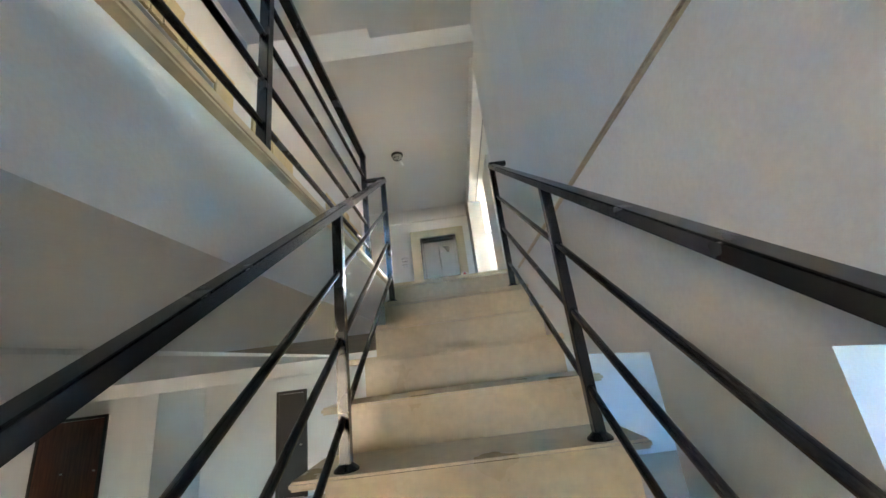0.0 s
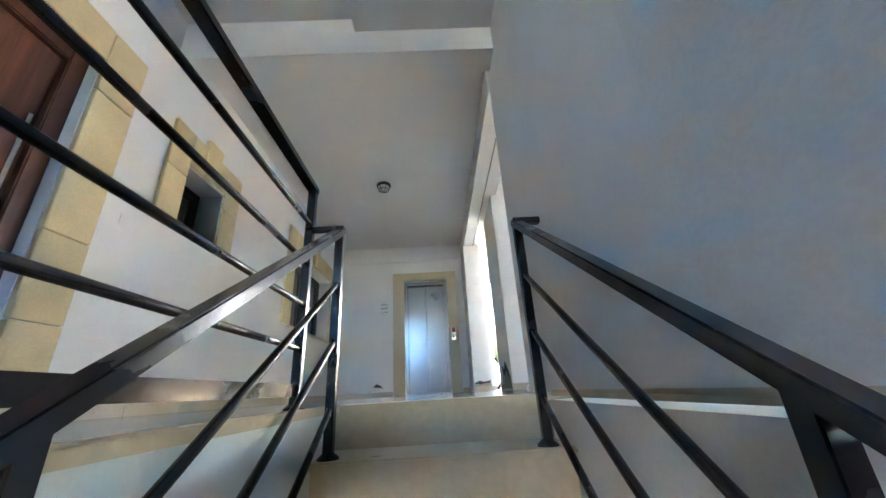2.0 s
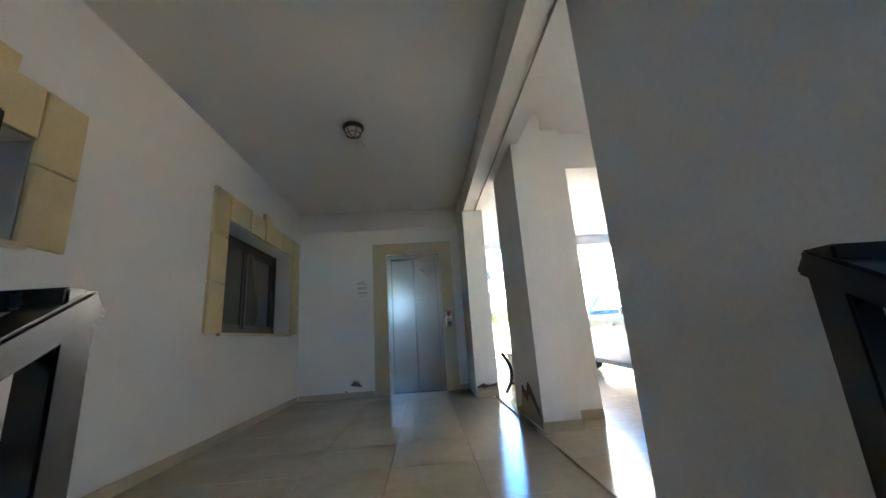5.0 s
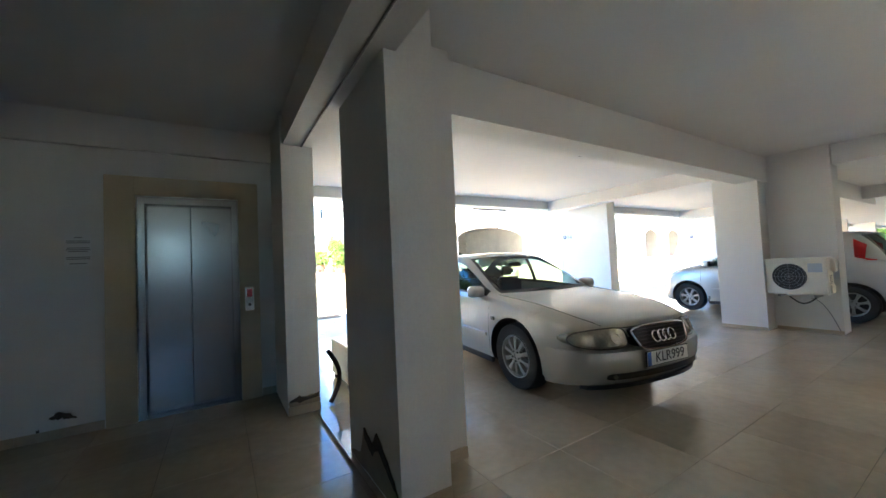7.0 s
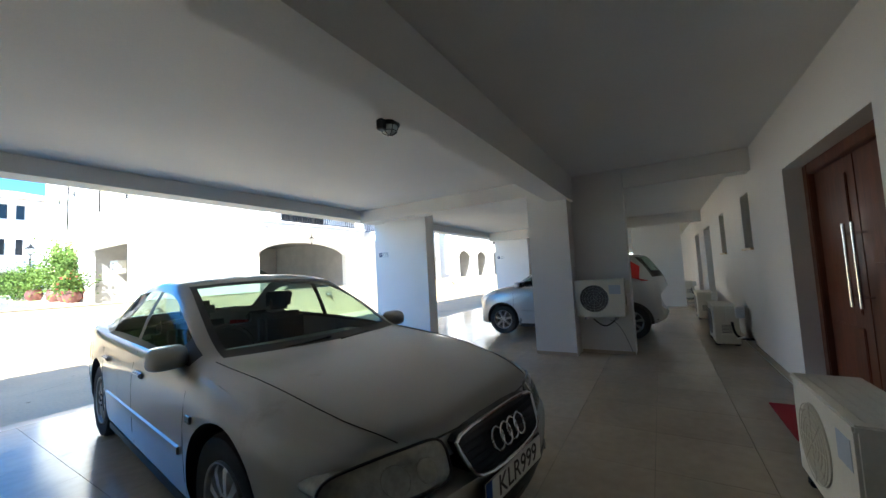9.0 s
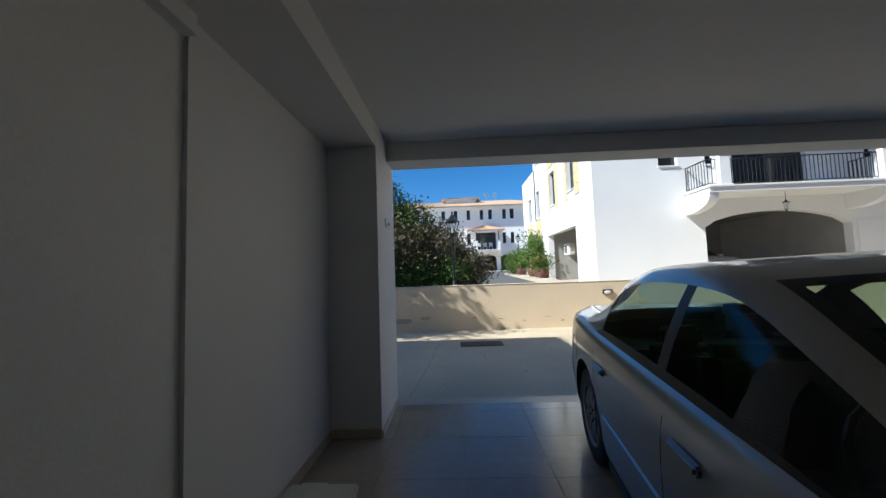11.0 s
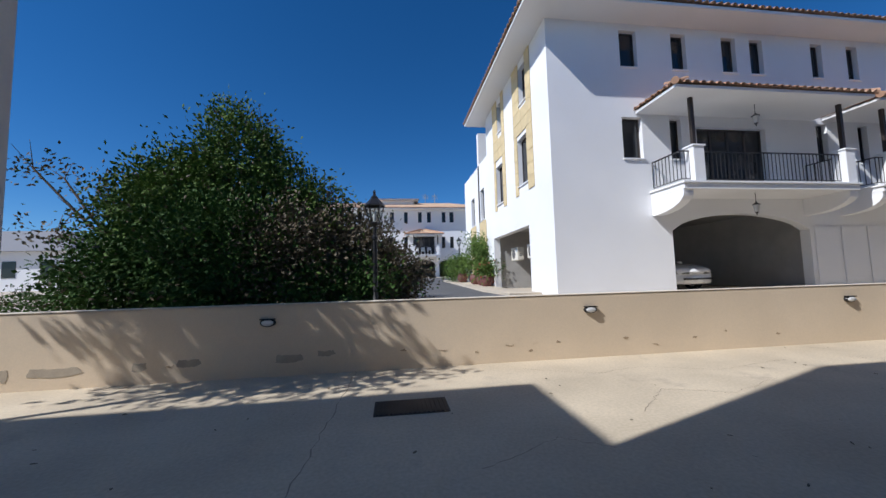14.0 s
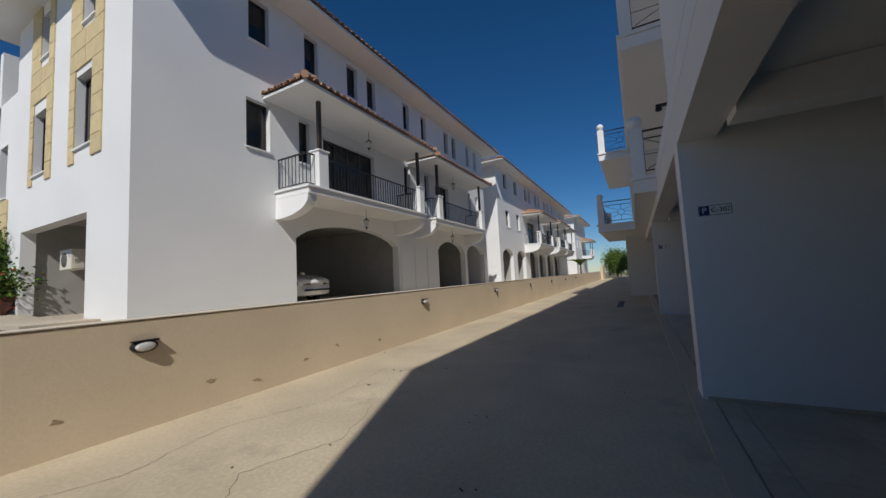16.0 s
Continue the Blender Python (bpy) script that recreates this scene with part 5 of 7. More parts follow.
SEDAN = {"sill": [(0.0, 0.40), (0.02, 0.30), (0.08, 0.235), (0.3, 0.20), (1.0, 0.185), (3.6, 0.19), (4.2, 0.23), (4.40, 0.29), (4.48, 0.40)],
         "width": [(0.0, 0.60), (0.03, 0.68), (0.10, 0.755), (0.30, 0.825), (0.60, 0.855), (1.0, 0.866), (3.4, 0.866), (4.0, 0.845), (4.30, 0.79), (4.42, 0.74), (4.48, 0.66)],
         "shoulder": [(0.0, 0.585), (0.04, 0.650), (0.14, 0.690), (0.40, 0.745), (0.80, 0.815), (1.30, 0.885), (2.2, 0.915), (3.3, 0.945), (3.9, 0.985), (4.30, 0.97), (4.42, 0.92), (4.48, 0.82)],
         "top": [(0.0, 0.61), (0.04, 0.685), (0.14, 0.735), (0.45, 0.81), (0.85, 0.875), (1.16, 0.918), (1.30, 0.985), (1.62, 1.185), (1.92, 1.345), (2.10, 1.395), (2.50, 1.415), (2.95, 1.395), (3.22, 1.325), (3.55, 1.145), (3.80, 1.035), (3.92, 1.025), (4.20, 1.03), (4.38, 1.015), (4.45, 0.96), (4.48, 0.86)],
         "crown": [(0.0, 0.50), (0.3, 0.62), (0.9, 0.685), (1.25, 0.71), (1.60, 0.675), (1.95, 0.622), (2.5, 0.608), (3.1, 0.612), (3.5, 0.645), (3.85, 0.68), (4.3, 0.62), (4.48, 0.52)],
         "marks": (1.16, 1.94, 3.10, 3.80), "doors": (1.42, 2.24, 2.34, 3.34), "bow": 0.16, "round": 0.13, "slant": -0.25}
sedan, side_of, edge_of = car("sedan", pose(3.395, 5.39, 0.0, 0, 0, -7.2) @ Matrix.Diagonal((1.0, 1.075, 1.0, 1.0)), "dusty silver four-door saloon parked nose-in under the building", SILVER, SEDAN, (0.885, 3.50), 0.325,
                     {"spokes": 10, "handles": (2.02, 3.00), "handle_z": 0.76, "seams": (1.28, 2.29, 3.22), "seam_bend": 0.9, "wheel_x": -0.36})
# front of the saloon
def rounded(pts, times=2):
    """A closed outline with its corners cut round."""
    for _ in range(times):
        out = []
        for p, q in zip(pts, pts[1:] + pts[:1]):
            out += [tuple(u * 0.78 + v * 0.22 for u, v in zip(p, q)), tuple(u * 0.22 + v * 0.78 for u, v in zip(p, q))]
        pts = out
    return pts


def tube(path, r, seg=8):
    """A closed ring of round section along a path."""
    pts = [Vector(p) for p in path]
    n = len(pts)
    rings = []
    for i, p in enumerate(pts):
        d = (pts[(i + 1) % n] - pts[i - 1]).normalized()
        side = d.cross(Vector((0, 1, 0))).normalized()
        up = side.cross(d).normalized()
        rings.append([p + side * (r * math.cos(a)) + up * (r * math.sin(a)) for a in (2 * math.pi * k / seg for k in range(seg))])
    bm = loft(bmesh.new(), rings + rings[:1], caps=False)
    bmesh.ops.remove_doubles(bm, verts=bm.verts, dist=1e-5)
    return bm


def on_grille(x, z, d=0.0):
    """A point on the leaning plane of the grille, d proud of it."""
    return (x, -0.066 + 0.36 * (z - 0.50) + 0.11 * x * x - d, z)


GRILLE = rounded([(-0.275, 0.502), (0.275, 0.502), (0.325, 0.60), (0.345, 0.690), (-0.345, 0.690), (-0.325, 0.60)])
grille = part("grille", loft(bmesh.new(), [[on_grille(x, z) for x, z in GRILLE], [on_grille(x, z, -0.10) for x, z in GRILLE]]), TRIM_BACKING_BLACK, sedan, "black slatted grille")
part("chrome_surround", tube([on_grille(x, z, 0.003) for x, z in GRILLE], 0.009), CHROME, grille, "chrome grille frame", True)
for k in range(6):
    z = 0.522 + 0.027 * k
    half = 0.265 + 0.38 * (z - 0.502)
    part("grille_slat", loft(bmesh.new(), [[on_grille(x, z, 0.001), on_grille(x, z + 0.009, 0.001), on_grille(x, z + 0.009, 0.007), on_grille(x, z, 0.007)] for x in np.linspace(-half, half, 9)]), BLACK_IRON, grille)
for k in range(4):
    ring = [on_grille(-0.0975 + 0.065 * k + 0.043 * math.cos(a), 0.598 + 0.043 * math.sin(a), 0.014 + 0.003 * (k % 2)) for a in np.linspace(0, 2 * math.pi, 25)[:-1]]
    part("badge_ring", tube(ring, 0.0062, 6), CHROME, grille, "", True)
plate = part("number_plate", Box(-0.26, 0.26, -0.028, -0.018, 0.375, 0.487, 0.003), PLATE, sedan, "white number plate")
part("plate_band", Box(-0.259, -0.215, -0.0295, -0.0282, 0.376, 0.486), PLATE_BLUE, plate)
letters("plate_number", "KLR999", 0.115, pose(0.022, -0.0295, 0.431, 90), INK, plate)
part("plate_edge", Box(-0.266, 0.266, -0.024, -0.016, 0.369, 0.493), TRIM_BACKING_BLACK, plate)
plate.location.y = -0.042


def bumper_line(x):
    return -0.05 + 0.42 * (1 - (1 - (abs(x) / 0.850) ** 2.4) ** (1 / 2.4))


def bumper_ring(x, prof):
    return [(x, max(bumper_line(x), min(0.46, bumper_line(x) + d)), z) for d, z in prof]


part("bumper", loft(bmesh.new(), [bumper_ring(x, [(0.075, 0.522), (0.03, 0.520), (0.006, 0.503), (0.0, 0.46), (0.003, 0.40), (0.010, 0.345), (0.030, 0.275), (0.065, 0.235), (0.13, 0.215), (0.34, 0.22), (0.34, 0.50)])
                                  for x in 0.848 * np.sin(np.linspace(-1.5708, 1.5708, 41))]), SILVER, sedan, "", True)
part("bumper_slot", loft(bmesh.new(), [bumper_ring(x, [(0.005 + 0.01 * (abs(x) > 0.56), 0.335 - 0.012 * (abs(x) > 0.56)), (0.018, 0.282 + 0.008 * (abs(x) > 0.56)), (0.06, 0.285), (0.06, 0.33)]) for x in np.linspace(-0.58, 0.58, 25)]), TRIM_BACKING_BLACK, sedan, "black lower bumper grille")
part("bumper_lip", loft(bmesh.new(), [bumper_ring(x, [(0.05, 0.232), (0.055, 0.20), (0.13, 0.19), (0.13, 0.225)]) for x in np.linspace(-0.70, 0.70, 25)]), TRIM_BACKING_BLACK, sedan)
for s in (1, -1):
    def at_front(x, z, d=0.0):
        return (s * x, -0.012 + 0.215 * (x / 0.78) ** 2.8 + 0.42 * max(0.0, z - 0.56) - d, z)
    outline = rounded([(0.375, 0.540), (0.50, 0.523), (0.66, 0.528), (0.775, 0.555), (0.812, 0.605), (0.765, 0.655), (0.60, 0.682), (0.40, 0.690), (0.355, 0.655)])
    mid = [(0.58 + (x - 0.58) * 0.72, 0.605 + (z - 0.605) * 0.72) for x, z in outline]
    h = part("headlight", loft(bmesh.new(), [[at_front(x, z, -0.12) for x, z in outline], [at_front(x, z, 0.010) for x, z in outline], [at_front(x, z, 0.024) for x, z in mid]]), HEADLIGHT, sedan, "hazy headlight", True)
    for x, rr in ((0.47, 0.040), (0.585, 0.048)):
        ring = [at_front(x + rr * math.cos(a), 0.605 + rr * math.sin(a), 0.022) for a in np.linspace(0, 2 * math.pi, 21)[:-1]]
        part("reflector", tube(ring, 0.0025, 6), HEADLIGHT, h, "", True)
    part("headlight_seal", tube([at_front(x, z, 0.011) for x, z in outline], 0.006, 6), TRIM_BACKING_BLACK, h)
    part("fog_light", lathe(bmesh.new(), [(0.020, 0), (0.018, 0.008)], m=pose(s * 0.52, bumper_line(0.52) + 0.012, 0.308, 90, 0, s * 12), seg=16), HEADLIGHT, sedan, "", True)
    part("side_repeater", Box(s * 0.868 - 0.006, s * 0.868 + 0.006, 1.16, 1.22, 0.65, 0.69, 0.003), HEADLIGHT, sedan)
    part("bonnet_seam", strip(bmesh.new(), [(s * x, y, z + 0.001) for x, y, z in (edge_of(v) for v in (1.12, 0.98, 0.84, 0.70, 0.56, 0.42, 0.28, 0.21, 0.14, 0.07))], 0.0028, 5), TRIM_BACKING_BLACK, sedan)
    part("tail_light", loft(bmesh.new(), [[(s * side_of(y, 0.76, 0.006), y - 0.09, 0.66), (s * side_of(y, 0.76, 0.004), y - 0.10, 0.83), (s * side_of(y, 0.76, -0.06), y - 0.14, 0.83), (s * side_of(y, 0.76, -0.06), y - 0.14, 0.66)] for y in (4.27, 4.33, 4.38, 4.42, 4.46)]), RED_LIGHT, sedan, "red tail light")
part("bonnet_seam_front", strip(bmesh.new(), [(-0.40, 0.06, 0.682), (-0.2, 0.03, 0.684), (0.2, 0.03, 0.684), (0.40, 0.06, 0.682)], 0.0045, 5), TRIM_BACKING_BLACK, sedan)
flap = []
for a in np.linspace(0, 2 * math.pi, 33):
    fy, fz = 3.84 + 0.095 * math.copysign(abs(math.cos(a)) ** 0.6, math.cos(a)), 0.735 + 0.095 * math.copysign(abs(math.sin(a)) ** 0.6, math.sin(a))
    flap.append((-side_of(fy, fz, -0.001), fy, fz))
part("fuel_flap_seam", strip(bmesh.new(), flap, 0.0035, 5), TRIM_BACKING_BLACK, sedan)
for s in (1, -1):
    part("bumper_seam", strip(bmesh.new(), [(s * side_of(y, z, -0.001), y, z) for y, z in ((3.90, 0.40), (4.00, 0.50), (4.12, 0.56), (4.25, 0.575))], 0.0035, 5), TRIM_BACKING_BLACK, sedan)
    part("boot_seam", strip(bmesh.new(), [(s * x, y, z + 0.001) for x, y, z in (edge_of(v, 15) for v in (3.92, 4.06, 4.20, 4.27, 4.34, 4.41))], 0.004, 5), TRIM_BACKING_BLACK, sedan)

HATCH = {"sill": [(0.0, 0.38), (0.02, 0.29), (0.10, 0.22), (0.4, 0.19), (3.2, 0.20), (3.55, 0.26), (3.68, 0.34), (3.72, 0.44)],
         "width": [(0.0, 0.56), (0.03, 0.65), (0.10, 0.73), (0.30, 0.80), (0.70, 0.838), (1.2, 0.845), (2.9, 0.845), (3.35, 0.82), (3.62, 0.76), (3.72, 0.68)],
         "shoulder": [(0.0, 0.60), (0.05, 0.68), (0.20, 0.76), (0.50, 0.86), (0.90, 0.945), (2.0, 0.99), (3.0, 1.02), (3.45, 1.03), (3.64, 1.0), (3.72, 0.86)],
         "top": [(0.0, 0.63), (0.05, 0.72), (0.20, 0.82), (0.55, 0.94), (0.85, 1.005), (1.10, 1.15), (1.40, 1.34), (1.70, 1.475), (2.0, 1.52), (2.7, 1.53), (3.15, 1.505), (3.40, 1.46), (3.54, 1.28), (3.67, 1.06), (3.72, 0.90)],
         "crown": [(0.0, 0.46), (0.3, 0.58), (0.8, 0.68), (1.2, 0.66), (1.7, 0.58), (2.4, 0.56), (3.2, 0.57), (3.45, 0.60), (3.66, 0.62), (3.72, 0.55)],
         "marks": (0.84, 1.72, 3.40, 3.66), "doors": (1.05, 2.05, 2.13, 3.05), "bow": 0.16, "round": 0.16, "slant": 0.25}
hatch, hatch_side, hatch_edge = car("hatchback", pose(9.74, 8.32, 0.0, 0, 0, 180), "light silver small hatchback parked facing the drive", CAR_GREY, HATCH, (0.72, 3.12), 0.30,
                        {"spokes": 7, "handles": (1.80, 2.75), "handle_z": 0.84, "seams": (0.98, 2.09, 2.92), "seam_bend": 0.5, "wheel_x": -0.34})
for s in (1, -1):
    part("headlight", loft(bmesh.new(), [[(s * 0.40, 0.045, 0.63), (s * 0.43, 0.08, 0.73), (s * 0.735, 0.42, 0.83), (s * 0.775, 0.33, 0.68)], [(s * 0.36, 0.20, 0.62), (s * 0.40, 0.22, 0.72), (s * 0.62, 0.46, 0.78), (s * 0.62, 0.38, 0.66)]]), HEADLIGHT, hatch, "clear headlight")
    lamp = []
    for k in (8, 9, 10, 11, 12, 13):
        (xa, ya, za), (xb, yb, zb) = hatch_edge(3.36, k), hatch_edge(3.50, k)
        lamp.append([(s * (xa + 0.020), ya, za), (s * (xb + 0.020), yb, zb), (s * (xb - 0.03), yb, zb), (s * (xa - 0.03), ya, za)])
    part("tail_light", loft(bmesh.new(), lamp), RED_LIGHT, hatch, "tall red tail light")

white_car, white_side, white_edge = car("white_saloon", pose(12.0, 19.75, 0.74, 0, 0, 6), "white saloon parked in the shaded garage bay opposite", CAR_WHITE, SEDAN, (0.885, 3.50), 0.31,
                            {"spokes": 5, "handles": (2.02, 3.02), "handle_z": 0.76, "seams": (1.28, 2.29, 3.22), "seam_bend": 0.9, "wheel_x": -0.36})
part("bumper_slot", Box(-0.55, 0.55, -0.005, 0.06, 0.36, 0.42, 0.01), TRIM_BACKING_BLACK, white_car)
for s in (1, -1):
    part("headlight", loft(bmesh.new(), [[(s * 0.32, 0.03, 0.54), (s * 0.32, 0.05, 0.65), (s * 0.74, 0.19, 0.65), (s * 0.75, 0.18, 0.55)], [(s * 0.32, 0.14, 0.54), (s * 0.32, 0.14, 0.65), (s * 0.70, 0.30, 0.65), (s * 0.70, 0.30, 0.55)]]), HEADLIGHT, white_car, "clear headlight")


# ---- outside ----
structure("ground", Box(-400, 400, -400, 400, Z_LOW - 0.6, Z_LOW - 0.3), SOIL, "dry earth reaching to the horizon", "ground")
structure("drive", Box(-60.0, 90.0, Y_FRONT, 15.33, -0.40, -0.03), CONCRETE, "pale poured concrete drive with hairline cracks", "road")
structure("terrace_ground", Box(-60.0, 90.0, 15.55, 24.0, -0.40, 0.72), PAVING, "beige raised ground behind the garden wall", "ground")
structure("terrace_slope", loft(bmesh.new(), [[(x, 24.0, -0.4), (x, 24.0, 0.72), (x, 49.9, 1.38), (x, 150.0, 1.38), (x, 150.0, -0.4)] for x in (-90.0, 120.0)]), PAVING, "beige ground rising behind the building", "ground")
structure("estate_road", loft(bmesh.new(), [[(a, 17.2, 0.70), (a, 17.2, 0.735), (a, 24.0, 0.735), (a + c, 46.5, 1.31), (a + c, 46.5, 1.2), (a, 24.0, 0.70)] for a, c in ((0.4, 2.4), (6.3, 3.0))]), ASPHALT, "grey asphalt estate road", "road")
structure("kerb_island", loft(bmesh.new(), [[(a, 20.6, 0.73), (a, 20.6, 0.82), (a, 24.0, 0.83), (a, 36.0, 1.14), (a, 36.0, 1.0), (a, 24.0, 0.73)] for a in (6.0, 7.09)]), PAVING, "beige kerbed strip beside the building", "kerb")
structure("garden_wall", Box(-60.0, 60.0, 15.33, 15.55, -0.40, 1.04, 0.012), CREAM, "cream painted retaining wall along the drive", "wall")


# ---- white apartment buildings ----
def tiles_edge(bm, a, b, up, pitch=0.24, r=0.085, length=0.5):
    """A row of barrel tile ends along an eave from a to b, running back and up along the vector up."""
    a, b, up = Vector(a), Vector(b), Vector(up).normalized()
    n = max(1, int((b - a).length / pitch))
    along = (b - a).normalized()
    nrm = along.cross(up).normalized()
    if nrm.z < 0:
        nrm = -nrm
    for k in range(n):
        c = a + (b - a) * ((k + 0.5) / n)
        rings = []
        for s in (0.0, length):
            ring = []
            for rad in (r, r - 0.018):
                arc = [c + up * s + along * (rad * math.cos(t)) + nrm * (rad * math.sin(t)) for t in np.linspace(0, math.pi, 7)]
                ring += arc if rad == r else arc[::-1]
            rings.append(ring)
        loft_fast(bm, rings)
    return bm


def loft_fast(bm, rings):
    vs = [[bm.verts.new(p) for p in ring] for ring in rings]
    k = len(vs[0])
    for a, b in zip(vs, vs[1:]):
        for i in range(k):
            bm.faces.new((a[i], a[(i + 1) % k], b[(i + 1) % k], b[i]))
    for i in range(6):
        bm.faces.new((vs[0][i], vs[0][i + 1], vs[0][k - 2 - i], vs[0][k - 1 - i]))


def pantile_slope(bm, a, b, c, d, pitch=0.25, amp=0.05):
    """A roof slope a-b (eave) to d-c (ridge), ribbed like barrel tiles."""
    a, b, c, d = map(Vector, (a, b, c, d))
    n = max(2, int((b - a).length / pitch))
    nrm = (b - a).cross(d - a).normalized()
    if nrm.z < 0:
        nrm = -nrm
    m = 6
    lo, hi = [], []
    for k in range(n * m + 1):
        u = k / (n * m)
        h = amp * abs(math.sin(math.pi * k / m))
        lo.append(bm.verts.new(a.lerp(b, u) + nrm * h))
        hi.append(bm.verts.new(d.lerp(c, u) + nrm * h))
    for k in range(n * m):
        bm.faces.new((lo[k], lo[k + 1], hi[k + 1], hi[k]))
    return bm


def hip_roof(parent, x0, x1, y0, y1, z, over=0.9, rise=1.7, name="roof", tile=None, edge=True):
    """An eave slab with hipped, ribbed slopes above it and barrel tile ends along the front and the sides."""
    tile = tile or ROOF_PALE
    part(name + "_eave", Box(x0 - over, x1 + over, y0 - over, y1 + over, z, z + 0.10, 0.01), FACADE, parent, "white painted eave")
    e = 0.06
    A, B, C, D = (x0 - over - e, y0 - over - e, z + 0.105), (x1 + over + e, y0 - over - e, z + 0.105), (x1 + over + e, y1 + over + e, z + 0.105), (x0 - over - e, y1 + over + e, z + 0.105)
    run = (y1 - y0) / 2 + over
    r0, r1 = (x0 - over + run, (y0 + y1) / 2, z + rise), (x1 + over - run, (y0 + y1) / 2, z + rise)
    if r0[0] > r1[0]:
        r0 = r1 = ((x0 + x1) / 2, (y0 + y1) / 2, z + rise)
    bm = bmesh.new()
    pantile_slope(bm, A, B, r1, r0)
    pantile_slope(bm, B, C, r1, r1)
    pantile_slope(bm, C, D, r0, r1)
    pantile_slope(bm, D, A, r0, r0)
    top = part(name, bm, tile, parent, "terracotta barrel tile roof")
    if edge:
        bm = bmesh.new()
        k = rise / run
        tiles_edge(bm, A, B, (0, 1, k))
        tiles_edge(bm, D, A, (1, 0, k))
        tagged(part("tile_row", bm, ROOF_TILE, top, "barrel tiles along the eave"), kind="stuff")
    return top


def facade_window(parent, axis, p, a0, a1, z0, z1, out, sill=True, leaf=1):
    """A brown window set back in its opening: frame, panes and sill. out: +1 or -1, the way it faces."""
    f = p - out * 0.16
    lo, hi = sorted((f, f - out * 0.05))
    B4 = (lambda u0, u1, q0, q1, v0, v1: Box(u0, u1, q0, q1, v0, v1)) if axis == "y" else (lambda u0, u1, q0, q1, v0, v1: Box(q0, q1, u0, u1, v0, v1))
    w = 0.05
    fr = bmesh.new()
    for u0, u1, v0, v1 in ((a0, a0 + w, z0, z1), (a1 - w, a1, z0, z1), (a0 + w, a1 - w, z0, z0 + w), (a0 + w, a1 - w, z1 - w, z1)):
        if axis == "y":
            box(fr, u0, u1, lo, hi, v0, v1)
        else:
            box(fr, lo, hi, u0, u1, v0, v1)
    win = part("window", fr, BROWN_FRAME, parent, "dark brown window frame")
    for k in range(1, leaf):
        c = a0 + (a1 - a0) * k / leaf
        part("mullion", B4(c - 0.04, c + 0.04, lo + 0.002, hi - 0.002, z0 + w, z1 - w), BROWN_FRAME, win)
    q0, q1 = sorted((f - out * 0.02, f - out * 0.028))
    part("pane", B4(a0 + w - 0.004, a1 - w + 0.004, q0, q1, z0 + w - 0.004, z1 - w + 0.004), DARK_GLASS, win)
    if sill:
        s0, s1 = sorted((p - out * 0.16, p + out * 0.05))
        part("sill", B4(a0 - 0.03, a1 + 0.03, s0, s1, z0 - 0.04, z0 - 0.001), FACADE, win)
    return win


def lantern(m, label, hang=True):
    ob = thing("hanging_lantern", m, label, "lantern", "hanging balcony lanterns")
    part("rod", rod(bmesh.new(), (0, 0, 0), (0, 0, -0.28), 0.008, seg=6), BLACK_IRON, ob)
    part("cap", lathe(bmesh.new(), [(0.01, -0.26), (0.03, -0.30), (0.11, -0.36), (0.10, -0.37)], seg=10), BLACK_IRON, ob)
    part("glass", lathe(bmesh.new(), [(0.085, -0.37), (0.05, -0.58)], seg=6), LAMP_GLASS, ob)
    part("tip", lathe(bmesh.new(), [(0.055, -0.58), (0.02, -0.62), (0.008, -0.68)], seg=8), BLACK_IRON, ob)
    return ob


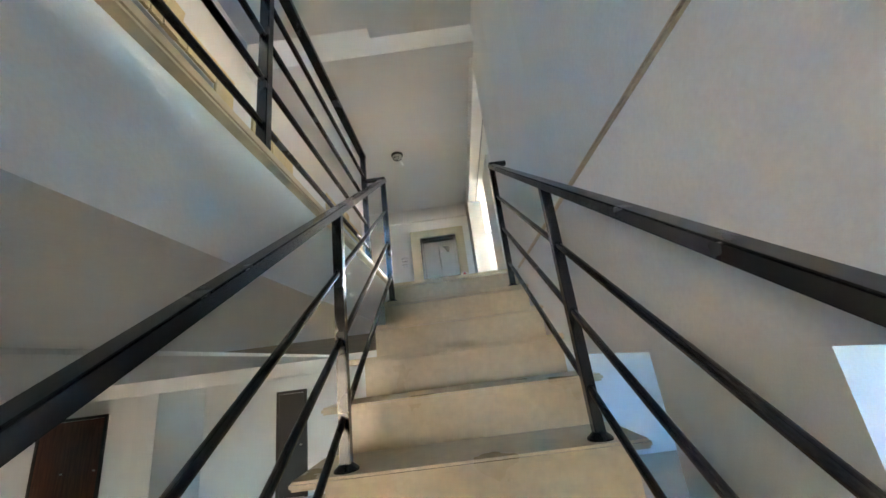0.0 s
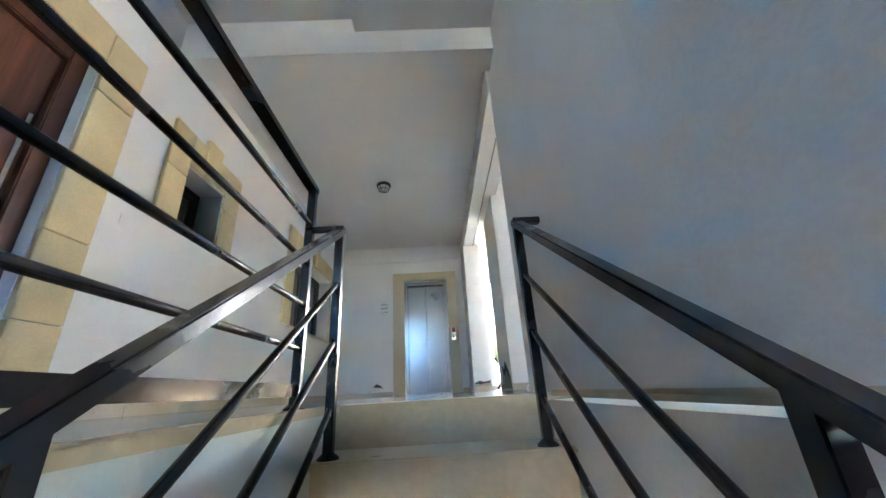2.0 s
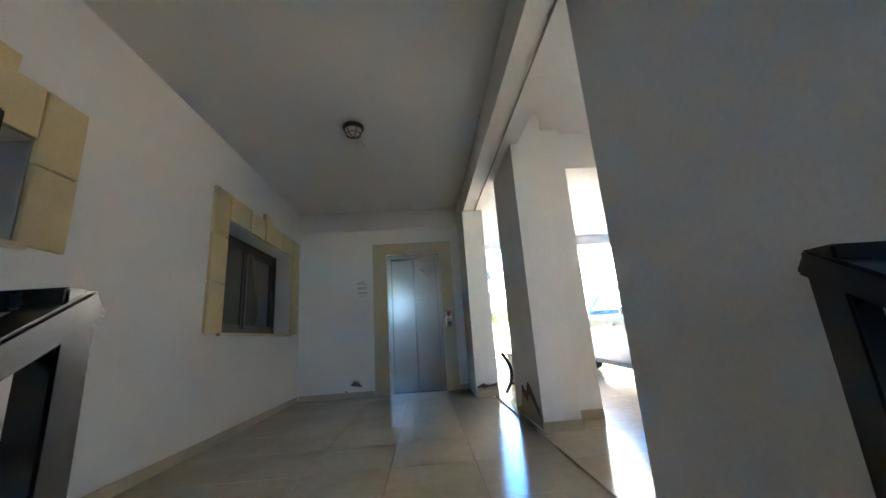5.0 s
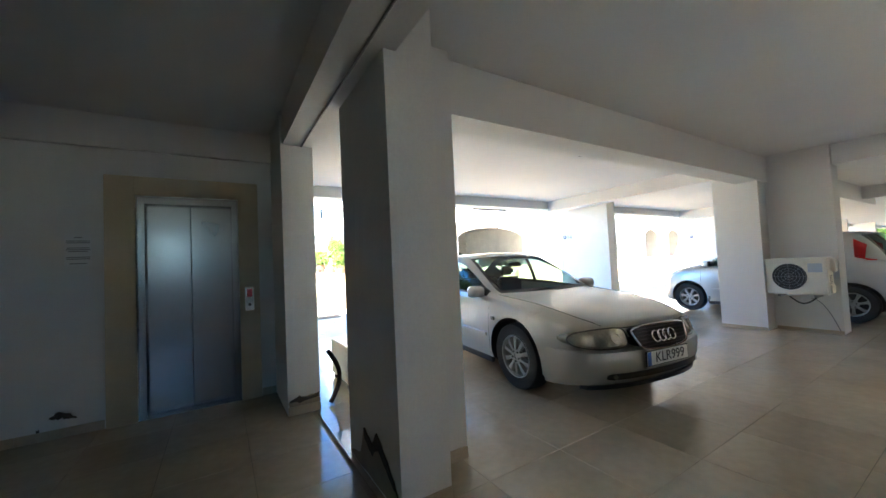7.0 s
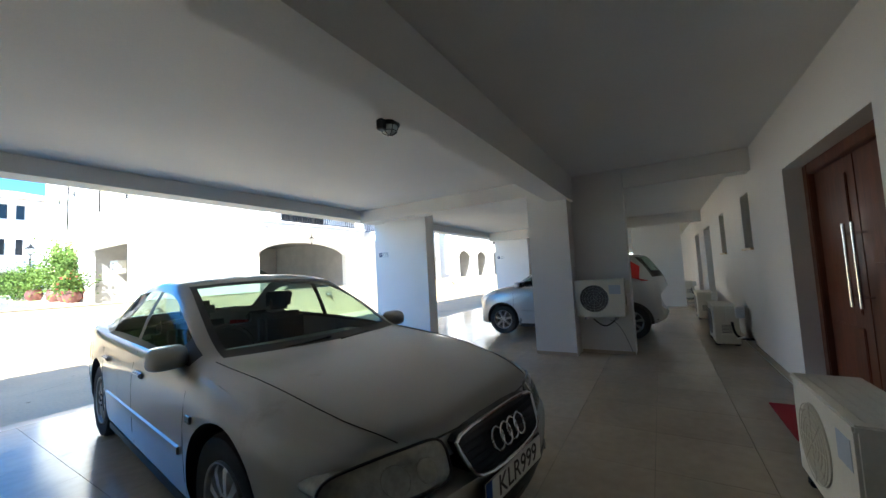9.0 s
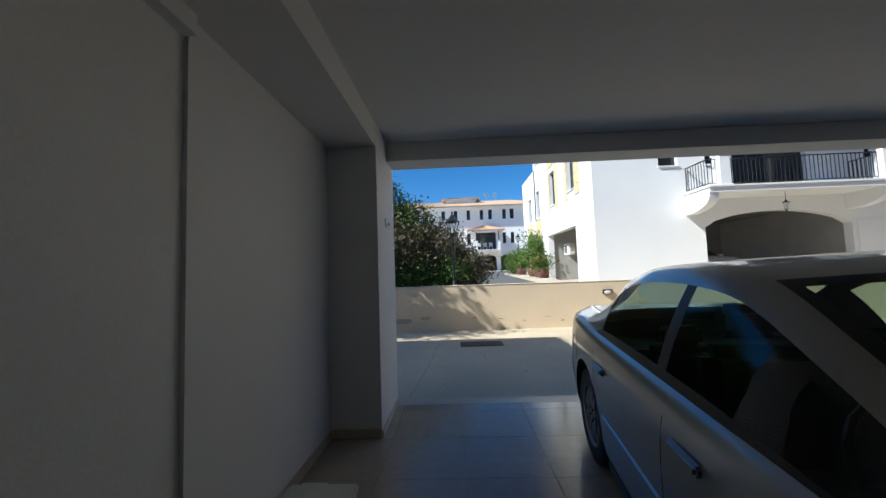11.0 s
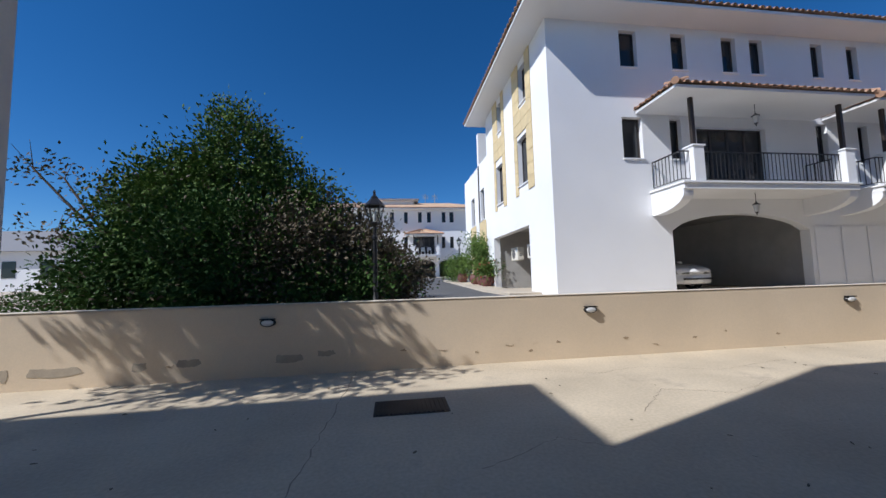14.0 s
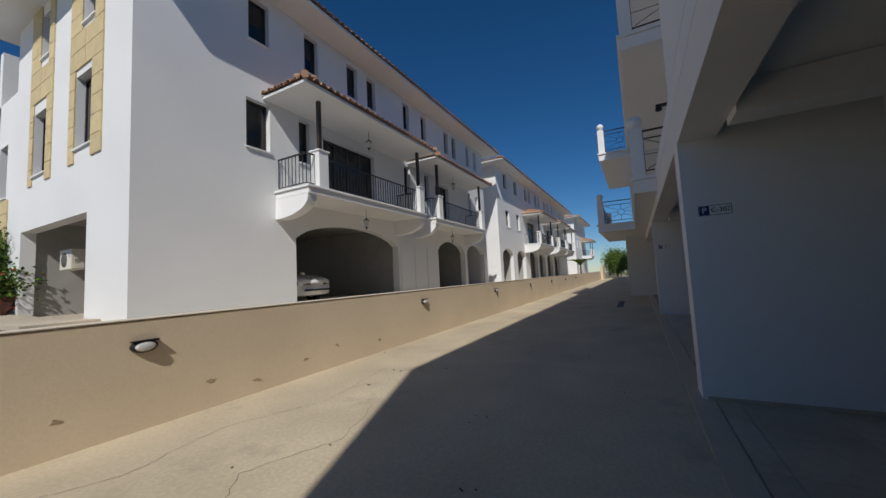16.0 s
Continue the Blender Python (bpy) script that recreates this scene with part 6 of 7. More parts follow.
def balcony(parent, x0, x1, depth, z, roof_z, door, front_y=0.0):
    """A projecting balcony: slab with curved brackets, corner piers, iron balusters, posts and a tiled canopy."""
    y0 = front_y - depth
    part("balcony_slab", Box(x0, x1, y0, front_y - 0.001, z, z + 0.16, 0.008), FACADE, parent)
    part("slab_rim", Box(x0 - 0.05, x1 + 0.05, y0 - 0.05, front_y - 0.002, z + 0.16, z + 0.22, 0.008), FACADE, parent)
    for x in (x0 + 0.005, x1 - 0.305):
        prof = [(front_y - 0.002, z - 0.001), (y0 + 0.05, z - 0.001), (y0 + 0.05, z - 0.10)] + [(y0 + 0.05 + (depth - 0.10) * (1 - math.cos(t)), z - 0.10 - 0.45 * math.sin(t)) for t in np.linspace(0.2, math.pi / 2, 7)] + [(front_y - 0.002, z - 0.55)]
        part("bracket", loft(bmesh.new(), [[(x, y, zz) for y, zz in prof], [(x + 0.30, y, zz) for y, zz in prof]]), FACADE, parent)
    for x in (x0 + 0.62, x1 - 0.12):
        pr = part("pier", Box(x - 0.24, x + 0.0 + 0.10, y0 + 0.02, y0 + 0.36, z + 0.22, z + 1.22, 0.01), FACADE, parent)
        part("pier_cap", Box(x - 0.27, x + 0.13, y0 - 0.01, y0 + 0.39, z + 1.22, z + 1.27, 0.006), FACADE, pr)
        part("canopy_post", Box(x - 0.12, x - 0.02, y0 + 0.13, y0 + 0.23, z + 1.27, roof_z, 0.004), BROWN_FRAME, parent, "dark brown timber post")
    for a, b in (((x0 + 0.10, y0 + 0.19), (x0 + 0.38, y0 + 0.19)), ((x0 + 0.74, y0 + 0.19), (x1 - 0.37, y0 + 0.19)), ((x0 + 0.10, y0 + 0.19), (x0 + 0.10, front_y - 0.02)), ((x1 - 0.08, y0 + 0.36), (x1 - 0.08, front_y - 0.02))):
        a3, b3 = Vector((*a, 0)), Vector((*b, 0))
        L = (b3 - a3).length
        rl = part("balustrade", bar(bmesh.new(), a3 + Vector((0, 0, z + 1.12)), b3 + Vector((0, 0, z + 1.12)), 0.05, 0.03), BLACK_IRON, parent, "black iron balustrade")
        part("lower_rail", bar(bmesh.new(), a3 + Vector((0, 0, z + 0.32)), b3 + Vector((0, 0, z + 0.32)), 0.03, 0.02), BLACK_IRON, rl)
        n = max(2, int(L / 0.13))
        for k in range(n + 1):
            p = a3.lerp(b3, k / n)
            part("baluster", Box(p.x - 0.008, p.x + 0.008, p.y - 0.008, p.y + 0.008, z + 0.33, z + 1.11), BLACK_IRON, rl)
    # canopy
    part("canopy_soffit", Box(x0 - 0.35, x1 + 0.35, y0 - 0.35, front_y - 0.003, roof_z, roof_z + 0.09, 0.008), FACADE, parent)
    e = Vector((0, 0, roof_z + 0.10))
    A, B = Vector((x0 - 0.41, y0 - 0.41, 0)) + e, Vector((x1 + 0.41, y0 - 0.41, 0)) + e
    k = 0.36
    d2 = depth + 0.40
    C, D = Vector((x1 + 0.41 - d2, front_y - 0.01, d2 * k)) + e, Vector((x0 - 0.41 + d2, front_y - 0.01, d2 * k)) + e
    bm = bmesh.new()
    pantile_slope(bm, A, B, C, D)
    pantile_slope(bm, (A.x, front_y - 0.01, A.z), A, D, D)
    pantile_slope(bm, B, (B.x, front_y - 0.01, B.z), C, C)
    can = part("canopy", bm, ROOF_PALE, parent, "small barrel tile canopy")
    bm = bmesh.new()
    tiles_edge(bm, A, B, (0, 1, k))
    tiles_edge(bm, (A.x, front_y, A.z), A, (1, 0, k))
    tagged(part("tile_row", bm, ROOF_TILE, can, "barrel tiles along the canopy"), kind="stuff")
    for P, Q in ((A, D), (B, C)):
        hips = bmesh.new()
        for j in range(8):
            p, q = P.lerp(Q, j / 8), P.lerp(Q, (j + 1.15) / 8)
            rod(hips, p + Vector((0, 0, 0.05)), q + Vector((0, 0, 0.05)), 0.10, 0.075, seg=8)
        part("hip_tile_row", hips, ROOF_TILE, can)
    if door:
        facade_window(parent, "y", front_y + 0.005, door[0], door[1], z + 0.24, z + 2.35, -1, False, 4)


# Greyer than the facade: the shade inside the garage bays is put into this colour.
FLAT_IN = mat("plaster_greyed_for_shade", (0.42, 0.41, 0.39), 0.85, var=0.12, bump=0.3)


def apartment(name, label, origin, length, deep, win2, win1, arches, balconies, side=None, first_bay=None):
    """A three-storey white building, its front facing the drive. Openings are given along the front in metres from its corner."""
    ob = thing(name, pose(*origin), label, "building", "white apartment buildings")
    H = 8.60
    holes = [(a, b, 7.16, 8.38) for a, b in win2] + [(a, b, 4.20, 5.52) for a, b in win1] + [(a, b, -0.02, t) for a, b, t in arches]
    for b in balconies:
        holes.append((b[5], b[6], b[3] + 0.24, b[3] + 2.35))
    part("front_wall", holed(bmesh.new(), "y", 0.0, 0.30, 0.0, length, -0.02, H, holes), FACADE, ob)
    for a, b, t in arches:
        part("arch", arch_fill(bmesh.new(), "y", 0.002, 0.298, a, b, t - min(0.55, (b - a) * 0.16 + 0.12), t + 0.001), FACADE, ob)
    side_holes = side["windows"] + side["garage"] if side else []
    part("side_wall", holed(bmesh.new(), "x", 0.0, 0.30, 0.30, side["high"] if side else deep, -0.02, H, side_holes), FACADE, ob)
    part("far_wall", Box(length - 0.30, length, 0.30, deep, -0.02, H), FACADE, ob)
    part("back_closure", Box(0.0, length, deep, deep + 0.30, -0.02, H), FACADE, ob)
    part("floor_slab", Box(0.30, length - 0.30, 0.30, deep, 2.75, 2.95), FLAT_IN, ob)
    part("garage_back", Box(0.30, length - 0.30, 6.6, 6.8, -0.02, 2.75), FLAT_IN, ob, "garage back wall, greyed to look shaded")
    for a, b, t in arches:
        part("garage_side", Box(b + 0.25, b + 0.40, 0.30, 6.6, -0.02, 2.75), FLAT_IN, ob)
        d0 = 0.52 * (b - a) + 0.3
        if b - a < 4.0:
            part("garage_door", Box(b + 0.20, b + 0.248, d0, d0 + 1.25, 0.0, 2.10, 0.006), BROWN_FRAME, ob, "dark brown door inside the garage")
    for a, b in win2:
        facade_window(ob, "y", 0.0, a, b, 7.16, 8.38, -1)
    for a, b in win1:
        facade_window(ob, "y", 0.0, a, b, 4.20, 5.52, -1)
    for x0, x1, dp, z, rz, d0, d1 in balconies:
        balcony(ob, x0, x1, dp, z, rz, (d0, d1))
    hip_roof(ob, 0.0, length, 0.0, (side["high"] if side else deep), H)
    if side:
        for a0, a1, z0, z1 in side["windows"]:
            facade_window(ob, "x", 0.0, a0, a1, z0, z1, -1)
        for a0, a1, z0, z1, rows in side["stone"]:
            h = (z1 - z0) / rows
            for k in range(rows):
                zz0, zz1 = z0 + h * k, z0 + h * (k + 1)
                cells = [(a0, a1)]
                for w0, w1, v0, v1 in side["windows"]:
                    if v0 < zz1 - 0.02 and v1 > zz0 + 0.02 and a0 < w0 and a1 > w1:
                        cells = [(a0, w0), (w1, a1)]
                for c0, c1 in cells:
                    mid = (c0 + c1) / 2 if c1 - c0 > 1.0 else None
                    for u0, u1 in (((c0, mid), (mid, c1)) if mid else ((c0, c1),)):
                        part("cladding_block", Box(-0.032, -0.001, u0 + 0.006, u1 - 0.006, zz0 + 0.006, zz1 - 0.006, 0.003), SANDSTONE, ob)
    return ob


SIDE_A = {"high": 7.3, "windows": [(1.75, 2.45, 6.97, 8.35), (4.65, 5.28, 7.05, 8.30), (1.85, 2.80, 3.98, 5.74), (4.70, 5.68, 3.85, 5.58)], "garage": [(2.0, 6.5, -0.02, 2.42)],
          "stone": [(1.30, 3.15, 3.65, 8.59, 11), (4.30, 6.0, 3.60, 8.59, 11)]}
apartment("apartment_building", "white three-storey apartment building with balconies and stone-clad side windows", (7.1, 19.47, 0.72), 18.7, 9.0,
          [(2.46, 3.06), (4.28, 4.82), (6.14, 6.68), (7.21, 7.72), (9.62, 10.08), (11.1, 11.56), (13.43, 13.88), (14.36, 14.82), (16.2, 16.62), (17.3, 17.72)],
          [(2.38, 3.06), (4.02, 4.42), (9.5, 9.95), (11.2, 11.6), (16.2, 16.6), (17.3, 17.7)],
          [(3.85, 8.85, 2.48), (12.2, 15.3, 2.48), (15.6, 18.2, 2.48)],
          [(3.2, 9.0, 1.30, 2.93, 5.62, 4.95, 7.5), (10.1, 15.7, 1.15, 2.93, 5.62, 12.2, 13.6)], SIDE_A)
apartment("apartment_building", "long white three-storey apartment building further along the drive", (28.4, 19.47, 0.72), 28.0, 9.0,
          [(1.7, 2.5), (4.4, 5.2), (7.6, 8.4), (8.9, 9.6), (11.3, 12.0), (12.6, 13.3), (15.2, 15.9), (16.6, 17.3), (19.4, 20.1), (21.0, 21.7), (23.4, 24.1), (25.4, 26.1)],
          [(1.8, 2.7), (4.6, 5.5)],
          [(0.6, 3.1, 2.55), (4.2, 6.6, 2.55), (8.1, 10.9, 2.7), (11.6, 14.2, 2.6), (15.2, 18.0, 2.6), (19.0, 22.0, 2.6)],
          [(6.6, 12.4, 1.4, 2.93, 5.62, 8.0, 10.5), (14.2, 19.0, 1.6, 2.93, 5.62, 16.0, 17.6), (20.4, 25.4, 1.4, 2.93, 5.62, 22.0, 24.0)])
apartment("apartment_building", "white apartment building at the far end of the drive", (61.0, 18.9, 0.72), 13.0, 9.0,
          [(2.0, 2.8), (5.0, 5.8), (8.0, 8.8)], [(2.0, 2.8), (5.0, 5.8)], [(1.0, 4.0, 2.5)], [(7.0, 11.0, 1.5, 2.80, 5.35, 8.0, 9.6)])
hi_wing = thing("garden_wing", pose(7.1, 26.77, 0.72), "lower white wing behind the corner building", "building")
part("wing_wall", holed(bmesh.new(), "x", 0.0, 0.3, 0.0, 5.4, -0.02, 6.75, [(0.75, 1.55, 3.65, 5.3), (3.0, 3.85, 3.6, 5.25)]), FACADE, hi_wing)
part("wing_end", Box(0.0, 12.0, 5.4, 5.7, -0.02, 6.75), FACADE, hi_wing)
part("wing_front", Box(0.302, 12.0, 1.72, 1.99, -0.02, 6.75), FACADE, hi_wing)
part("wing_top", Box(0.302, 12.0, 2.0, 5.4, 6.4, 6.6), FACADE, hi_wing)
for a in ((0.75, 1.55, 3.65, 5.3), (3.0, 3.85, 3.6, 5.25)):
    facade_window(hi_wing, "x", 0.0, *a, -1)
for a0, a1 in ((0.45, 1.85), (2.7, 4.15)):
    for k in range(8):
        z0 = 0.2 + 0.42 * k
        part("cladding_block", Box(-0.032, -0.001, a0 + 0.006, a1 - 0.006, z0 + 0.006, z0 + 0.414, 0.003), SANDSTONE, hi_wing)
for x, y, z in ((13.2, 18.55, 6.338), (13.0, 18.6, 3.648), (20.0, 18.8, 6.338), (19.6, 18.8, 3.648)):
    lantern(pose(x, y, z), "small black iron lantern hanging under the balcony")
for yy in (22.6, 24.6):
    ac_unit(pose(7.75, yy, 2.05, 0, 0, 90), "white air conditioner high on the garage wall", feet=False, pipes=False)
for x0 in (16.1, 17.15, 18.2):
    tagged(part("shutter_panel", Box(x0, x0 + 0.9, 19.44, 19.466, 0.74, 2.75, 0.01), FACADE, None, "white panelled cupboard door in the shade"), category="panel", group="cupboard doors")
far = apartment("apartment_building", "white three-storey building with a small roof tower closing the estate road", (-14.0, 50.0, 0.45), 28.0, 9.0,
                [(10.0, 10.5), (11.2, 11.7), (12.4, 12.9), (14.5, 14.95), (16.0, 16.45), (17.58, 18.0), (19.17, 19.6), (20.2, 20.65), (21.9, 22.35), (22.8, 23.3), (25.0, 25.5)],
                [(10.0, 10.5), (11.2, 11.7), (12.4, 12.9), (15.95, 16.45), (17.55, 17.98), (21.84, 22.25), (22.8, 23.25)],
                [(18.42, 21.02, 2.98), (21.48, 23.64, 2.90)],
                [(18.0, 21.4, 1.5, 3.2, 5.55, 18.6, 21.0)])
part("tower", Box(15.0, 18.9, 2.5, 6.0, 9.0, 10.2), FACADE, far)
hip_roof(far, 15.0, 18.9, 2.5, 6.0, 10.2, 0.5, 0.6, "tower_roof", None, False)
for x in (20.4, 21.6):
    bm = rod(bmesh.new(), (x, 4.0, 9.9), (x, 4.0, 11.4), 0.04, seg=6)
    for k in range(4):
        rod(bm, (x - 0.35, 4.0, 10.8 + 0.15 * k), (x + 0.35, 4.0, 10.8 + 0.15 * k), 0.02, seg=4)
    part("aerial", bm, GREY_PLASTIC, far)


# ---- this block's balconies over the drive ----
def street_balcony(x0, x1, y0, y1, z, label):
    ob = thing("balcony", I4, label, "balcony", "balconies over the drive")
    part("slab", Box(x0, x1, y0, y1, z, z + 0.26, 0.01), FACADE, ob)
    part("slab_rim", Box(x0 - 0.05, x1 + 0.05, y0, y1 + 0.05, z + 0.261, z + 0.33, 0.008), FACADE, ob)
    for x in (x0 + 0.14, x1 - 0.14):
        p = part("pier", Box(x - 0.12, x + 0.12, y1 - 0.25, y1 - 0.01, z + 0.33, z + 1.33, 0.01), FACADE, ob)
        part("ball_finial", lathe(bmesh.new(), [(0.05, 0), (0.07, 0.02), (0.125, 0.09), (0.14, 0.16), (0.11, 0.24), (0.04, 0.285)], (x, y1 - 0.13, z + 1.33), 16), FACADE, p, "", True)
    for a, b in (((x0 + 0.10, y0), (x0 + 0.10, y1 - 0.25)), ((x0 + 0.28, y1 - 0.13), (x1 - 0.28, y1 - 0.13))):
        a3, b3 = Vector((*a, z)), Vector((*b, z))
        rl = part("balustrade", bar(bmesh.new(), a3 + Vector((0, 0, 1.26)), b3 + Vector((0, 0, 1.26)), 0.05, 0.03), BLACK_IRON, ob, "black iron balustrade with rings")
        for h in (0.45, 1.10):
            part("rail_bar", bar(bmesh.new(), a3 + Vector((0, 0, h)), b3 + Vector((0, 0, h)), 0.03, 0.02), BLACK_IRON, rl)
        n = max(1, round((b3 - a3).length / 1.1))
        for k in range(n + 1):
            q = a3.lerp(b3, k / n)
            part("upright", Box(q.x - 0.012, q.x + 0.012, q.y - 0.012, q.y + 0.012, z + 0.34, z + 1.25), BLACK_IRON, rl)
        for k in range(n):
            p0, p1 = a3.lerp(b3, k / n), a3.lerp(b3, (k + 1) / n)
            c = (p0 + p1) / 2 + Vector((0, 0, 0.78))
            al = (p1 - p0).normalized()
            ring = [c + al * (0.12 * math.cos(t)) + Vector((0, 0, 0.12 * math.sin(t))) for t in np.linspace(0, 2 * math.pi, 17)]
            part("ring", strip(bmesh.new(), ring, 0.009, 5), BLACK_IRON, rl)
            sp = bmesh.new()
            for t in np.linspace(0, 2 * math.pi, 9)[:-1]:
                rod(sp, c + al * (0.12 * math.cos(t)) + Vector((0, 0, 0.12 * math.sin(t))), c + al * (0.5 * (p1 - p0).length * max(-1, min(1, 1.3 * math.cos(t)))) + Vector((0, 0, 0.32 * max(-1, min(1, 1.3 * math.sin(t))))), 0.007, seg=5)
            part("spokes", sp, BLACK_IRON, rl)


street_balcony(12.0, 19.6, 9.41, 10.90, 2.78, "white balcony with ball finials and ringed iron railing")
street_balcony(20.2, 26.4, 9.41, 12.25, 2.85, "further white balcony standing out over the drive")
street_balcony(12.0, 19.6, 9.41, 10.90, 5.78, "upper white balcony with ball finials")
street_balcony(20.2, 26.4, 9.41, 12.0, 5.85, "further upper white balcony")
structure("pier_drive", Box(23.6, 24.2, 9.8, 11.35, -0.06, 2.85), WHITE, "white pier under the far balcony", "pier")
sat = thing("wall_lamp", pose(12.4, 10.3, 4.6), "small black wall lamp above the balcony", "lamp")
part("body", Box(-0.05, 0.05, -0.9, 0.05, -0.02, 0.02), BLACK_IRON, sat)
part("head", lathe(bmesh.new(), [(0.02, 0), (0.07, -0.08), (0.06, -0.10)], seg=12), BLACK_IRON, sat)


# ---- the drive ----
grate = thing("drain_grate", pose(2.13, 13.40, -0.03), "dark iron drain grate let into the concrete", "drain grate")
part("grate_frame", Box(0, 0.82, 0, 0.46, 0.001, 0.006), GRATE, grate)
for k in range(16):
    part("grate_bar", Box(0.025 + 0.05 * k, 0.05 + 0.05 * k, 0.02, 0.44, 0.006, 0.013), GRATE, grate)
grate2 = thing("manhole_cover", pose(5.75, 10.85, -0.03), "square concrete manhole cover in the drive", "manhole cover")
part("cover", Box(0, 0.55, 0, 0.5, 0.001, 0.008, 0.002), CONCRETE, grate2)
grate3 = thing("drain_grate", pose(17.8, 11.4, -0.03), "long dark iron drain grate across the drive", "drain grate")
part("grate_frame", Box(0, 2.6, 0, 1.5, 0.001, 0.006), CONCRETE, grate3)
part("grate_slot", Box(0.1, 2.5, 0.1, 0.3, 0.006, 0.010), GRATE, grate3)
CRACK = mat("dark_crack", (0.26, 0.21, 0.16), 0.95, var=0.3, fine=40)


def crack(pts, w, z=-0.0295):
    """A wandering hairline crack in the concrete."""
    rnd = random.Random(int(pts[0][0] * 991 + pts[0][1] * 77))
    fine = []
    for (x0, y0), (x1, y1) in zip(pts, pts[1:]):
        for k in range(10):
            fine.append((x0 + (x1 - x0) * k / 10 + rnd.uniform(-0.02, 0.02), y0 + (y1 - y0) * k / 10 + rnd.uniform(-0.02, 0.02)))
    bm = bmesh.new()
    for (x0, y0), (x1, y1) in zip(fine, fine[1:]):
        ww = w * rnd.uniform(0.4, 1.2)
        d = Vector((x1 - x0, y1 - y0, 0)).normalized().cross(Vector((0, 0, 1))) * ww
        lo = [bm.verts.new((x0 - d.x, y0 - d.y, z)), bm.verts.new((x0 + d.x, y0 + d.y, z)), bm.verts.new((x1 + d.x, y1 + d.y, z)), bm.verts.new((x1 - d.x, y1 - d.y, z))]
        bm.faces.new(lo)
    return structure("crack", bm, CRACK, "dark hairline crack in the concrete", "crack")


crack([(1.76, 15.33), (1.72, 14.2), (1.66, 12.8), (1.58, 11.5), (1.5, 10.55)], 0.005, -0.0275)
crack([(4.3, 14.9), (5.2, 14.4), (6.1, 14.6), (7.0, 14.2), (8.6, 14.5)], 0.0028, -0.0275)
crack([(4.9, 13.0), (5.6, 13.6), (6.3, 13.3), (7.4, 13.7)], 0.0028, -0.0275)
crack([(3.0, 12.2), (3.8, 12.6), (4.2, 12.3)], 0.0028, -0.0275)
crack([(9.5, 14.4), (11.0, 13.2), (13.0, 13.6), (16.0, 12.4)], 0.003, -0.0275)
structure("threshold_strip", Box(1.43, 60.0, 10.40, Y_FRONT + 0.10, -0.06, -0.004, 0.004), SKIRT, "stone threshold along the open bays", "threshold")
rl = random.Random(5)
lit = bmesh.new()
for k in range(70):
    x, y = rl.uniform(-1, 14), rl.uniform(11.0, 15.2)
    s = rl.uniform(0.012, 0.03)
    bmesh.ops.create_circle(lit, cap_ends=True, segments=5, radius=s, matrix=Matrix.Translation((x, y, -0.022)) @ Euler((rl.uniform(-0.3, 0.3), rl.uniform(-0.3, 0.3), rl.uniform(0, 6))).to_matrix().to_4x4() @ Matrix.Diagonal((1, 0.5, 1, 1)))
tagged(part("leaf_litter", lit, LEAF_DRY, None, "scattered dry leaves on the concrete drive"), category="leaves", kind="stuff")

# wall lights and repaired plaster
for x in (0.46, 5.70, 11.03, 15.8, 20.4, 25.0, 29.6, 34.2):
    wl = thing("wall_light", pose(x, 15.329, 0.78), "small oval bulkhead light on the cream garden wall", "wall light", "garden wall lights")
    part("housing", lathe(bmesh.new(), [(0.115, 0), (0.115, 0.03), (0.10, 0.05)], seg=24, m=pose(0, 0, 0, 90) @ Matrix.Diagonal((1, 0.55, 1, 1))), BLACK_IRON, wl, "", True)
    part("lens", lathe(bmesh.new(), [(0.09, 0.048), (0.07, 0.075), (0.03, 0.085)], seg=24, m=pose(0, 0, 0, 90) @ Matrix.Diagonal((1, 0.55, 1, 1))), LAMP_GLASS, wl, "ribbed glass lens", True)
    part("hood", Box(-0.115, 0.115, -0.07, -0.001, 0.045, 0.062, 0.006), BLACK_IRON, wl)
for x0, x1, z0, z1 in ((-3.72, -3.12, 0.13, 0.25), (-3.06, -2.94, 0.10, 0.28), (-2.73, -2.02, 0.14, 0.27), (-1.40, -1.20, 0.15, 0.28), (-0.81, -0.47, 0.18, 0.29), (0.57, 0.98, 0.16, 0.29), (1.18, 1.45, 0.23, 0.32)):
    w, h = x1 - x0, z1 - z0
    pts = [(x0, z0 + 0.15 * h), (x0 + 0.06 * w, z1), (x0 + 0.45 * w, z1 - 0.12 * h), (x1 - 0.10 * w, z1 - 0.02 * h), (x1, z0 + 0.35 * h), (x0 + 0.6 * w, z0), (x0 + 0.2 * w, z0 + 0.05 * h)]
    crumble("plaster_repair", "grey cement patch on the garden wall", 15.329, pts, 0.004)
FLAKE = mat("flaked_paint_edge", (0.42, 0.31, 0.20), 0.9, var=0.3, fine=60)
for k, (x, z) in enumerate(((3.13, 0.22), (3.7, 0.16), (4.25, 0.24), (4.6, 0.14), (5.1, 0.27), (6.34, 0.26), (6.9, 0.13), (7.68, 0.22), (8.3, 0.30), (2.5, 0.26), (-0.9, 0.2), (9.4, 0.2))):
    r2 = random.Random(k)
    w = r2.uniform(0.03, 0.08)
    pts = [(x - w, z + r2.uniform(-0.02, 0.02)), (x - w * 0.4, z + r2.uniform(0.005, 0.03)), (x + w * 0.3, z + r2.uniform(0.0, 0.03)), (x + w, z + r2.uniform(-0.02, 0.03)), (x + w * 0.3, z - 0.012)]
    crumble("paint_flake", "small flake of lifted paint on the garden wall", 15.329, pts, 0.004, "y", FLAKE)
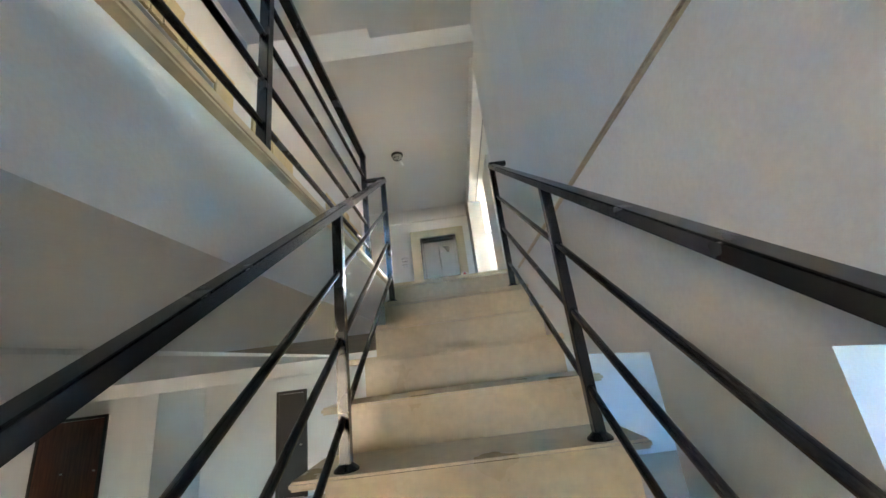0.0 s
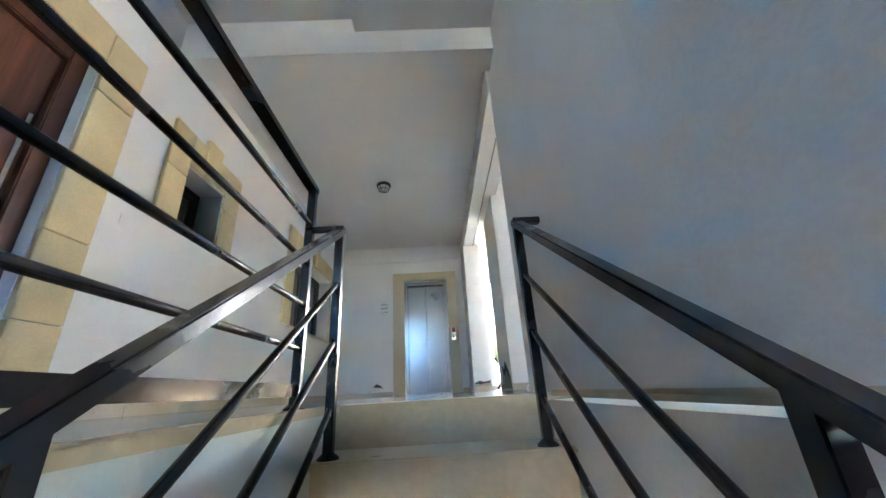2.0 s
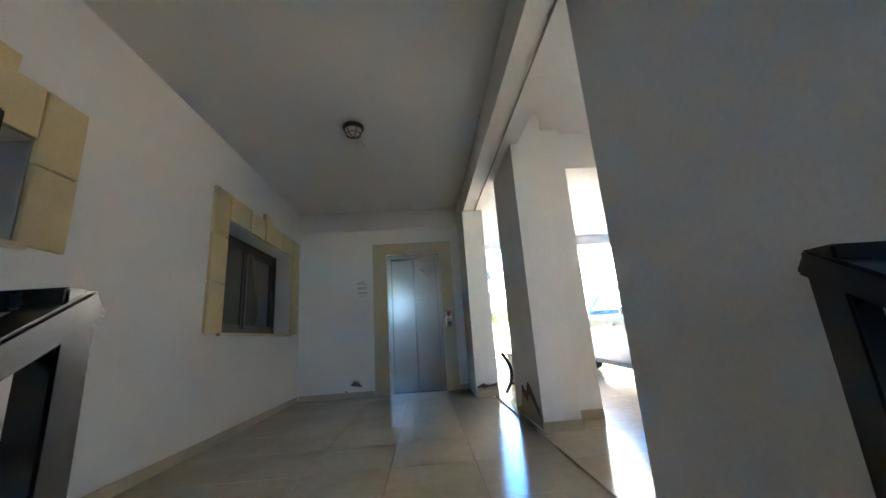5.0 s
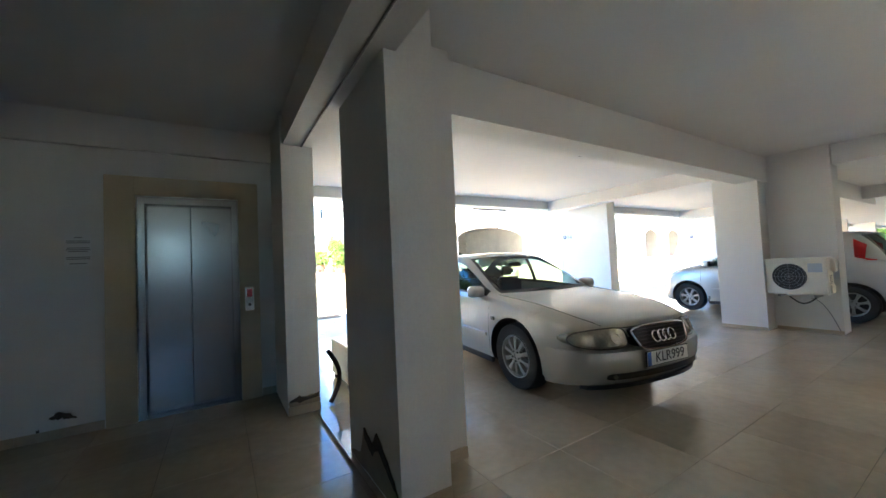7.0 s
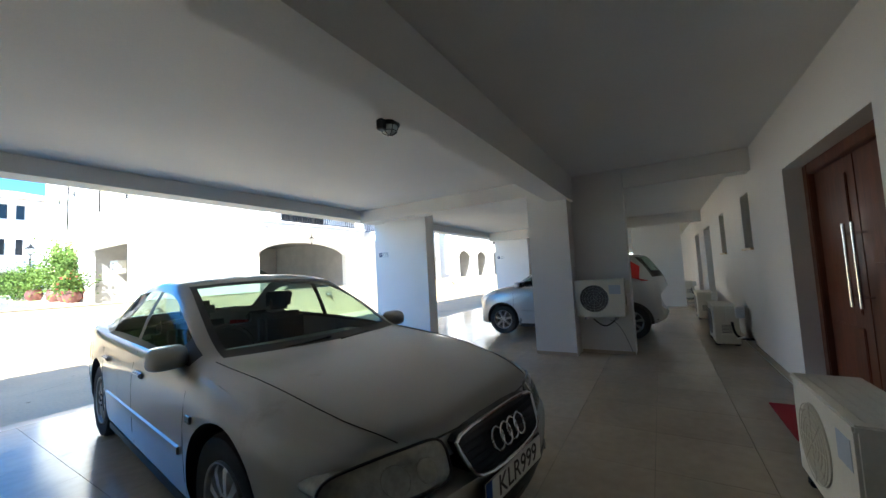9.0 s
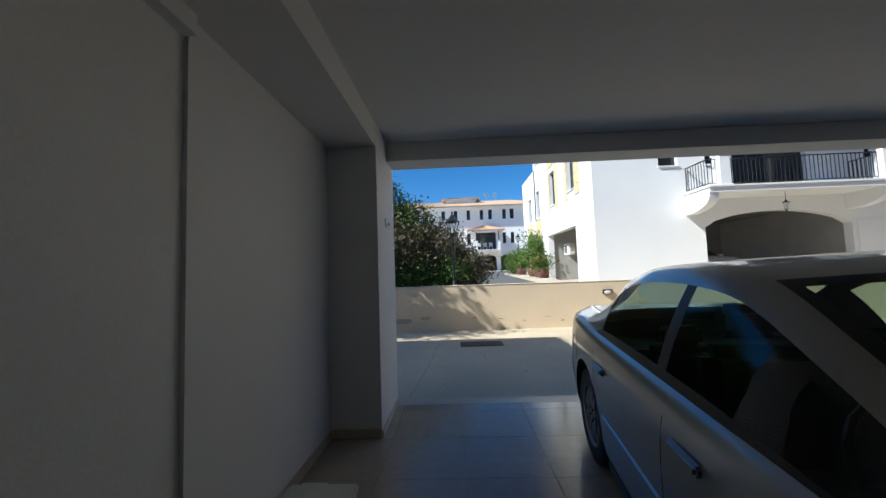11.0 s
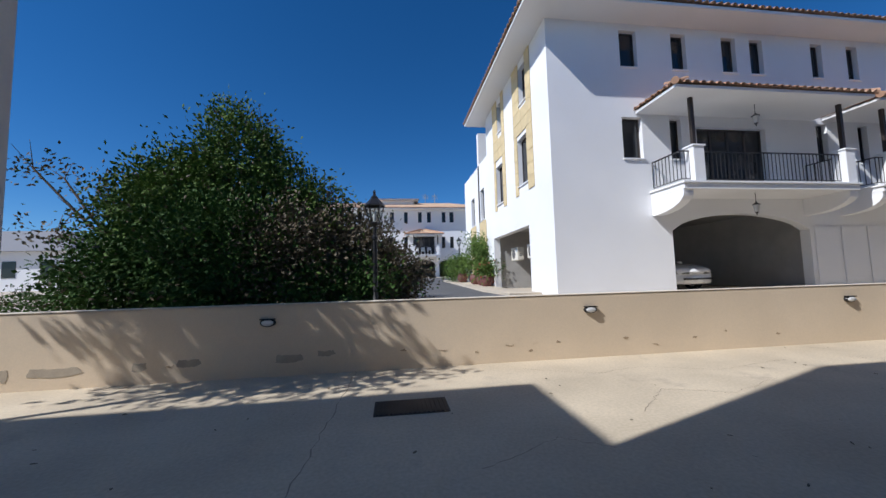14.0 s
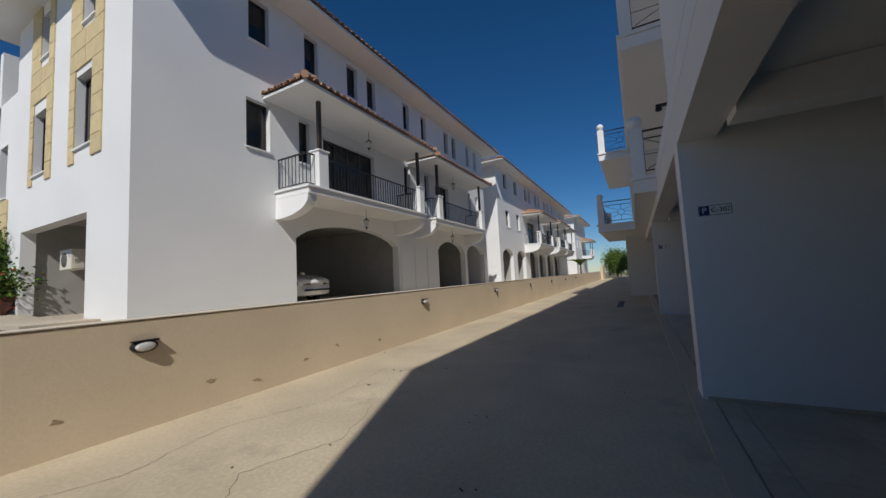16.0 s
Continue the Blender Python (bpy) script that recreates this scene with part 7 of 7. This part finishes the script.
structure("wall_coping", Box(-60.0, 60.0, 15.32, 15.56, 1.041, 1.052, 0.003), mat("pale_wall_top", (0.70, 0.62, 0.50), 0.85, var=0.08), "pale worn top of the garden wall", "wall")
structure("wall_end", Box(56.0, 60.0, 15.0, 15.32, -0.4, 1.8, 0.01), CREAM, "higher cream wall at the end of the drive", "wall")


# ---- street lamps ----
def street_lamp(m, label, h=1.85):
    ob = thing("street_lamp", m, label, "street lamp", "black lantern posts")
    part("pole", lathe(bmesh.new(), [(0.09, 0), (0.09, 0.25), (0.05, 0.30), (0.042, 0.7), (0.038, h - 0.25), (0.055, h - 0.23), (0.055, h - 0.19), (0.03, h - 0.16), (0.03, h)], seg=16), BLACK_IRON, ob, "", True)
    part("lantern_base", lathe(bmesh.new(), [(0.05, h), (0.095, h + 0.05), (0.09, h + 0.07)], seg=6), BLACK_IRON, ob)
    part("glass", lathe(bmesh.new(), [(0.085, h + 0.07), (0.165, h + 0.36)], seg=6), CLEAR, ob, "clear six-sided glass")
    for k in range(6):
        a = 2 * math.pi * k / 6
        part("glazing_bar", rod(bmesh.new(), (0.088 * math.cos(a), 0.088 * math.sin(a), h + 0.07), (0.17 * math.cos(a), 0.17 * math.sin(a), h + 0.36), 0.009, seg=6), BLACK_IRON, ob)
    part("bulb", lathe(bmesh.new(), [(0.02, h + 0.08), (0.035, h + 0.15), (0.03, h + 0.24), (0.01, h + 0.27)], seg=12), LAMP_GLASS, ob, "", True)
    part("hood", lathe(bmesh.new(), [(0.19, h + 0.355), (0.19, h + 0.375), (0.13, h + 0.44), (0.07, h + 0.50), (0.065, h + 0.53), (0.03, h + 0.56), (0.02, h + 0.60), (0.03, h + 0.62), (0.005, h + 0.66)], seg=6), BLACK_IRON, ob)
    return ob


street_lamp(pose(2.04, 15.95, 0.72), "black iron street lamp with a glass lantern behind the wall", 1.62)
street_lamp(pose(6.7, 33.0, 1.0), "distant black iron street lamp beside the planted strip", 2.4)


# ---- plants ----
def leaves(name, blobs, n, size, materials, parent, rnd, droop=0.0):
    """A crown of many small folded leaves in clumps about the given blobs (centre, radii); one mesh a material."""
    mats = materials
    store = [([], []) for _ in mats]
    weights = [b[1][0] * b[1][1] * b[1][2] for b in blobs]
    clumps = []
    for b in rnd.choices(blobs, weights, k=max(12, n // 60)):
        while True:
            d = Vector((rnd.gauss(0, 1), rnd.gauss(0, 1), rnd.gauss(0, 1)))
            if d.length > 0.1:
                break
        d.normalize()
        rad = rnd.uniform(0.55, 1.08)
        c = Vector(b[0]) + Vector((d.x * b[1][0], d.y * b[1][1], d.z * b[1][2])) * rad
        clumps.append((c, d, b[2] if len(b) > 2 else 0))
    for k in range(n):
        c, d, which = clumps[k % len(clumps)]
        p = c + Vector((rnd.gauss(0, 1), rnd.gauss(0, 1), rnd.gauss(0, 1) * 0.8)) * size * 2.3
        ax = (d + Vector((rnd.gauss(0, 0.6), rnd.gauss(0, 0.6), rnd.gauss(0, 0.6) - droop))).normalized()
        side = ax.cross(Vector((rnd.gauss(0, 1), rnd.gauss(0, 1), rnd.gauss(0, 1)))).normalized()
        nrm = ax.cross(side)
        L, W = size * rnd.uniform(0.7, 1.3), size * rnd.uniform(0.22, 0.36)
        idx = which if rnd.random() < 0.85 else rnd.randrange(len(mats))
        vs, fs = store[min(idx, len(mats) - 1)]
        i = len(vs)
        vs += [p, p + ax * L * 0.5 + side * W, p + ax * L, p + ax * L * 0.5 - side * W, p + ax * L * 0.5 - nrm * W * 0.35]
        fs += [(i, i + 1, i + 4), (i + 1, i + 2, i + 4), (i + 2, i + 3, i + 4), (i + 3, i, i + 4)]
    for (vs, fs), m in zip(store, mats):
        if not fs:
            continue
        me = bpy.data.meshes.new(name)
        me.from_pydata([tuple(v) for v in vs], [], fs)
        me.materials.append(m)
        ob = new(name, me)
        ob.parent = parent


def tree(name, at, label, category, blobs, n, size, materials, seed, trunk=0.09, group=""):
    rnd = random.Random(seed)
    ob = thing(name, pose(*at), label, category, group)
    tops = [Vector(b[0]) for b in blobs]
    tr = bmesh.new()
    mid = Vector((0, 0, max(0.4, min(t.z for t in tops) * 0.6)))
    rod(tr, (0, 0, -0.05), mid, trunk, trunk * 0.7, 10)
    part("trunk", tr, BARK, ob, "", True)
    for t in tops:
        lb = bmesh.new()
        a = mid
        for k in range(3):
            b = mid.lerp(t, (k + 1) / 3) + Vector((rnd.uniform(-0.08, 0.08), rnd.uniform(-0.08, 0.08), 0))
            rod(lb, a, b, trunk * (0.6 - 0.15 * k), trunk * (0.45 - 0.13 * k), 7)
            for _ in range(3):
                e = b + Vector((rnd.uniform(-0.4, 0.4), rnd.uniform(-0.4, 0.4), rnd.uniform(0, 0.5)))
                rod(lb, b, e, trunk * 0.12, trunk * 0.04, 5)
            a = b
        part("limb", lb, BARK, ob, "", True)
    leaves("crown", blobs, n, size, materials, ob, rnd)
    return ob


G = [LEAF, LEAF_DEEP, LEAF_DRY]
tree("hedge", (-5.6, 17.6, 0.72), "low dark clipped hedge behind the garden wall", "hedge",
     [((-1.6, 0.0, 0.25), (1.0, 0.35, 0.28), 1), ((-0.6, 0.0, 0.25), (0.9, 0.35, 0.28), 1), ((0.5, 0.0, 0.25), (0.9, 0.35, 0.28), 1), ((1.5, 0.0, 0.25), (0.9, 0.35, 0.28), 1)], 7000, 0.06, G, 21, 0.03)
tree("tree", (-0.75, 17.2, 0.72), "dense green leafy tree behind the garden wall", "tree",
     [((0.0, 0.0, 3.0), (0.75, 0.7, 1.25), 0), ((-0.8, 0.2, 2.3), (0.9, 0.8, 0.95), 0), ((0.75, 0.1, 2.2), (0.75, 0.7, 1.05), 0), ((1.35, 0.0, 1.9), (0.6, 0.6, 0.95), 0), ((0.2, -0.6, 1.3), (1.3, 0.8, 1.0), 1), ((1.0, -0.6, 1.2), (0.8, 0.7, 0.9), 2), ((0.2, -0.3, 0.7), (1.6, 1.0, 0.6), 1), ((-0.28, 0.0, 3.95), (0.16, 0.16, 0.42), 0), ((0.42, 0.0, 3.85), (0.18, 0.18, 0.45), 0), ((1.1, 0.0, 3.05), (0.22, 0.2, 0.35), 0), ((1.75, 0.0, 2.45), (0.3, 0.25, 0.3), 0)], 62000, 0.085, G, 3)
tree("tree", (-2.3, 17.4, 0.72), "broad green leafy tree behind the garden wall", "tree",
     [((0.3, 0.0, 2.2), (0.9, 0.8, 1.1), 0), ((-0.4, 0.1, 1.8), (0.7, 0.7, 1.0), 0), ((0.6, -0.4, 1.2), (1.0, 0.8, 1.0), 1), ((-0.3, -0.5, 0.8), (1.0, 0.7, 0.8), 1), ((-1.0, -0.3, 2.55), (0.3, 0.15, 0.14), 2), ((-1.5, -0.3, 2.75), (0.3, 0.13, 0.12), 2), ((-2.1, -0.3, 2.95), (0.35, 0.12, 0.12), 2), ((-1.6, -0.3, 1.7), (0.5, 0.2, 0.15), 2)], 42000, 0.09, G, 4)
tree("shrub", (1.3, 17.3, 0.72), "brownish half-dry shrub spilling over the garden wall", "shrub",
     [((-0.5, -0.4, 1.0), (0.9, 0.9, 1.0), 2), ((0.3, 0.0, 1.1), (0.75, 0.8, 0.95), 2), ((0.85, 0.2, 0.7), (0.65, 0.8, 0.65), 2), ((-0.2, -0.9, 0.5), (1.2, 0.6, 0.6), 1), ((1.2, 0.9, 0.6), (0.5, 1.0, 0.6), 2)], 30000, 0.085, G, 5, 0.05)
tree("shrub", (2.3, 20.5, 0.72), "brownish shrub beside the estate road", "shrub",
     [((0.0, 0.0, 0.8), (0.6, 1.6, 0.8), 2), ((-1.0, 1.0, 1.3), (1.0, 1.5, 1.1), 2)], 6000, 0.085, G, 6, 0.05)
tree("tree", (-4.4, 13.2, -0.03), "slender leafy tree shading the garden wall", "tree",
     [((0.7, 0.0, 5.6), (0.9, 0.5, 0.55), 0), ((-0.3, 0.2, 5.9), (1.0, 0.5, 0.6), 0), ((-1.2, 0.1, 5.7), (0.9, 0.5, 0.6), 0)], 4500, 0.16, G, 8, 0.07)
low = thing("bungalow", pose(-37.7, 40.0, 0.9) @ Matrix.Diagonal((1.0, 1.0, 1.22, 1.0)), "low white house with a grey roof beyond the garden wall", "house")
part("wall", Box(0, 16.0, 0, 8.0, 0, 2.6), FACADE, low)
part("roof", loft(bmesh.new(), [[(-0.5, -0.5, 2.6), (16.5, -0.5, 2.6), (16.5, 8.5, 2.6), (-0.5, 8.5, 2.6)], [(3.5, 3.9, 4.3), (12.5, 3.9, 4.3), (12.5, 4.1, 4.3), (3.5, 4.1, 4.3)]]), mat("grey_roof_sheet", (0.22, 0.22, 0.23), 0.8, var=0.1), low, "grey low roof")
for x in (9.0, 11.5, 14.0):
    part("window", Box(x, x + 0.9, -0.03, -0.001, 1.0, 2.0), DARK_GLASS, low)


def potted(at, label, h, seed, flower=False):
    ob = thing("potted_plant", pose(*at), label, "potted plant", "potted plants by the building")
    part("pot", lathe(bmesh.new(), [(0.20, 0), (0.30, 0.15), (0.33, 0.35), (0.27, 0.50), (0.30, 0.55), (0.27, 0.56)], seg=20), POT, ob, "dark clay pot", True)
    part("stem", rod(bmesh.new(), (0, 0, 0.5), (0.05, 0, 0.5 + h * 0.5), 0.03, 0.015, 7), BARK, ob)
    rnd = random.Random(seed)
    leaves("foliage", [((0, 0, 0.6 + h * 0.45), (0.30, 0.32, h * 0.5), 0), ((0.05, -0.15, 0.5 + h * 0.75), (0.24, 0.28, h * 0.3), 0)], 1800, 0.12, [LEAF, LEAF_DEEP] + ([FLOWER] if flower else []), ob, rnd)


potted((6.85, 27.4, 0.92), "tall green plant in a dark clay pot", 1.7, 11)
potted((6.8, 26.4, 0.89), "small red flowering plant in a clay pot", 0.5, 12, True)
potted((6.75, 28.6, 0.95), "bushy green plant in a dark clay pot", 2.0, 13)
potted((6.6, 31.5, 1.02), "leafy plant in a pot beside the road", 1.0, 14)
tree("bush", (6.35, 33.0, 1.06), "yellow-green bush in the planted strip", "shrub", [((0, 0, 0.8), (0.5, 1.0, 0.8), 0)], 2200, 0.10, [LEAF, LEAF_DEEP], 15, 0.03)
tree("tree", (64.0, 13.6, -0.03), "feathery green tree at the far end of the drive", "tree", [((0, 0, 2.6), (1.4, 1.4, 1.6), 0), ((1.6, 0.5, 2.0), (1.3, 1.3, 1.3), 0), ((-1.0, 0.4, 1.6), (1.2, 1.2, 1.2), 0)], 6000, 0.2, [LEAF, LEAF_DEEP], 16)
tree("tree", (75.0, 12.6, -0.03), "pale green tree beyond the drive", "tree", [((0, 0, 2.4), (2.0, 2.0, 1.8), 0), ((2.0, 1.5, 3.0), (1.8, 1.8, 1.8), 0)], 5000, 0.25, [LEAF, LEAF_DEEP], 17)
ban = thing("banana_plant", pose(49.5, 16.9, 0.72), "broad-leaved banana plant before the buildings", "plant")
part("stem", rod(bmesh.new(), (0, 0, 0), (0, 0, 1.3), 0.14, 0.08, 8), BARK, ban)
for k in range(9):
    a = 2 * math.pi * k / 9 + 0.3
    bm = bmesh.new()
    prev = None
    for j in range(7):
        u = j / 6
        c = Vector((math.cos(a) * 1.5 * u, math.sin(a) * 1.5 * u, 1.2 + 1.9 * u - 1.2 * u * u))
        w = 0.30 * math.sin(math.pi * (0.08 + 0.9 * u))
        sd = Vector((-math.sin(a), math.cos(a), 0))
        row = [bm.verts.new(c + sd * w), bm.verts.new(c - Vector((0, 0, 0.06))), bm.verts.new(c - sd * w)]
        if prev:
            bm.faces.new((prev[0], prev[1], row[1], row[0]))
            bm.faces.new((prev[1], prev[2], row[2], row[1]))
        prev = row
    part("frond", bm, LEAF, ban)
for k, (x, y) in enumerate(((4.9, 48.0), (5.6, 48.0), (6.3, 48.1))):
    pc = thing("plastic_chair", pose(x, 49.2, 3.87), "white plastic chair on the far balcony", "chair", "balcony chairs")
    part("seat", Box(-0.22, 0.22, -0.22, 0.22, 0.40, 0.44, 0.01), WHITE_PLASTIC, pc)
    part("backrest", Box(-0.22, 0.22, 0.19, 0.23, 0.44, 0.85, 0.01), WHITE_PLASTIC, pc)
    for sx in (-0.19, 0.19):
        for sy in (-0.19, 0.19):
            part("leg", Box(sx - 0.02, sx + 0.02, sy - 0.02, sy + 0.02, 0, 0.40), WHITE_PLASTIC, pc)


# ---- floor tiles, piece by piece ----
def tiles(parent_name, label, x0, x1, y0, y1, sx, sy, skip=lambda x, y: False, only=None):
    """Square polished tiles with narrow joints on a slab; the nearest are objects of their own, the rest one mesh."""
    ob = tagged(thing(parent_name, I4, label, "floor"), kind="structure")
    full = mesh_of("tile", Box(-sx / 2 + 0.0015, sx / 2 - 0.0015, -sy / 2 + 0.0015, sy / 2 - 0.0015, -0.012, 0.0), TILE)
    rest = []
    ny, nx = math.ceil((y1 - y0) / sy - 1e-6), math.ceil((x1 - x0) / sx - 1e-6)
    for j in range(ny):
        for i in range(nx):
            a0, b0 = x0 + sx * i, y0 + sy * j
            a1, b1 = min(a0 + sx, x1), min(b0 + sy, y1)
            if skip((a0 + a1) / 2, (b0 + b1) / 2):
                continue
            whole = a1 - a0 > sx - 1e-4 and b1 - b0 > sy - 1e-4
            if only is None or only((a0 + a1) / 2, (b0 + b1) / 2):
                if whole:
                    t = new("tile", full)
                    t.parent, t.location = ob, ((a0 + a1) / 2, (b0 + b1) / 2, 0.0)
                elif a1 - a0 > 0.02 and b1 - b0 > 0.02:
                    part("tile", Box(a0 + 0.0015, a1 - 0.0015, b0 + 0.0015, b1 - 0.0015, -0.012, 0.0), TILE, ob)
            else:
                rest.append((a0, a1, b0, b1))
    if rest:
        vs, fs = [], []
        for a0, a1, b0, b1 in rest:
            k = len(vs)
            vs += [(a0 + 0.0015, b0 + 0.0015, 0), (a1 - 0.0015, b0 + 0.0015, 0), (a1 - 0.0015, b1 - 0.0015, 0), (a0 + 0.0015, b1 - 0.0015, 0)]
            fs.append((k, k + 1, k + 2, k + 3))
        me = bpy.data.meshes.new("far_tiles")
        me.from_pydata(vs, [], fs)
        me.materials.append(TILE)
        o = new("far_tiles", me)
        o.parent = ob
        tagged(o, "polished cream tiles further back", kind="stuff")


tiles("floor_landing", "polished cream landing tiles with thin dark joints", X_L, 0.885, Y_STAIR + 0.21, 7.97, 0.53, 0.53)
tiles("floor_corridor", "polished cream corridor tiles with thin dark joints", X_L, -0.39, -4.0, Y_STAIR + 0.21, 0.53, 0.53, only=lambda x, y: y > 0.5)
tiles("floor_car_park", "polished cream car park tiles with thin dark joints", 0.915, 60.0, 3.62, 10.39, 0.60, 0.60, only=lambda x, y: x < 11.0)
